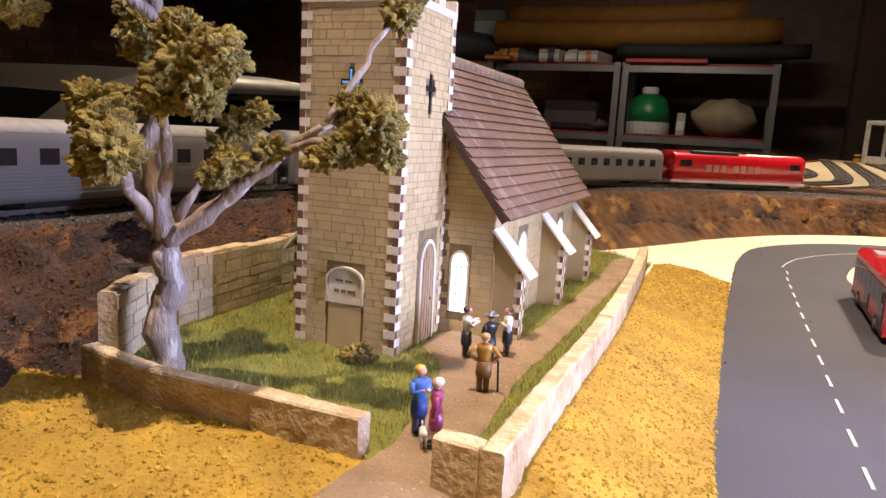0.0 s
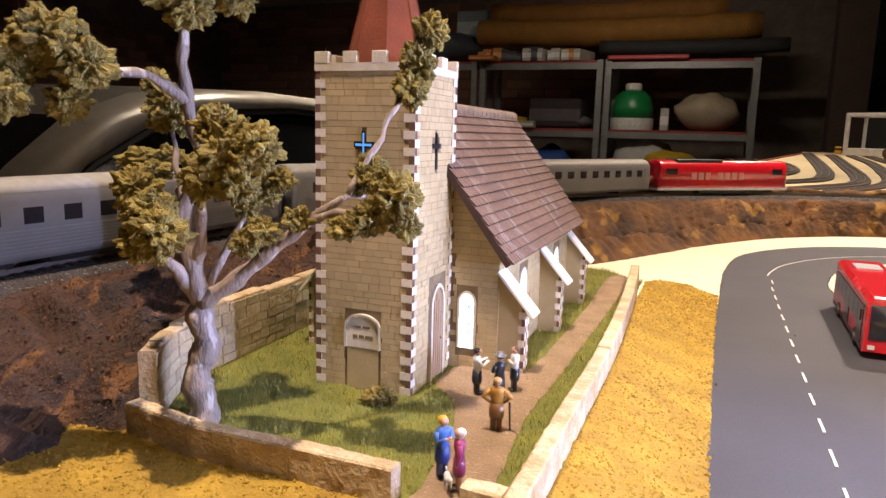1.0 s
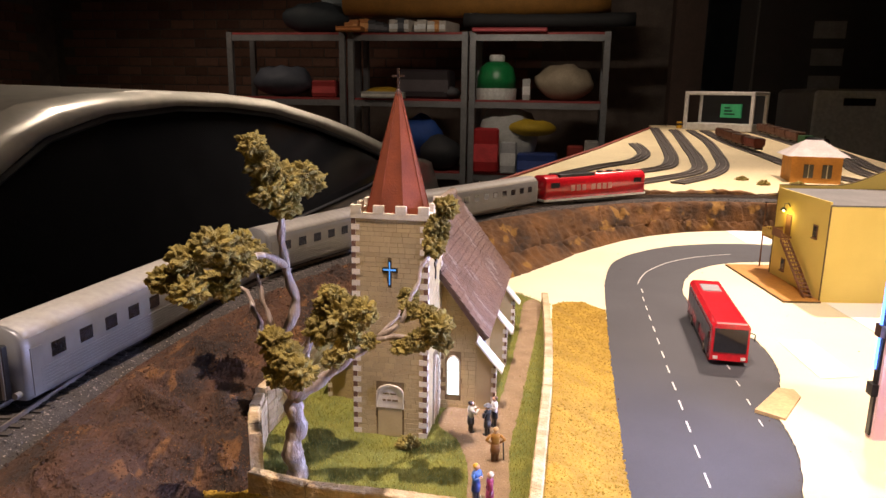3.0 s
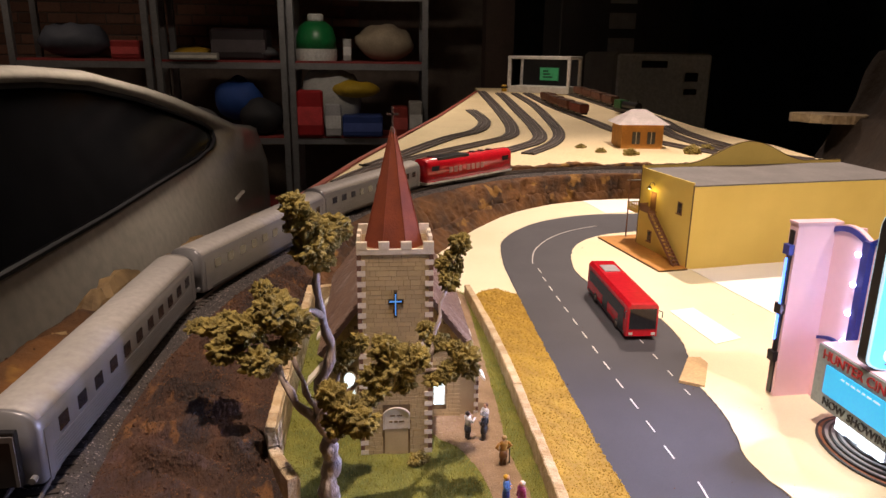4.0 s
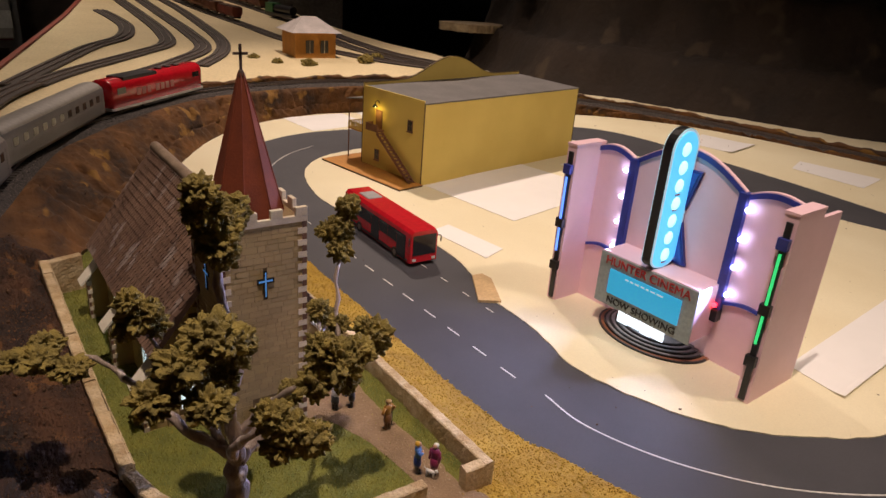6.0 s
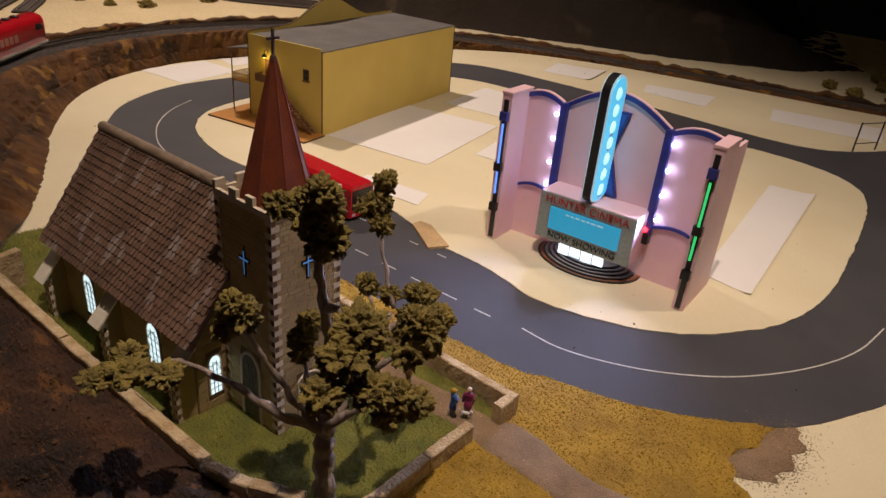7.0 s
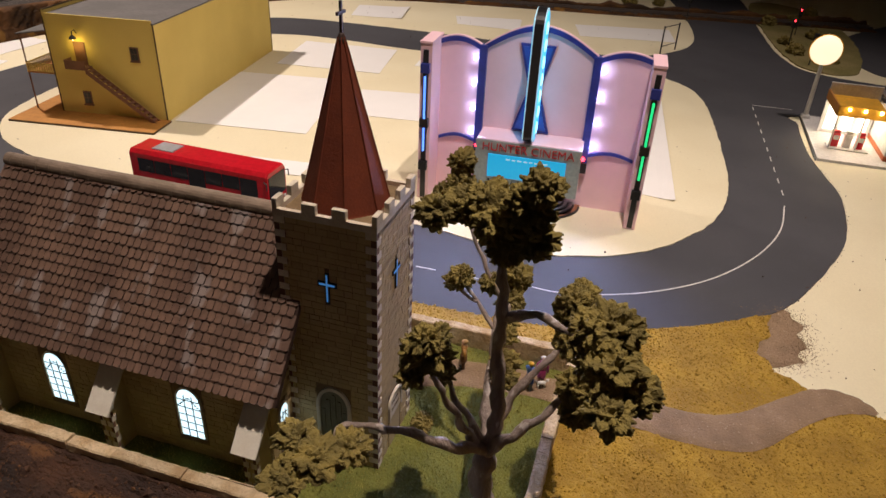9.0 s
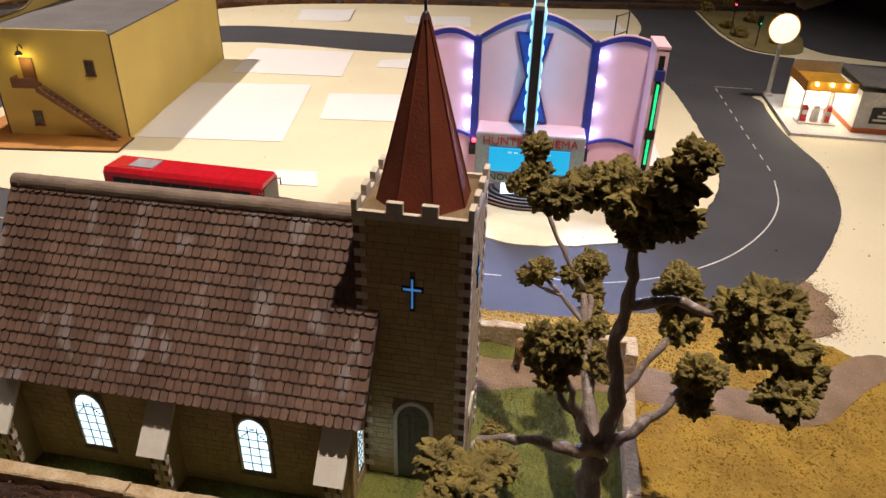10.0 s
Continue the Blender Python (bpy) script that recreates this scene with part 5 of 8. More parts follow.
def edge_grit():
    """Dark crumbs caught along the road's edges and a few strewn on the sand."""
    rg = random.Random(57)
    verts, faces = [], []
    for line, n in ((closed(ROAD_OUT), 3600), (closed(ISLAND, 0.005), 3000)):
        for k in range(n):
            x, y = rg.choice(line)
            if noise.noise((x * 25, y * 25, 3)) > rg.uniform(-0.3, 0.5):
                continue
            x, y = x + rg.gauss(0, 0.0013), y + rg.gauss(0, 0.0013)
            b = len(verts)
            crumb(rg, x, y, BOARD + 0.0012, verts, faces)
            c = Vector((x, y, BOARD + 0.0012))
            for i in range(b, b + 6):
                verts[i] = tuple(c + (Vector(verts[i]) - c) * 0.55)
    for k in range(260):
        x, y = rg.uniform(0.1, 1.1), rg.uniform(-0.5, 0.8)
        crumb(rg, x, y, BOARD + 0.0014, verts, faces)
    tagged(mesh_part("edge_grit", verts, faces, M["grit"]), "dark crumbs along the road edges", "grit", kind="stuff")


def soil_grit():
    """Loose soil strewn round the worn patch, thinning out over turf and sand."""
    rg = random.Random(91)
    verts, faces = [], []
    line = closed(SOIL, 0.004)
    for k in range(2600):
        x, y = rg.choice(line)
        s = rg.choice((0.002, 0.005, 0.009))
        b = len(verts)
        x, y = x + rg.gauss(0, s), y + rg.gauss(0, s)
        crumb(rg, x, y, BOARD + 0.0006, verts, faces)
        c = Vector((x, y, BOARD + 0.0006))
        for i in range(b, b + 6):
            verts[i] = tuple(c + (Vector(verts[i]) - c) * 0.5)
    tagged(mesh_part("soil_grit", verts, faces, M["path"]), "loose brown soil crumbs strewn on turf and sand", "soil", kind="stuff")


edge_grit()
soil_grit()

# ---- cinema ----
def emit(name, colour, power, base=None):
    return mat(name, base or colour, base or colour, 100, 0.4, emit=colour, power=power)


M["cyan"] = emit("sign_cyan", (0.10, 0.62, 1.0), 1.7)
M["signbulb"] = emit("sign_bulb", (0.40, 0.85, 1.0), 3.2)
M["lcd"] = emit("lcd_blue", (0.02, 0.55, 1.0), 0.95, (0.02, 0.3, 0.5))
M["led"] = emit("led_white", (0.60, 0.66, 1.0), 65.0)
M["ledred"] = emit("led_red", (1.0, 0.02, 0.03), 22.0)
M["neonblue"] = emit("neon_blue", (0.12, 0.3, 1.0), 3.0)
M["neongreen"] = emit("neon_green", (0.03, 0.9, 0.25), 1.6)
M["porch"] = emit("porch_light", (0.75, 0.9, 1.0), 4.0)
M["rimwhite"] = emit("rim_white", (0.55, 0.85, 1.0), 0.7)
M["marquee"] = mat("marquee_grey", (0.34, 0.40, 0.41), (0.30, 0.36, 0.37), 50, 0.5)
M["redletter"] = mat("red_letter", (0.50, 0.035, 0.04), None, 60, 0.4)
M["stepbrown"] = mat("step_brown", (0.34, 0.14, 0.07), None, 60, 0.6)
M["stepgrey"] = mat("step_grey", (0.34, 0.33, 0.34), None, 60, 0.6)
FLAT = Matrix(((1, 0, 0, 0), (0, 0, -1, 0), (0, 1, 0, 0), (0, 0, 0, 1)))


def plate(name, poly, y0, y1, material, parent, m, label=""):
    """An upright plate: outline in (u, z), from depth y0 to y1 of the wall frame (minus is outward)."""
    bm = BM()
    lo = [bm.verts.new(m @ Vector((u, y0, z))) for u, z in poly]
    hi = [bm.verts.new(m @ Vector((u, y1, z))) for u, z in poly]
    k = len(poly)
    bm.faces.new(lo)
    bm.faces.new(hi[::-1])
    for i in range(k):
        bm.faces.new((lo[i], lo[(i + 1) % k], hi[(i + 1) % k], hi[i]))
    return part(name, bm, material, parent, label)


def words(name, text, height, m, material, parent, label="", depth=0.0006, width=None):
    cu = bpy.data.curves.new(name, "FONT")
    cu.body, cu.size, cu.extrude, cu.align_x = text, height * 1.38, depth, "CENTER"
    tmp = bpy.data.objects.new(name, cu)
    scene.collection.objects.link(tmp)
    dg = bpy.context.evaluated_depsgraph_get()
    me = bpy.data.meshes.new_from_object(tmp.evaluated_get(dg))
    bpy.data.objects.remove(tmp)
    if width:
        xs = [v.co.x for v in me.vertices]
        k = width / (max(xs) - min(xs))
        me.transform(Matrix.Diagonal((k, 1, 1, 1)))
    me.transform(m @ Matrix(((1, 0, 0, 0), (0, 0, -1, 0), (0, 1, 0, 0), (0, 0, 0, 1))))
    me.materials.clear()
    me.materials.append(material)
    ob = new(name, me)
    ob.parent = parent
    return tagged(ob, label)


def arc_top(u0, u1, z0, z1, bulge, n=10):
    return [(u0 + (u1 - u0) * k / n, z0 + (z1 - z0) * k / n + bulge * math.sin(math.pi * k / n)) for k in range(n + 1)]


def build_cinema():
    W = 0.1985
    m = face_frame((0.2875, 0.0935, BOARD + 0.0016), (0.0105, -0.198, 0))
    ci = thing("cinema", "pink model cinema front with blue trim and lit blade sign", "cinema")
    pA, pB = 0.0480, 0.1450
    ends, m = m, m @ Matrix.Translation((0, 0.0250, 0))
    for name, u0, u1, zt0, zt1, bulge in (("side_panel", 0.009, pA, 0.1400, 0.1365, 0.0055), ("centre_panel", pA, pB, 0.1380, 0.1380, 0.0205), ("side_panel", pB, W - 0.009, 0.1365, 0.1400, 0.0055)):
        top = arc_top(u0, u1, zt0, zt1, bulge, 14)
        panel = plate(name, [(u0, 0), (u1, 0)] + top[::-1], 0, 0.003, M["pink"], ci, m, "pale pink facade panel")
        trim = top + [(u, z - 0.0042) for u, z in top[::-1]]
        plate("top_trim", trim, -0.0016, 0.0034, M["blue"], panel, m, "dark blue curved edge trim")
        rim = [(u, z + 0.0009) for u, z in top] + [(u, z) for u, z in top[::-1]]
        plate("top_rim", rim, -0.0008, 0.0032, M["pink"], panel, m)
        if name == "side_panel":
            low = arc_top(u0 + 0.002, u1 - 0.002, 0.0520, 0.0520, 0.0045, 10)
            plate("lower_band", low + [(u, z - 0.0026) for u, z in low[::-1]], -0.0022, 0, M["blue"], panel, m, "dark blue curved band")
    for u, s in ((pA, -1), (pB, 1)):
        post = plate("pilaster", [(u - 0.0033, 0.040), (u + 0.0033, 0.040), (u + 0.0033, 0.1385), (u - 0.0033, 0.1385)], -0.0045, 0.0036, M["blue"], ci, m, "blue pilaster with white bulbs down its side")
        for k in range(4):
            bm = BM()
            ball(bm, m @ Vector((u + s * 0.0060, -0.0046, 0.060 + 0.0225 * k)), 0.0019, 8, 6)
            part("bulb", bm, M["led"], post, "bright bluish-white bulb", True)
        bm = BM()
        ball(bm, m @ Vector((u - s * 0.0005, -0.0065, 0.0490)), 0.0021, 10, 6)
        part("red_lamp", bm, M["ledred"], post, "glowing red lamp", True)
        bm = BM()
        box(bm, u - 0.0036, u + 0.0036, -0.0075, 0, 0.036, 0.0455, m=m)
        part("lamp_box", bm, M["black"], post)
    for u0, mt, lab in ((0.0, M["neonblue"], "blue neon tube"), (W - 0.010, M["neongreen"], "green neon tube")):
        bm = BM()
        box(bm, u0, u0 + 0.010, -0.006, 0.030, 0, 0.1420, m=ends)
        box(bm, u0 - 0.0004, u0 + 0.0104, -0.0068, 0.0308, 0.1420, 0.1440, m=ends)
        py = part("pylon", bm, M["pink"], ci, "square pink end pylon")
        bm = BM()
        box(bm, u0 + 0.0028, u0 + 0.0072, -0.0075, -0.006, 0.002, 0.137, m=ends)
        part("dark_strip", bm, M["black"], py)
        bm = BM()
        tube(bm, [ends @ Vector((u0 + 0.005, -0.0088, z)) for z in (0.048, 0.115)], 0.0010, 8)
        part("neon_tube", bm, mt, py, lab)
        for z in (0.030, 0.070, 0.118):
            bm = BM()
            box(bm, u0 + 0.0012, u0 + 0.0088, -0.0102, -0.006, z, z + 0.008, m=ends)
            part("bracket", bm, M["black"] if z < 0.1 else M["blue"], py)
        bm = BM()
        ue = u0 + (0.0015 if u0 == 0 else 0.0085)
        box(bm, ue - 0.0015, ue + 0.0015, 0.030, 0.058, 0, 0.1360, m=ends)
        part("side_wing", bm, M["pink"], py)
    # hourglass motif
    c = 0.0945
    motif = plate("motif", [(c - 0.0165, 0.067), (c + 0.0165, 0.067), (c + 0.0050, 0.106), (c + 0.0150, 0.1435), (c - 0.0150, 0.1435), (c - 0.0050, 0.106)], -0.003, 0, M["blue"], ci, m, "dark blue hourglass motif")
    M["motif"] = mat("motif_blue", (0.04, 0.12, 0.55), None, 60, 0.3)
    plate("motif_inlay", [(c - 0.0138, 0.069), (c + 0.0138, 0.069), (c + 0.0030, 0.106), (c + 0.0125, 0.1415), (c - 0.0125, 0.1415), (c - 0.0030, 0.106)], -0.0036, -0.003, M["motif"], motif, m)
    # marquee
    q0, q1, z0, z1, d = 0.0525, 0.1435, 0.0215, 0.0655, 0.0295
    bm = BM()
    box(bm, q0, q1, -d, 0, z0, z1, m=m)
    mq = part("marquee", bm, M["pink"], ci, "projecting marquee box with lettering and blue display")
    bm = BM()
    box(bm, q0 - 0.0005, q1 + 0.0005, -d - 0.0012, -d, z0 - 0.001, z1 - 0.0008, m=m)
    part("marquee_board", bm, M["marquee"], mq, "grey-green name board")
    mc = (q0 + q1) / 2
    words("name_lettering", "HUNTER CINEMA", 0.0074, m @ Matrix.Translation((mc, -d - 0.0016, z1 - 0.0095)), M["redletter"], mq, "dark red raised capital letters", 0.0005, 0.080)
    words("now_showing_lettering", "NOW SHOWING", 0.0060, m @ Matrix.Translation((mc, -d - 0.0016, z0 + 0.0018)), M["black"], mq, "dark raised capital letters", 0.0005, 0.066)
    bm = BM()
    box(bm, mc - 0.0340, mc + 0.0340, -d - 0.0026, -d - 0.0012, z0 + 0.0105, z1 - 0.0125, m=m)
    lc = part("display", bm, M["lcd"], mq, "glowing blue display strip")
    bm = BM()
    rg = random.Random(4)
    for row in (z1 - 0.0165,):
        u = mc - 0.018
        while u < mc + 0.020:
            w = rg.uniform(0.0025, 0.006)
            box(bm, u, u + w, -d - 0.0030, -d - 0.0026, row, row + 0.0012, m=m)
            u += w + 0.0018
    part("display_bars", bm, M["rimwhite"], lc)
    # porch light and doors under the marquee
    bm = BM()
    box(bm, mc - 0.024, mc + 0.024, -0.0012, 0, 0.004, 0.0175, m=m)
    en = part("entrance", bm, M["black"], ci, "dark entrance under the marquee")
    for k in range(4):
        bm = BM()
        u = mc - 0.0225 + 0.0115 * k
        box(bm, u, u + 0.0098, -d + 0.003, -d + 0.005, 0.0085 + 0.001 * (k % 2), 0.0185, m=m)
        part("lit_poster", bm, M["porch"], en, "bright lit poster panel")
    bm = BM()
    box(bm, mc - 0.030, mc + 0.030, -d + 0.004, -d + 0.010, z0 - 0.0012, z0 - 0.0002, m=m)
    part("porch_light", bm, M["porch"], mq)
    # steps
    for k in range(5):
        r, h = 0.050 - 0.0048 * k, 0.0014 * (k + 1)
        poly = [(mc + r * math.cos(math.pi + math.pi * i / 28), 0.75 * r * math.sin(math.pi + math.pi * i / 28) - 0.004) for i in range(29)]
        poly = poly + [(mc + r, 0), (mc - r, 0)]
        bm = BM()
        prism(bm, poly, h - 0.0015, h, m=m)
        st = part("step", bm, M["stepbrown"] if k == 0 else M["stepgrey"], ci)
        bm = BM()
        poly2 = [(mc + (r + 0.0002) * math.cos(math.pi + math.pi * i / 28), 0.75 * (r + 0.0002) * math.sin(math.pi + math.pi * i / 28) - 0.0041) for i in range(29)]
        inner = [(mc + (r - 0.0016) * math.cos(math.pi + math.pi * i / 28), 0.75 * (r - 0.0016) * math.sin(math.pi + math.pi * i / 28) - 0.004) for i in range(29)]
        ro = [[bm.verts.new(m @ Vector((*p, z))) for p in pl for z in (h - 0.0015, h + 0.0002)] for pl in (poly2, inner)]
        for i in range(28):
            for r0, r1, sft in ((ro[0], ro[1], 1),):
                bm.faces.new((r0[2 * i + 1], r0[2 * i + 3], r1[2 * i + 3], r1[2 * i + 1]))
            bm.faces.new((ro[0][2 * i], ro[0][2 * i + 2], ro[0][2 * i + 3], ro[0][2 * i + 1]))
        part("step_nosing", bm, M["black"], st, "black step edge")
    # blade sign
    uc, zb, zt, rad = 0.0965, 0.0655, 0.1770, 0.0168
    side = m @ Matrix.Translation((uc, 0, 0)) @ Matrix(((0, 1, 0, 0), (1, 0, 0, 0), (0, 0, 1, 0), (0, 0, 0, 1)))

    def stadium(r, dz=0.0):
        cy = -0.0180
        pts = [(cy + r * math.cos(a), zt - rad + r * math.sin(a)) for a in [math.pi * i / 16 for i in range(17)]]
        pts += [(cy + r * math.cos(a), zb + rad * 0.55 + r * 0.55 * math.sin(a)) for a in [math.pi + math.pi * i / 16 for i in range(17)]]
        return pts

    sign = plate("blade_sign", stadium(rad), -0.0036, 0.0036, M["black"], ci, side, "upright rounded blade sign glowing cyan")
    for s in (-1, 1):
        plate("sign_rim", stadium(rad - 0.0004), min(s * 0.0037, s * 0.0044), max(s * 0.0037, s * 0.0044), M["rimwhite"], sign, side, "pale blue lit rim")
        plate("sign_face", stadium(rad - 0.0026), min(s * 0.0044, s * 0.0049), max(s * 0.0044, s * 0.0049), M["cyan"], sign, side, "glowing cyan face")
        bm = BM()
        for k in range(5):
            z = 0.150 - 0.0185 * k
            box(bm, -0.0210, -0.0150, min(s * 0.0049, s * 0.0052), max(s * 0.0049, s * 0.0052), z, z + 0.0011, m=side)
            box(bm, -0.0210, -0.0150, min(s * 0.0049, s * 0.0052), max(s * 0.0049, s * 0.0052), z - 0.006, z - 0.0049, m=side)
        part("sign_bars", bm, M["redletter"], sign, "faint letter-sized bars")
        for k in range(7):
            bm = BM()
            ball(bm, side @ Vector((-0.0180, s * 0.0049, 0.1610 - 0.0140 * k)), 0.0054, 14, 6)
            bmesh.ops.scale(bm, vec=(1, 0.22, 1), space=Matrix.Translation(-(side @ Vector((-0.0180, s * 0.0049, 0)))), verts=bm.verts)
            part("sign_bulb", bm, M["signbulb"], sign, "soft bright bulb behind the sign face", True)
    return ci


build_cinema()

# ---- yellow shop building ----
M["stairbrown"] = mat("stair_brown", (0.22, 0.10, 0.05), None, 100, 0.7)
M["lampglow"] = mat("porch_bulb", (1.0, 0.8, 0.3), None, 50, 0.5, emit=(1.0, 0.72, 0.2), power=60.0)
M["winglass"] = mat("window_dark", (0.05, 0.045, 0.04), None, 80, 0.25)


def build_shop():
    sh = thing("shop_building", "yellow card two-storey shop with grey roof, outside stair and veranda", "building", at=(0.3560, 0.4185, BOARD + 0.0016), turn=9.0)
    L, D, H, t = 0.330, 0.126, 0.107, 0.0022
    bm = BM()
    box(bm, 0, L, 0, t, 0, H)
    wall_s = part("wall", bm, M["yellow"], sh, "plain pale yellow long side wall")
    bm = BM()
    box(bm, L - t, L, t, D - t, 0, H)
    part("wall", bm, M["yellow"], sh)
    bm = BM()
    box(bm, 0, t, t, D - t, 0, H + 0.004)
    wall_w = part("wall", bm, M["yellow"], sh, "yellow end wall with stair, door and windows")
    n = 30
    top = [(L * k / n, H + 0.008 + (0.015 * (1 - math.cos(2 * math.pi * (k / n - 0.20) / 0.62)) if 0.20 < k / n < 0.82 else 0)) for k in range(n + 1)]
    mN = face_frame((0, D - t, 0), (1, 0, 0))
    plate("front_wall", [(0, 0), (L, 0)] + top[::-1], 0, t, M["yellow"], sh, mN, "street front with curved parapet")
    plate("parapet_coping", top + [(u, z - 0.0007) for u, z in top[::-1]], -0.0006, t + 0.0006, M["yedge"], sh, mN)
    for x, y in ((0, 0), (L, 0), (0, D), (L, D)):
        bm = BM()
        box(bm, x - 0.0006, x + 0.0006, y - 0.0006, y + 0.0006, 0, H)
        part("corner_edge", bm, M["yedge"], sh, "dark burnt card edge")
    bm = BM()
    vs = [bm.verts.new(p) for p in ((0.0005, -0.0005, H - 0.0005), (L - 0.0005, -0.0005, H - 0.0005), (L - 0.0005, D - t, H + 0.002), (0.0005, D - t, H + 0.002))]
    vt = [bm.verts.new(v.co + Vector((0, 0, 0.0016))) for v in vs]
    bm.faces.new(vs[::-1])
    bm.faces.new(vt)
    for i in range(4):
        bm.faces.new((vs[i], vs[(i + 1) % 4], vt[(i + 1) % 4], vt[i]))
    part("roof", bm, M["greyroof"], sh, "flat dark grey card roof")
    bm = BM()
    box(bm, -0.040, 0.0005, -0.004, D + 0.040, -0.0004, 0.0022)
    box(bm, 0.0005, L, D, D + 0.040, -0.0004, 0.0022)
    part("base_slab", bm, M["orange"], sh, "orange-brown card base slab")
    bm = BM()
    box(bm, -0.0403, 0.0, -0.0046, -0.004, -0.0004, 0.0018)
    box(bm, -0.0408, -0.040, -0.0046, D + 0.040, -0.0004, 0.0018)
    part("slab_edge", bm, M["yedge"], sh)
    # outside of the end wall faces -x; u runs from the street corner towards the yard
    mW = face_frame((0, D, 0), (0, -1, 0))

    def window(u, z, w=0.008, h=0.013):
        bm = BM()
        box(bm, u - w / 2 - 0.001, u + w / 2 + 0.001, -0.0008, 0, z - 0.001, z + h + 0.001, m=mW)
        win = part("window", bm, M["stairbrown"], sh, "small dark sash window")
        for k in range(2):
            for j in range(2):
                bm = BM()
                a, b = u - w / 2 + j * w / 2 + 0.0003, u - w / 2 + (j + 1) * w / 2 - 0.0003
                c0 = z + k * h / 2 + 0.0003
                box(bm, a, b, -0.0012, -0.0008, c0, c0 + h / 2 - 0.0006, m=mW)
                part("pane", bm, M["winglass"], win)
        bm = BM()
        box(bm, u - w / 2 - 0.0016, u + w / 2 + 0.0016, -0.0022, 0, z - 0.0022, z - 0.001, m=mW)
        part("sill", bm, M["stairbrown"], win)

    window(0.100, 0.068)
    window(0.034, 0.014)
    bm = BM()
    box(bm, 0.030, 0.043, -0.0010, 0, 0.058, 0.083, m=mW)
    part("door", bm, M["stairbrown"], sh, "brown upper door")
    bm = BM()
    box(bm, 0.023, 0.047, -0.013, 0, 0.0555, 0.0575, m=mW)
    land = part("landing", bm, M["stairbrown"], sh, "small brown timber landing")
    bm = BM()
    box(bm, 0.023, 0.047, -0.0130, -0.0124, 0.0575, 0.0655, m=mW)
    box(bm, 0.023, 0.0236, -0.0124, 0, 0.0575, 0.0655, m=mW)
    part("landing_rail", bm, M["stairbrown"], land)
    bm = BM()
    for k in range(2):
        y = -0.0128 + 0.0090 * k
        vs = [bm.verts.new(mW @ Vector(p)) for p in ((0.046, y, 0.0575), (0.046, y, 0.052), (0.113, y, 0.0022), (0.119, y, 0.0022), (0.046, y + 0.0008, 0.0575), (0.046, y + 0.0008, 0.052), (0.113, y + 0.0008, 0.0022), (0.119, y + 0.0008, 0.0022))]
        for f in ((0, 1, 2, 3), (4, 7, 6, 5), (0, 4, 5, 1), (1, 5, 6, 2), (2, 6, 7, 3), (3, 7, 4, 0)):
            bm.faces.new([vs[i] for i in f])
    stair = part("stair", bm, M["stairbrown"], sh, "long brown outside stair")
    tme = None
    for k in range(15):
        u, z = 0.048 + 0.0046 * k, 0.0545 - 0.0036 * k
        if tme is None:
            bm = BM()
            box(bm, 0, 0.005, -0.0122, -0.0040, 0, 0.0007)
            o = part("tread", bm, M["stairbrown"], stair)
            o.matrix_local = mW @ Matrix.Translation((u, 0, z))
            tme = o.data
        else:
            share("tread", tme, stair, mW @ Matrix.Translation((u, 0, z)))
    bm = BM()
    for y in (-0.0126,):
        tube(bm, [mW @ Vector((0.047, y, 0.0655)), mW @ Vector((0.118, y, 0.0105))], 0.0005, 6)
        for k in range(11):
            u = 0.049 + 0.0066 * k
            z = 0.0560 - 0.00515 * k
            tube(bm, [mW @ Vector((u, y, z)), mW @ Vector((u, y, z + 0.008))], 0.0003, 5)
    part("handrail", bm, M["stairbrown"], stair)
    # wall lamp
    bm = BM()
    tube(bm, [mW @ Vector(p) for p in ((0.036, 0, 0.092), (0.036, -0.003, 0.0965), (0.036, -0.007, 0.0955), (0.036, -0.008, 0.0915))], 0.0006, 6)
    o = mW @ Vector((0.036, -0.008, 0.0895))
    lathe(bm, [(0.0040, -0.0015), (0.0024, 0.0012), (0.0010, 0.0024)], 12, o)
    wl = part("wall_lamp", bm, M["black"], sh, "black gooseneck wall lamp, switched on")
    bm = BM()
    ball(bm, mW @ Vector((0.036, -0.008, 0.0883)), 0.0015, 8, 6)
    part("bulb", bm, M["lampglow"], wl, "warm yellow bulb")
    # street veranda
    bm = BM()
    vs = [bm.verts.new(p) for p in ((-0.002, D, 0.092), (L, D, 0.092), (L, D + 0.036, 0.086), (-0.002, D + 0.036, 0.086))]
    vt = [bm.verts.new(v.co + Vector((0, 0, 0.0012))) for v in vs]
    bm.faces.new(vs[::-1])
    bm.faces.new(vt)
    for i in range(4):
        bm.faces.new((vs[i], vs[(i + 1) % 4], vt[(i + 1) % 4], vt[i]))
    part("veranda_roof", bm, M["greyroof"], sh, "grey lean-to veranda roof")
    bm = BM()
    box(bm, 0, L, D, D + 0.034, 0.044, 0.0455)
    bal = part("balcony", bm, M["orange"], sh, "yellow-brown balcony deck")
    bm = BM()
    box(bm, 0, L, D + 0.0332, D + 0.034, 0.0540, 0.0552)
    box(bm, 0, 0.0008, D, D + 0.0332, 0.0540, 0.0552)
    box(bm, 0, L, D + 0.0332, D + 0.034, 0.0466, 0.0474)
    box(bm, 0, 0.0008, D, D + 0.0332, 0.0466, 0.0474)
    part("balustrade", bm, M["yellow"], bal)
    bm = BM()
    box(bm, -0.0007, 0.0007, -0.0003, 0.0003, 0.0455, 0.0540)
    slat = part("slat", bm, M["yellow"], bal)
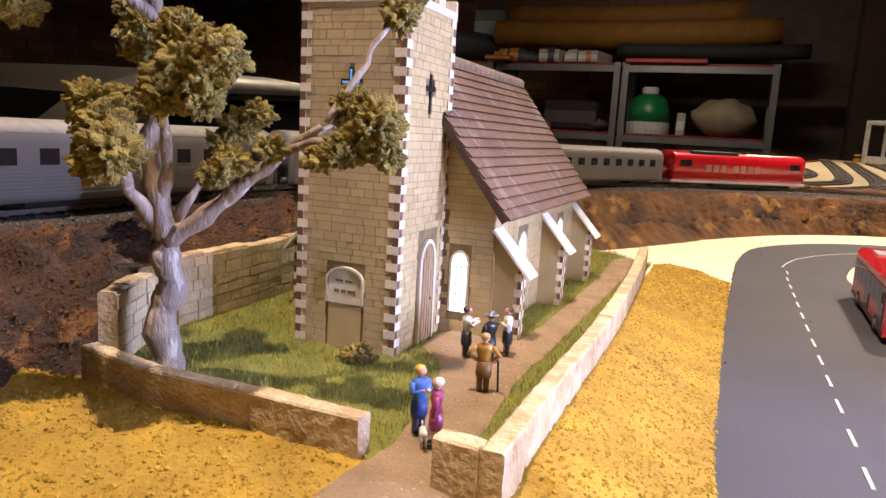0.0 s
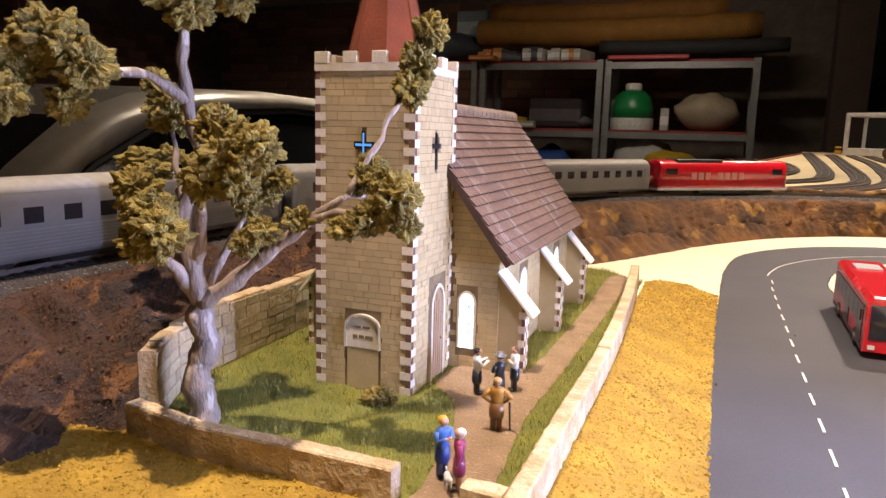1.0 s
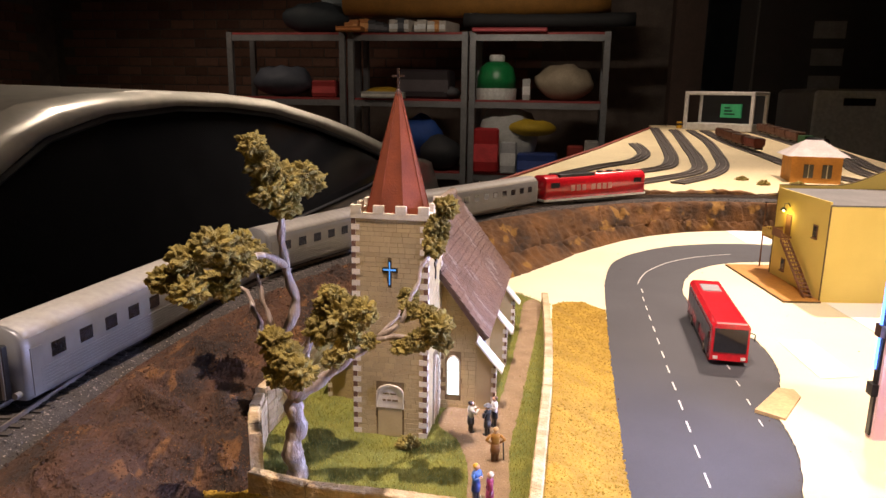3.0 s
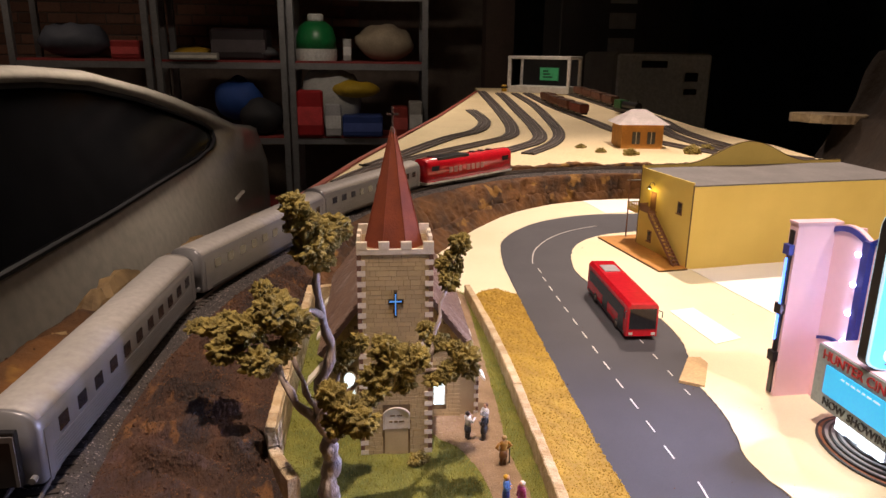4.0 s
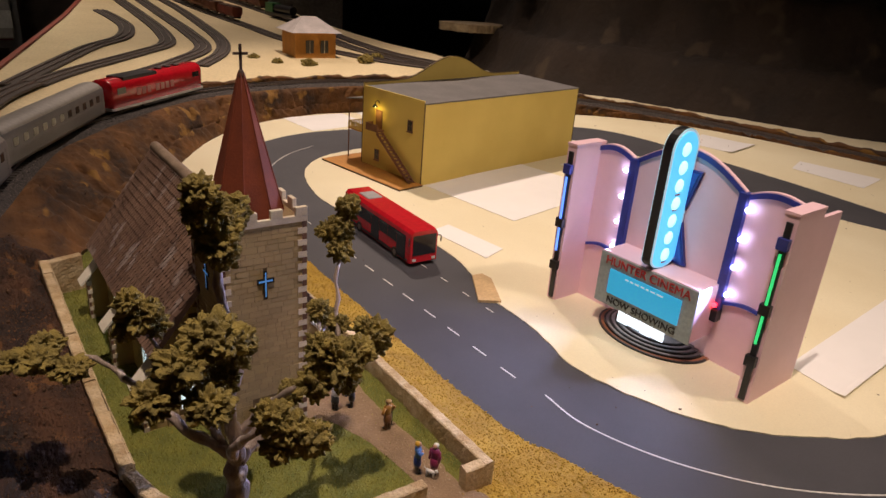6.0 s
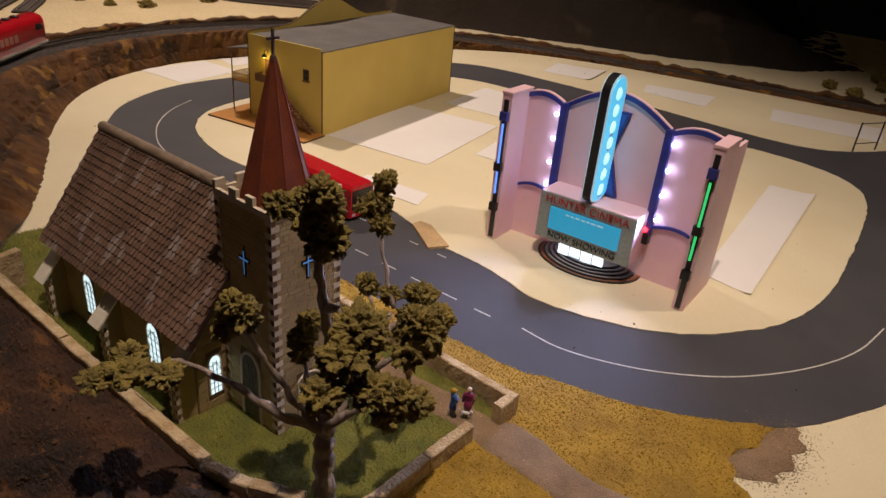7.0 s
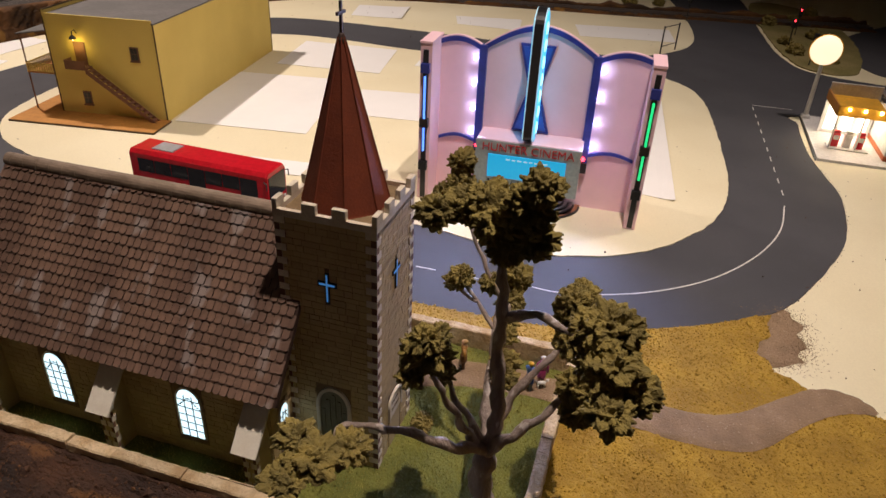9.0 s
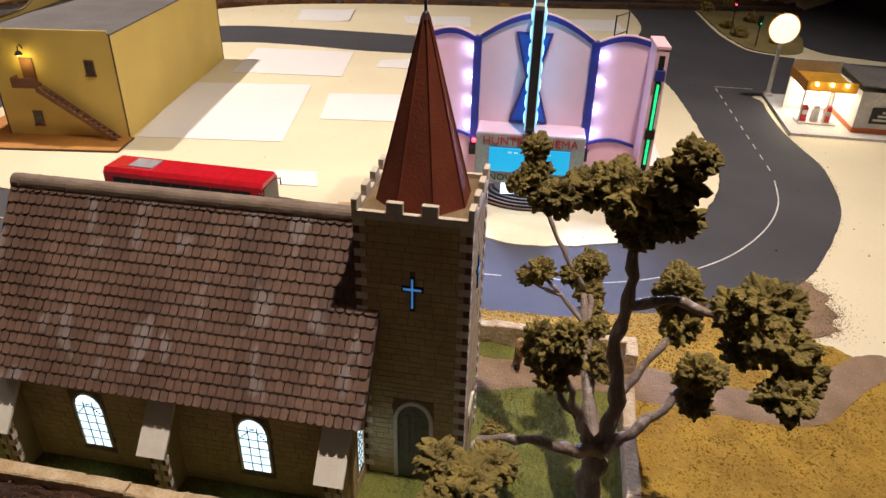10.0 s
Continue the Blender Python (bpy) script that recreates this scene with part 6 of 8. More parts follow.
    slat.matrix_local = Matrix.Translation((0.003, D + 0.0336, 0))
    for k in range(1, 110):
        share("slat", slat.data, bal, Matrix.Translation((0.003 + 0.003 * k, D + 0.0336, 0)) if k < 99 else Matrix.Translation((0.0004, D + 0.003 * (k - 98), 0)) @ Matrix.Rotation(math.pi / 2, 4, "Z"))
    for k in range(7):
        bm = BM()
        x = 0.0015 + (L - 0.003) * k / 6
        tube(bm, [(x, D + 0.0335, 0), (x, D + 0.0335, 0.0865)], 0.0009, 6)
        part("post", bm, M["stairbrown"], bal)
    return sh


build_shop()


# ---- bus ----
def build_bus():
    L, W, H = 0.1420, 0.0305, 0.0375
    bus = thing("bus", "red single-deck model bus with dark windows and grey roof hatch", "bus", at=(0.2185, 0.272, BOARD + 0.0009), turn=-1.5)
    bm = BM()
    prof = [(-W / 2, 0.0035), (-W / 2, H - 0.0035), (-W / 2 + 0.0028, H), (W / 2 - 0.0028, H), (W / 2, H - 0.0035), (W / 2, 0.0035)]
    ends = [(-L / 2, 0.965, 0.001), (-L / 2 + 0.0022, 1, 0), (L / 2 - 0.0016, 1, 0), (L / 2, 0.98, 0.0008)]
    rows = [[bm.verts.new((x * k, y, z - (dz if z > 0.02 else -dz))) for x, z in prof] for y, k, dz in ends]
    for r0, r1 in zip(rows, rows[1:]):
        for i in range(6):
            bm.faces.new((r0[i], r0[(i + 1) % 6], r1[(i + 1) % 6], r1[i]))
    bm.faces.new(rows[0])
    bm.faces.new(rows[-1][::-1])
    part("body", bm, M["red"], bus, "glossy red body")
    n = 7
    for s in (-1, 1):
        for k in range(n):
            y0 = -L / 2 + 0.010 + (L - 0.018) * k / n
            y1 = y0 + (L - 0.018) / n - 0.0007
            bm = BM()
            low = 0.0052 if (s < 0 and k in (0, 3)) else 0.0175
            x = s * (W / 2 + 0.0001)
            box(bm, min(x, x + s * 0.0003), max(x, x + s * 0.0003), y0, y1, low, H - 0.0075)
            part("window", bm, M["glass"], bus)
        bm = BM()
        x = s * (W / 2 + 0.0001)
        box(bm, min(x, x + s * 0.00018), max(x, x + s * 0.00018), -L / 2 + 0.006, L / 2 - 0.006, 0.0042, 0.0070)
        part("skirt", bm, M["black"], bus)
    bm = BM()
    box(bm, -W / 2 + 0.0022, W / 2 - 0.0022, -L / 2 - 0.0006, -L / 2 + 0.001, 0.0120, H - 0.0050)
    part("windscreen", bm, M["glass"], bus, "large dark windscreen")
    for s in (-1, 1):
        bm = BM()
        box(bm, s * 0.011 - 0.0018, s * 0.011 + 0.0018, -L / 2 - 0.0006, -L / 2 + 0.001, 0.0060, 0.0085)
        part("headlight", bm, M["white"], bus, "white headlight")
        bm = BM()
        tube(bm, [(s * W / 2, -L / 2 + 0.003, H - 0.008), (s * (W / 2 + 0.003), -L / 2 - 0.001, H - 0.008), (s * (W / 2 + 0.003), -L / 2 - 0.001, H - 0.014)], 0.0006, 6)
        part("mirror", bm, M["black"], bus)
    bm = BM()
    box(bm, -W / 2 + 0.003, W / 2 - 0.003, L / 2 - 0.001, L / 2 + 0.0005, 0.019, H - 0.007)
    part("rear_window", bm, M["glass"], bus)
    bm = BM()
    box(bm, -0.0085, 0.0085, L / 2 - 0.042, L / 2 - 0.020, H - 0.0002, H + 0.0010, bevel=0.0004)
    part("roof_hatch", bm, mat("hatch_grey", (0.36, 0.36, 0.38), None, 60, 0.5), bus, "grey ribbed roof unit")
    M["tyre"] = mat("tyre", (0.02, 0.02, 0.02), None, 90, 0.8)
    for s in (-1, 1):
        for y in (-L / 2 + 0.030, L / 2 - 0.036):
            bm = BM()
            tube(bm, [(s * (W / 2 - 0.005), y, 0.0056), (s * (W / 2 + 0.0004), y, 0.0056)], 0.0056, 16)
            wh = part("wheel", bm, M["tyre"], bus)
            bm = BM()
            tube(bm, [(s * (W / 2 + 0.0004), y, 0.0056), (s * (W / 2 + 0.0009), y, 0.0056)], 0.0030, 12)
            part("rim", bm, M["steel"], wh)
    return bus


build_bus()


# ---- sheets of paper and card on the board ----
def paper(pts, label, lift=0.0003, curl=0.0, material="paper", name="paper_sheet", category="paper"):
    """A thin sheet over four plan corners, a little uneven, with an optional lifted edge."""
    a, b, c, d = [Vector((*p, 0)) for p in pts]
    bm = BM()
    n = 10
    rows = []
    for lay in (0.0, 0.0003):
        g = []
        for i in range(n + 1):
            for j in range(n + 1):
                u, v = i / n, j / n
                p = a * (1 - u) * (1 - v) + b * u * (1 - v) + c * u * v + d * (1 - u) * v
                z = BOARD + 0.0016 + lift + lay + curl * max(0.0, u - 0.7) ** 2 * 11 + 0.0001 * (1 + noise.noise((p.x * 30, p.y * 30, 2)))
                g.append(bm.verts.new((p.x, p.y, z)))
        rows.append(g)
    for lay, g in enumerate(rows):
        for i in range(n):
            for j in range(n):
                k = i * (n + 1) + j
                bm.faces.new((g[k], g[k + 1], g[k + n + 2], g[k + n + 1]))
    rim = [i * (n + 1) for i in range(n + 1)] + [n * (n + 1) + j for j in range(1, n + 1)] + [i * (n + 1) + n for i in range(n - 1, -1, -1)] + [j for j in range(n - 1, 0, -1)]
    for p, q in zip(rim, rim[1:] + rim[:1]):
        bm.faces.new((rows[0][p], rows[0][q], rows[1][q], rows[1][p]))
    ob = part(name, bm, M[material], None, label)
    return tagged(ob, "", category, "loose sheets on the board" if category == "paper" else "")


paper([(0.362, 0.414), (0.384, 0.260), (0.589, 0.301), (0.56, 0.458)], "large white paper sheet lying beside the yellow shop")
paper([(0.620, 0.428), (0.637, 0.275), (0.770, 0.298), (0.757, 0.450)], "white paper sheet lying behind the large one")
paper([(0.275, 0.274), (0.284, 0.186), (0.316, 0.198), (0.305, 0.282)], "small white paper strip near the bus")
paper([(0.345, 0.851), (0.356, 0.743), (0.474, 0.765), (0.467, 0.857)], "white paper sheet lying beyond the road bend", lift=-0.0014)
paper([(0.50, 0.87), (0.49, 0.80), (0.585, 0.80), (0.59, 0.86)], "white paper sheet lying under the railway bank", lift=-0.0014)
paper([(0.978, 0.470), (0.993, 0.374), (1.10, 0.395), (1.075, 0.495)], "white paper sheet with a lifted edge beyond the far road", lift=-0.0014, curl=0.002)
paper([(1.071, 0.29), (1.006, 0.268), (1.006, 0.150), (1.100, 0.165)], "white paper sheet beyond the far road", lift=-0.0014)
paper([(1.019, 0.041), (1.05, -0.125), (1.15, -0.11), (1.11, 0.063)], "white paper sheet by the level crossing", lift=-0.0014)
paper([(0.680, -0.060), (0.690, -0.112), (0.365, -0.138), (0.372, -0.090)], "long white paper sheet curling up behind the cinema", curl=0.002)
paper([(0.463, 0.246), (0.478, 0.135), (0.580, 0.158), (0.559, 0.267)], "white paper sheet lying behind the cinema")
paper([(0.697, 0.243), (0.702, 0.150), (0.775, 0.160), (0.735, 0.246)], "smaller white paper sheet lying beyond the cinema")
bm = BM()
prism(bm, [(0.2440, 0.1570), (0.2165, 0.1125), (0.2340, 0.1015), (0.2560, 0.1430), (0.2550, 0.1560)], BOARD + 0.0009, BOARD + 0.0034)
tagged(part("card_offcut", bm, M["card"], None, "small brown card offcut lying at the road edge"), "", "card")

# ---- railway ----
def build_track():
    tk = structure(thing("track"), "model railway track with dark sleepers and worn rails", "track")
    for s in (-1, 1):
        bm = BM()
        rows = []
        for i in range(0, len(RAIL), 2):
            p = RAIL[i]
            d = (RAIL[min(i + 1, len(RAIL) - 1)] - RAIL[max(i - 1, 0)]).normalized()
            nrm = Vector((-d.y, d.x, 0)).normalized()
            c = p + nrm * s * 0.00825
            rows.append([bm.verts.new(c + nrm * a + Vector((0, 0, h))) for a, h in ((-0.0005, 0.0006), (-0.0005, 0.0032), (0.0005, 0.0032), (0.0005, 0.0006))])
        for r0, r1 in zip(rows, rows[1:]):
            for k in range(4):
                bm.faces.new((r0[k], r0[(k + 1) % 4], r1[(k + 1) % 4], r1[k]))
        part("rail", bm, M["steel"], tk, "dull brown steel rail")
    bm = BM()
    box(bm, -0.015, 0.015, -0.0016, 0.0016, -0.001, 0.0010)
    o = part("sleeper", bm, M["sleeper"], tk)
    me = o.data
    total = 0.004 * (len(RAIL) - 1)
    s, first, count = 0.20, True, 0
    while s < total - 0.01 and count < 290:
        p, d = along(RAIL, s)
        m = Matrix.Translation(p) @ Matrix.Rotation(math.atan2(d.y, d.x) - math.pi / 2, 4, "Z")
        if first:
            o.matrix_local = m
            first = False
        else:
            share("sleeper", me, tk, m)
        s += 0.0085
        count += 1


build_track()


def loft_body(bm, prof, L, ends=((0, 0.94), (0.02, 1.0)), mi=0):
    """A long body of one section along y, slightly drawn in at both ends."""
    stations = [(-L / 2 + d * L, k) for d, k in ends] + [(L / 2 - d * L, k) for d, k in reversed(ends)]
    rows = [[bm.verts.new((x * k, y, z)) for x, z in prof] for y, k in stations]
    n = len(prof)
    for r0, r1 in zip(rows, rows[1:]):
        for i in range(n):
            bm.faces.new((r0[i], r0[(i + 1) % n], r1[(i + 1) % n], r1[i])).material_index = mi
    bm.faces.new(rows[0])
    bm.faces.new(rows[-1][::-1])


def bogie(parent, y, n=2, pitch=0.028):
    bm = BM()
    box(bm, -0.0125, 0.0125, y - 0.020, y + 0.020, 0.0055, 0.0105, bevel=0.0006)
    bg = part("bogie", bm, M["black"], parent)
    for k in range(n):
        yy = y - pitch / 2 + pitch * k / (n - 1)
        for s in (-1, 1):
            bm = BM()
            tube(bm, [(s * 0.0070, yy, 0.0088), (s * 0.0092, yy, 0.0088)], 0.0052, 14)
            part("wheel", bm, M["steel"], bg)


M["roofgrey"] = mat("coach_roof", (0.42, 0.40, 0.37), (0.36, 0.345, 0.32), 30, 0.5)


def build_coach():
    L, W, H = 0.268, 0.0335, 0.0480
    co = thing("passenger_coach", "silver-grey ribbed passenger coach with dark windows", "railway coach", "train")
    w = W / 2
    prof = [(-w * 0.94, 0.0085), (-w, 0.0110), (-w, 0.0370), (-w * 0.93, 0.0415), (-w * 0.70, 0.0455), (-w * 0.35, 0.0475), (0, H), (w * 0.35, 0.0475), (w * 0.70, 0.0455), (w * 0.93, 0.0415), (w, 0.0370), (w, 0.0110), (w * 0.94, 0.0085)]
    bm = BM()
    loft_body(bm, prof, L, ((0, 0.90), (0.006, 0.98), (0.02, 1.0)))
    part("body", bm, M["silver"], co, "silver-grey body", True)
    bm = BM()
    rp = [(x * 1.004, z + 0.0003) for x, z in prof[3:10]]
    rp = rp + [(x * 0.98, z - 0.0004) for x, z in rp[::-1]]
    loft_body(bm, rp, L - 0.006, ((0, 0.97), (0.02, 1.0)))
    part("roof", bm, M["roofgrey"], co, "matt grey rounded roof", True)
    for s in (-1, 1):
        for k in range(11):
            y = -L / 2 + 0.024 + (L - 0.048) * k / 10
            bm = BM()
            x = s * (w + 0.00005)
            box(bm, min(x, x + s * 0.0003), max(x, x + s * 0.0003), y - 0.0052, y + 0.0052, 0.0265, 0.0345)
            part("window", bm, M["glass"], co)
        bm = BM()
        for k in range(7):
            z = 0.0120 + 0.0018 * k
            x = s * w
            box(bm, min(x, x + s * 0.0004), max(x, x + s * 0.0004), -L / 2 + 0.010, L / 2 - 0.010, z, z + 0.0008)
        part("ribs", bm, M["silver"], co)
        for y in (-L / 2 + 0.008, L / 2 - 0.008):
            bm = BM()
            x = s * w * 0.99
            box(bm, min(x, x + s * 0.0005), max(x, x + s * 0.0005), y - 0.004, y + 0.004, 0.0100, 0.0360)
            part("door", bm, M["silver"], co)
    for e in (-1, 1):
        bm = BM()
        y = e * L / 2
        box(bm, -0.0070, 0.0070, min(y, y + e * 0.004), max(y, y + e * 0.004), 0.0090, 0.0390, bevel=0.0005)
        ga = part("gangway", bm, M["black"], co, "dark end gangway")
        bm = BM()
        y2 = e * (L / 2 + 0.004)
        for x0, x1, z0, z1 in ((-0.0065, -0.0048, 0.010, 0.037), (0.0048, 0.0065, 0.010, 0.037), (-0.0048, 0.0048, 0.034, 0.037)):
            box(bm, x0, x1, min(y2, y2 + e * 0.0006), max(y2, y2 + e * 0.0006), z0, z1)
        part("gangway_frame", bm, M["silver"], ga)
        for x in (-0.0115, 0.0115):
            bm = BM()
            tube(bm, [(x, y, 0.0120), (x, y + e * 0.0035, 0.0120)], 0.0018, 10)
            part("buffer", bm, M["silver"], co)
    bm = BM()
    box(bm, -0.012, 0.012, -0.055, 0.055, 0.0048, 0.0090, bevel=0.0008)
    part("underframe", bm, M["black"], co)
    for y in (-L / 2 + 0.040, L / 2 - 0.040):
        bogie(co, y)
    return co


def build_loco():
    L, W, H = 0.222, 0.0335, 0.0490
    lo = thing("diesel_locomotive", "red model diesel locomotive with pale side lettering", "locomotive", "train")
    w = W / 2
    prof = [(-w, 0.0105), (-w, 0.0390), (-w * 0.86, 0.0440), (-w * 0.5, 0.0475), (0, 0.0485), (w * 0.5, 0.0475), (w * 0.86, 0.0440), (w, 0.0390), (w, 0.0105)]
    bm = BM()
    loft_body(bm, prof, L - 0.004, ((0, 0.92), (0.012, 0.99), (0.03, 1.0)))
    part("body", bm, M["red"], lo, "red body", True)
    bm = BM()
    loft_body(bm, [(-w * 1.02, 0.0080), (-w * 1.02, 0.0112), (w * 1.02, 0.0112), (w * 1.02, 0.0080)], L, ((0, 0.96), (0.02, 1.0)))
    part("frame", bm, M["white"], lo, "pale solebar stripe")
    bm = BM()
    box(bm, -w * 0.80, w * 0.80, -L * 0.36, -L * 0.02, 0.0440, 0.0492, bevel=0.0006)
    part("roof_housing", bm, M["black"], lo, "black roof housing")
    for k in range(3):
        bm = BM()
        lathe(bm, [(0.0055, 0.0470), (0.0055, 0.0500), (0.0045, 0.0505)], 14, (0, L * (0.08 + 0.10 * k), 0))
        part("roof_fan", bm, M["black"], lo)
    for s in (-1, 1):
        x = s * (w + 0.0001)
        for y0, y1, z0, z1 in ((L / 2 - 0.030, L / 2 - 0.012, 0.0290, 0.0370), (-L / 2 + 0.012, -L / 2 + 0.030, 0.0290, 0.0370)):
            bm = BM()
            box(bm, min(x, x + s * 0.0003), max(x, x + s * 0.0003), y0, y1, z0, z1)
            part("cab_window", bm, M["glass"], lo)
        bm = BM()
        y = -L * 0.26
        for wd in (0.0085, 0.0085, 0.0075, 0, 0.0085, 0.0085, 0.0085, 0.0085):
            if wd:
                box(bm, min(x, x + s * 0.0003), max(x, x + s * 0.0003), y, y + wd, 0.0225, 0.0320)
                y += wd + 0.0035
            else:
                y += 0.009
        part("lettering", bm, mat("faded_pink", (0.60, 0.25, 0.24), None, 60, 0.5), lo, "pale letter-sized bars")
    bm = BM()
    box(bm, -w * 0.72, w * 0.72, L / 2 - 0.0025, L / 2 - 0.0005, 0.0300, 0.0400)
    part("windscreen", bm, M["glass"], lo)
    bm = BM()
    box(bm, -0.013, 0.013, -0.040, 0.040, 0.0030, 0.0080, bevel=0.0008)
    part("fuel_tank", bm, M["black"], lo)
    for y in (-L / 2 + 0.042, L / 2 - 0.042):
        bogie(lo, y, 3, 0.034)
    return lo


def set_on_track(ob, s, half):
    a, _ = along(RAIL, s - half)
    b, _ = along(RAIL, s + half)
    d = (b - a).normalized()
    return Matrix.Translation((a + b) / 2 + Vector((0, 0, 0.0032 - 0.0036))) @ Matrix.Rotation(math.atan2(d.y, d.x) - math.pi / 2, 4, "Z")


s_tail = min(range(len(RAIL)), key=lambda i: (RAIL[i] - Vector((-0.2095, -0.085, TRACK_Z))).length) * 0.004
coach = build_coach()
for k in range(3):
    m = set_on_track(coach, s_tail + 0.136 + 0.284 * k, 0.095)
    if k == 0:
        coach.matrix_world = m
    else:
        copy_thing(coach, m)
loco = build_loco()
loco.matrix_world = set_on_track(loco, s_tail + 3 * 0.284 + 0.112, 0.07)


# ---- dark rocks and broken plaster lip west of the track ----
def west_ridge():
    M["blackrock"] = mat("dark_rock", (0.045, 0.036, 0.032), (0.022, 0.018, 0.017), 60, 0.7, 0.002, fine=300)
    M["goldlip"] = mat("golden_plaster", (0.38, 0.26, 0.12), (0.15, 0.10, 0.05), 40, 0.85, 0.001, fine=260)
    rock, lip = [], []
    n = 96
    for k in range(n):
        t = k / (n - 1)
        p = next(q for q in RAIL if q.y >= 0.10 + 0.42 * t)
        i = RAIL.index(p)
        d = (RAIL[i + 1] - RAIL[i]).normalized()
        left = Vector((-d.y, d.x, 0))
        env = min(1, 8 * t, 8 * (1 - t)) * (0.7 + 0.5 * noise.noise((t * 9, 3, 1)))
        row = []
        for j in range(13):
            u = j / 12
            c = p + left * (0.030 + 0.034 * u)
            h = 0.023 * env * math.sin(math.pi * u) ** 0.6 * (1 + 0.7 * noise.noise((c.x * 130, c.y * 130, 2)) + 0.4 * noise.noise((c.x * 330, c.y * 330, 6)))
            row.append((c.x + 0.003 * noise.noise((c.x * 200, c.y * 200, 3)), c.y + 0.003 * noise.noise((c.x * 200, c.y * 200, 8)), TRACK_Z - 0.006 + h))
        rock.append(row)
        e = 0.6 + 0.6 * noise.noise((t * 7 + 5, 1, 2)) + 0.3 * noise.noise((t * 31, 4, 2))
        lr = []
        for j, (o, z) in enumerate(((0.056, -0.012), (0.058, 0.016 * e), (0.063, 0.027 * e), (0.071, 0.025 * e), (0.079, 0.008 * e), (0.082, -0.03))):
            c = p + left * (o + 0.004 * noise.noise((t * 40, j, 3)))
            lr.append((c.x, c.y, TRACK_Z + z * min(1, 6 * t + 0.2, 6 * (1 - t) + 0.2) + 0.0015 * noise.noise((t * 90, j, 1))))
        lip.append(lr)
    for name, rows, mt, lab, cat in (("rock_ridge", rock, "blackrock", "jagged dark rock ridge beside the track", "rock"), ("plaster_lip", lip, "goldlip", "broken golden plaster edge of the layout", "plaster edge")):
        w = len(rows[0])
        verts = [v for r in rows for v in r]
        faces = [(a * w + b, a * w + b + 1, (a + 1) * w + b + 1, (a + 1) * w + b) for a in range(len(rows) - 1) for b in range(w - 1)]
        structure(mesh_part(name, verts, faces, M[mt]), lab, cat)


west_ridge()

# ---- gas station ----
M["ballglow"] = mat("globe_sign", (1.0, 0.8, 0.5), None, 50, 0.4, emit=(1.0, 0.82, 0.52), power=2.4)
M["bulbwarm"] = mat("canopy_bulb", (1.0, 0.8, 0.4), None, 50, 0.4, emit=(1.0, 0.70, 0.25), power=40.0)
M["amber"] = mat("amber_fascia", (0.80, 0.42, 0.03), None, 50, 0.5)
M["shoplight"] = mat("shop_light", (0.9, 0.9, 0.85), None, 50, 0.5, emit=(1.0, 0.92, 0.75), power=7.0)
M["concrete"] = mat("pale_concrete", (0.66, 0.64, 0.62), (0.58, 0.56, 0.54), 40, 0.75)
M["orangered"] = mat("orange_red", (0.62, 0.14, 0.02), None, 50, 0.5)


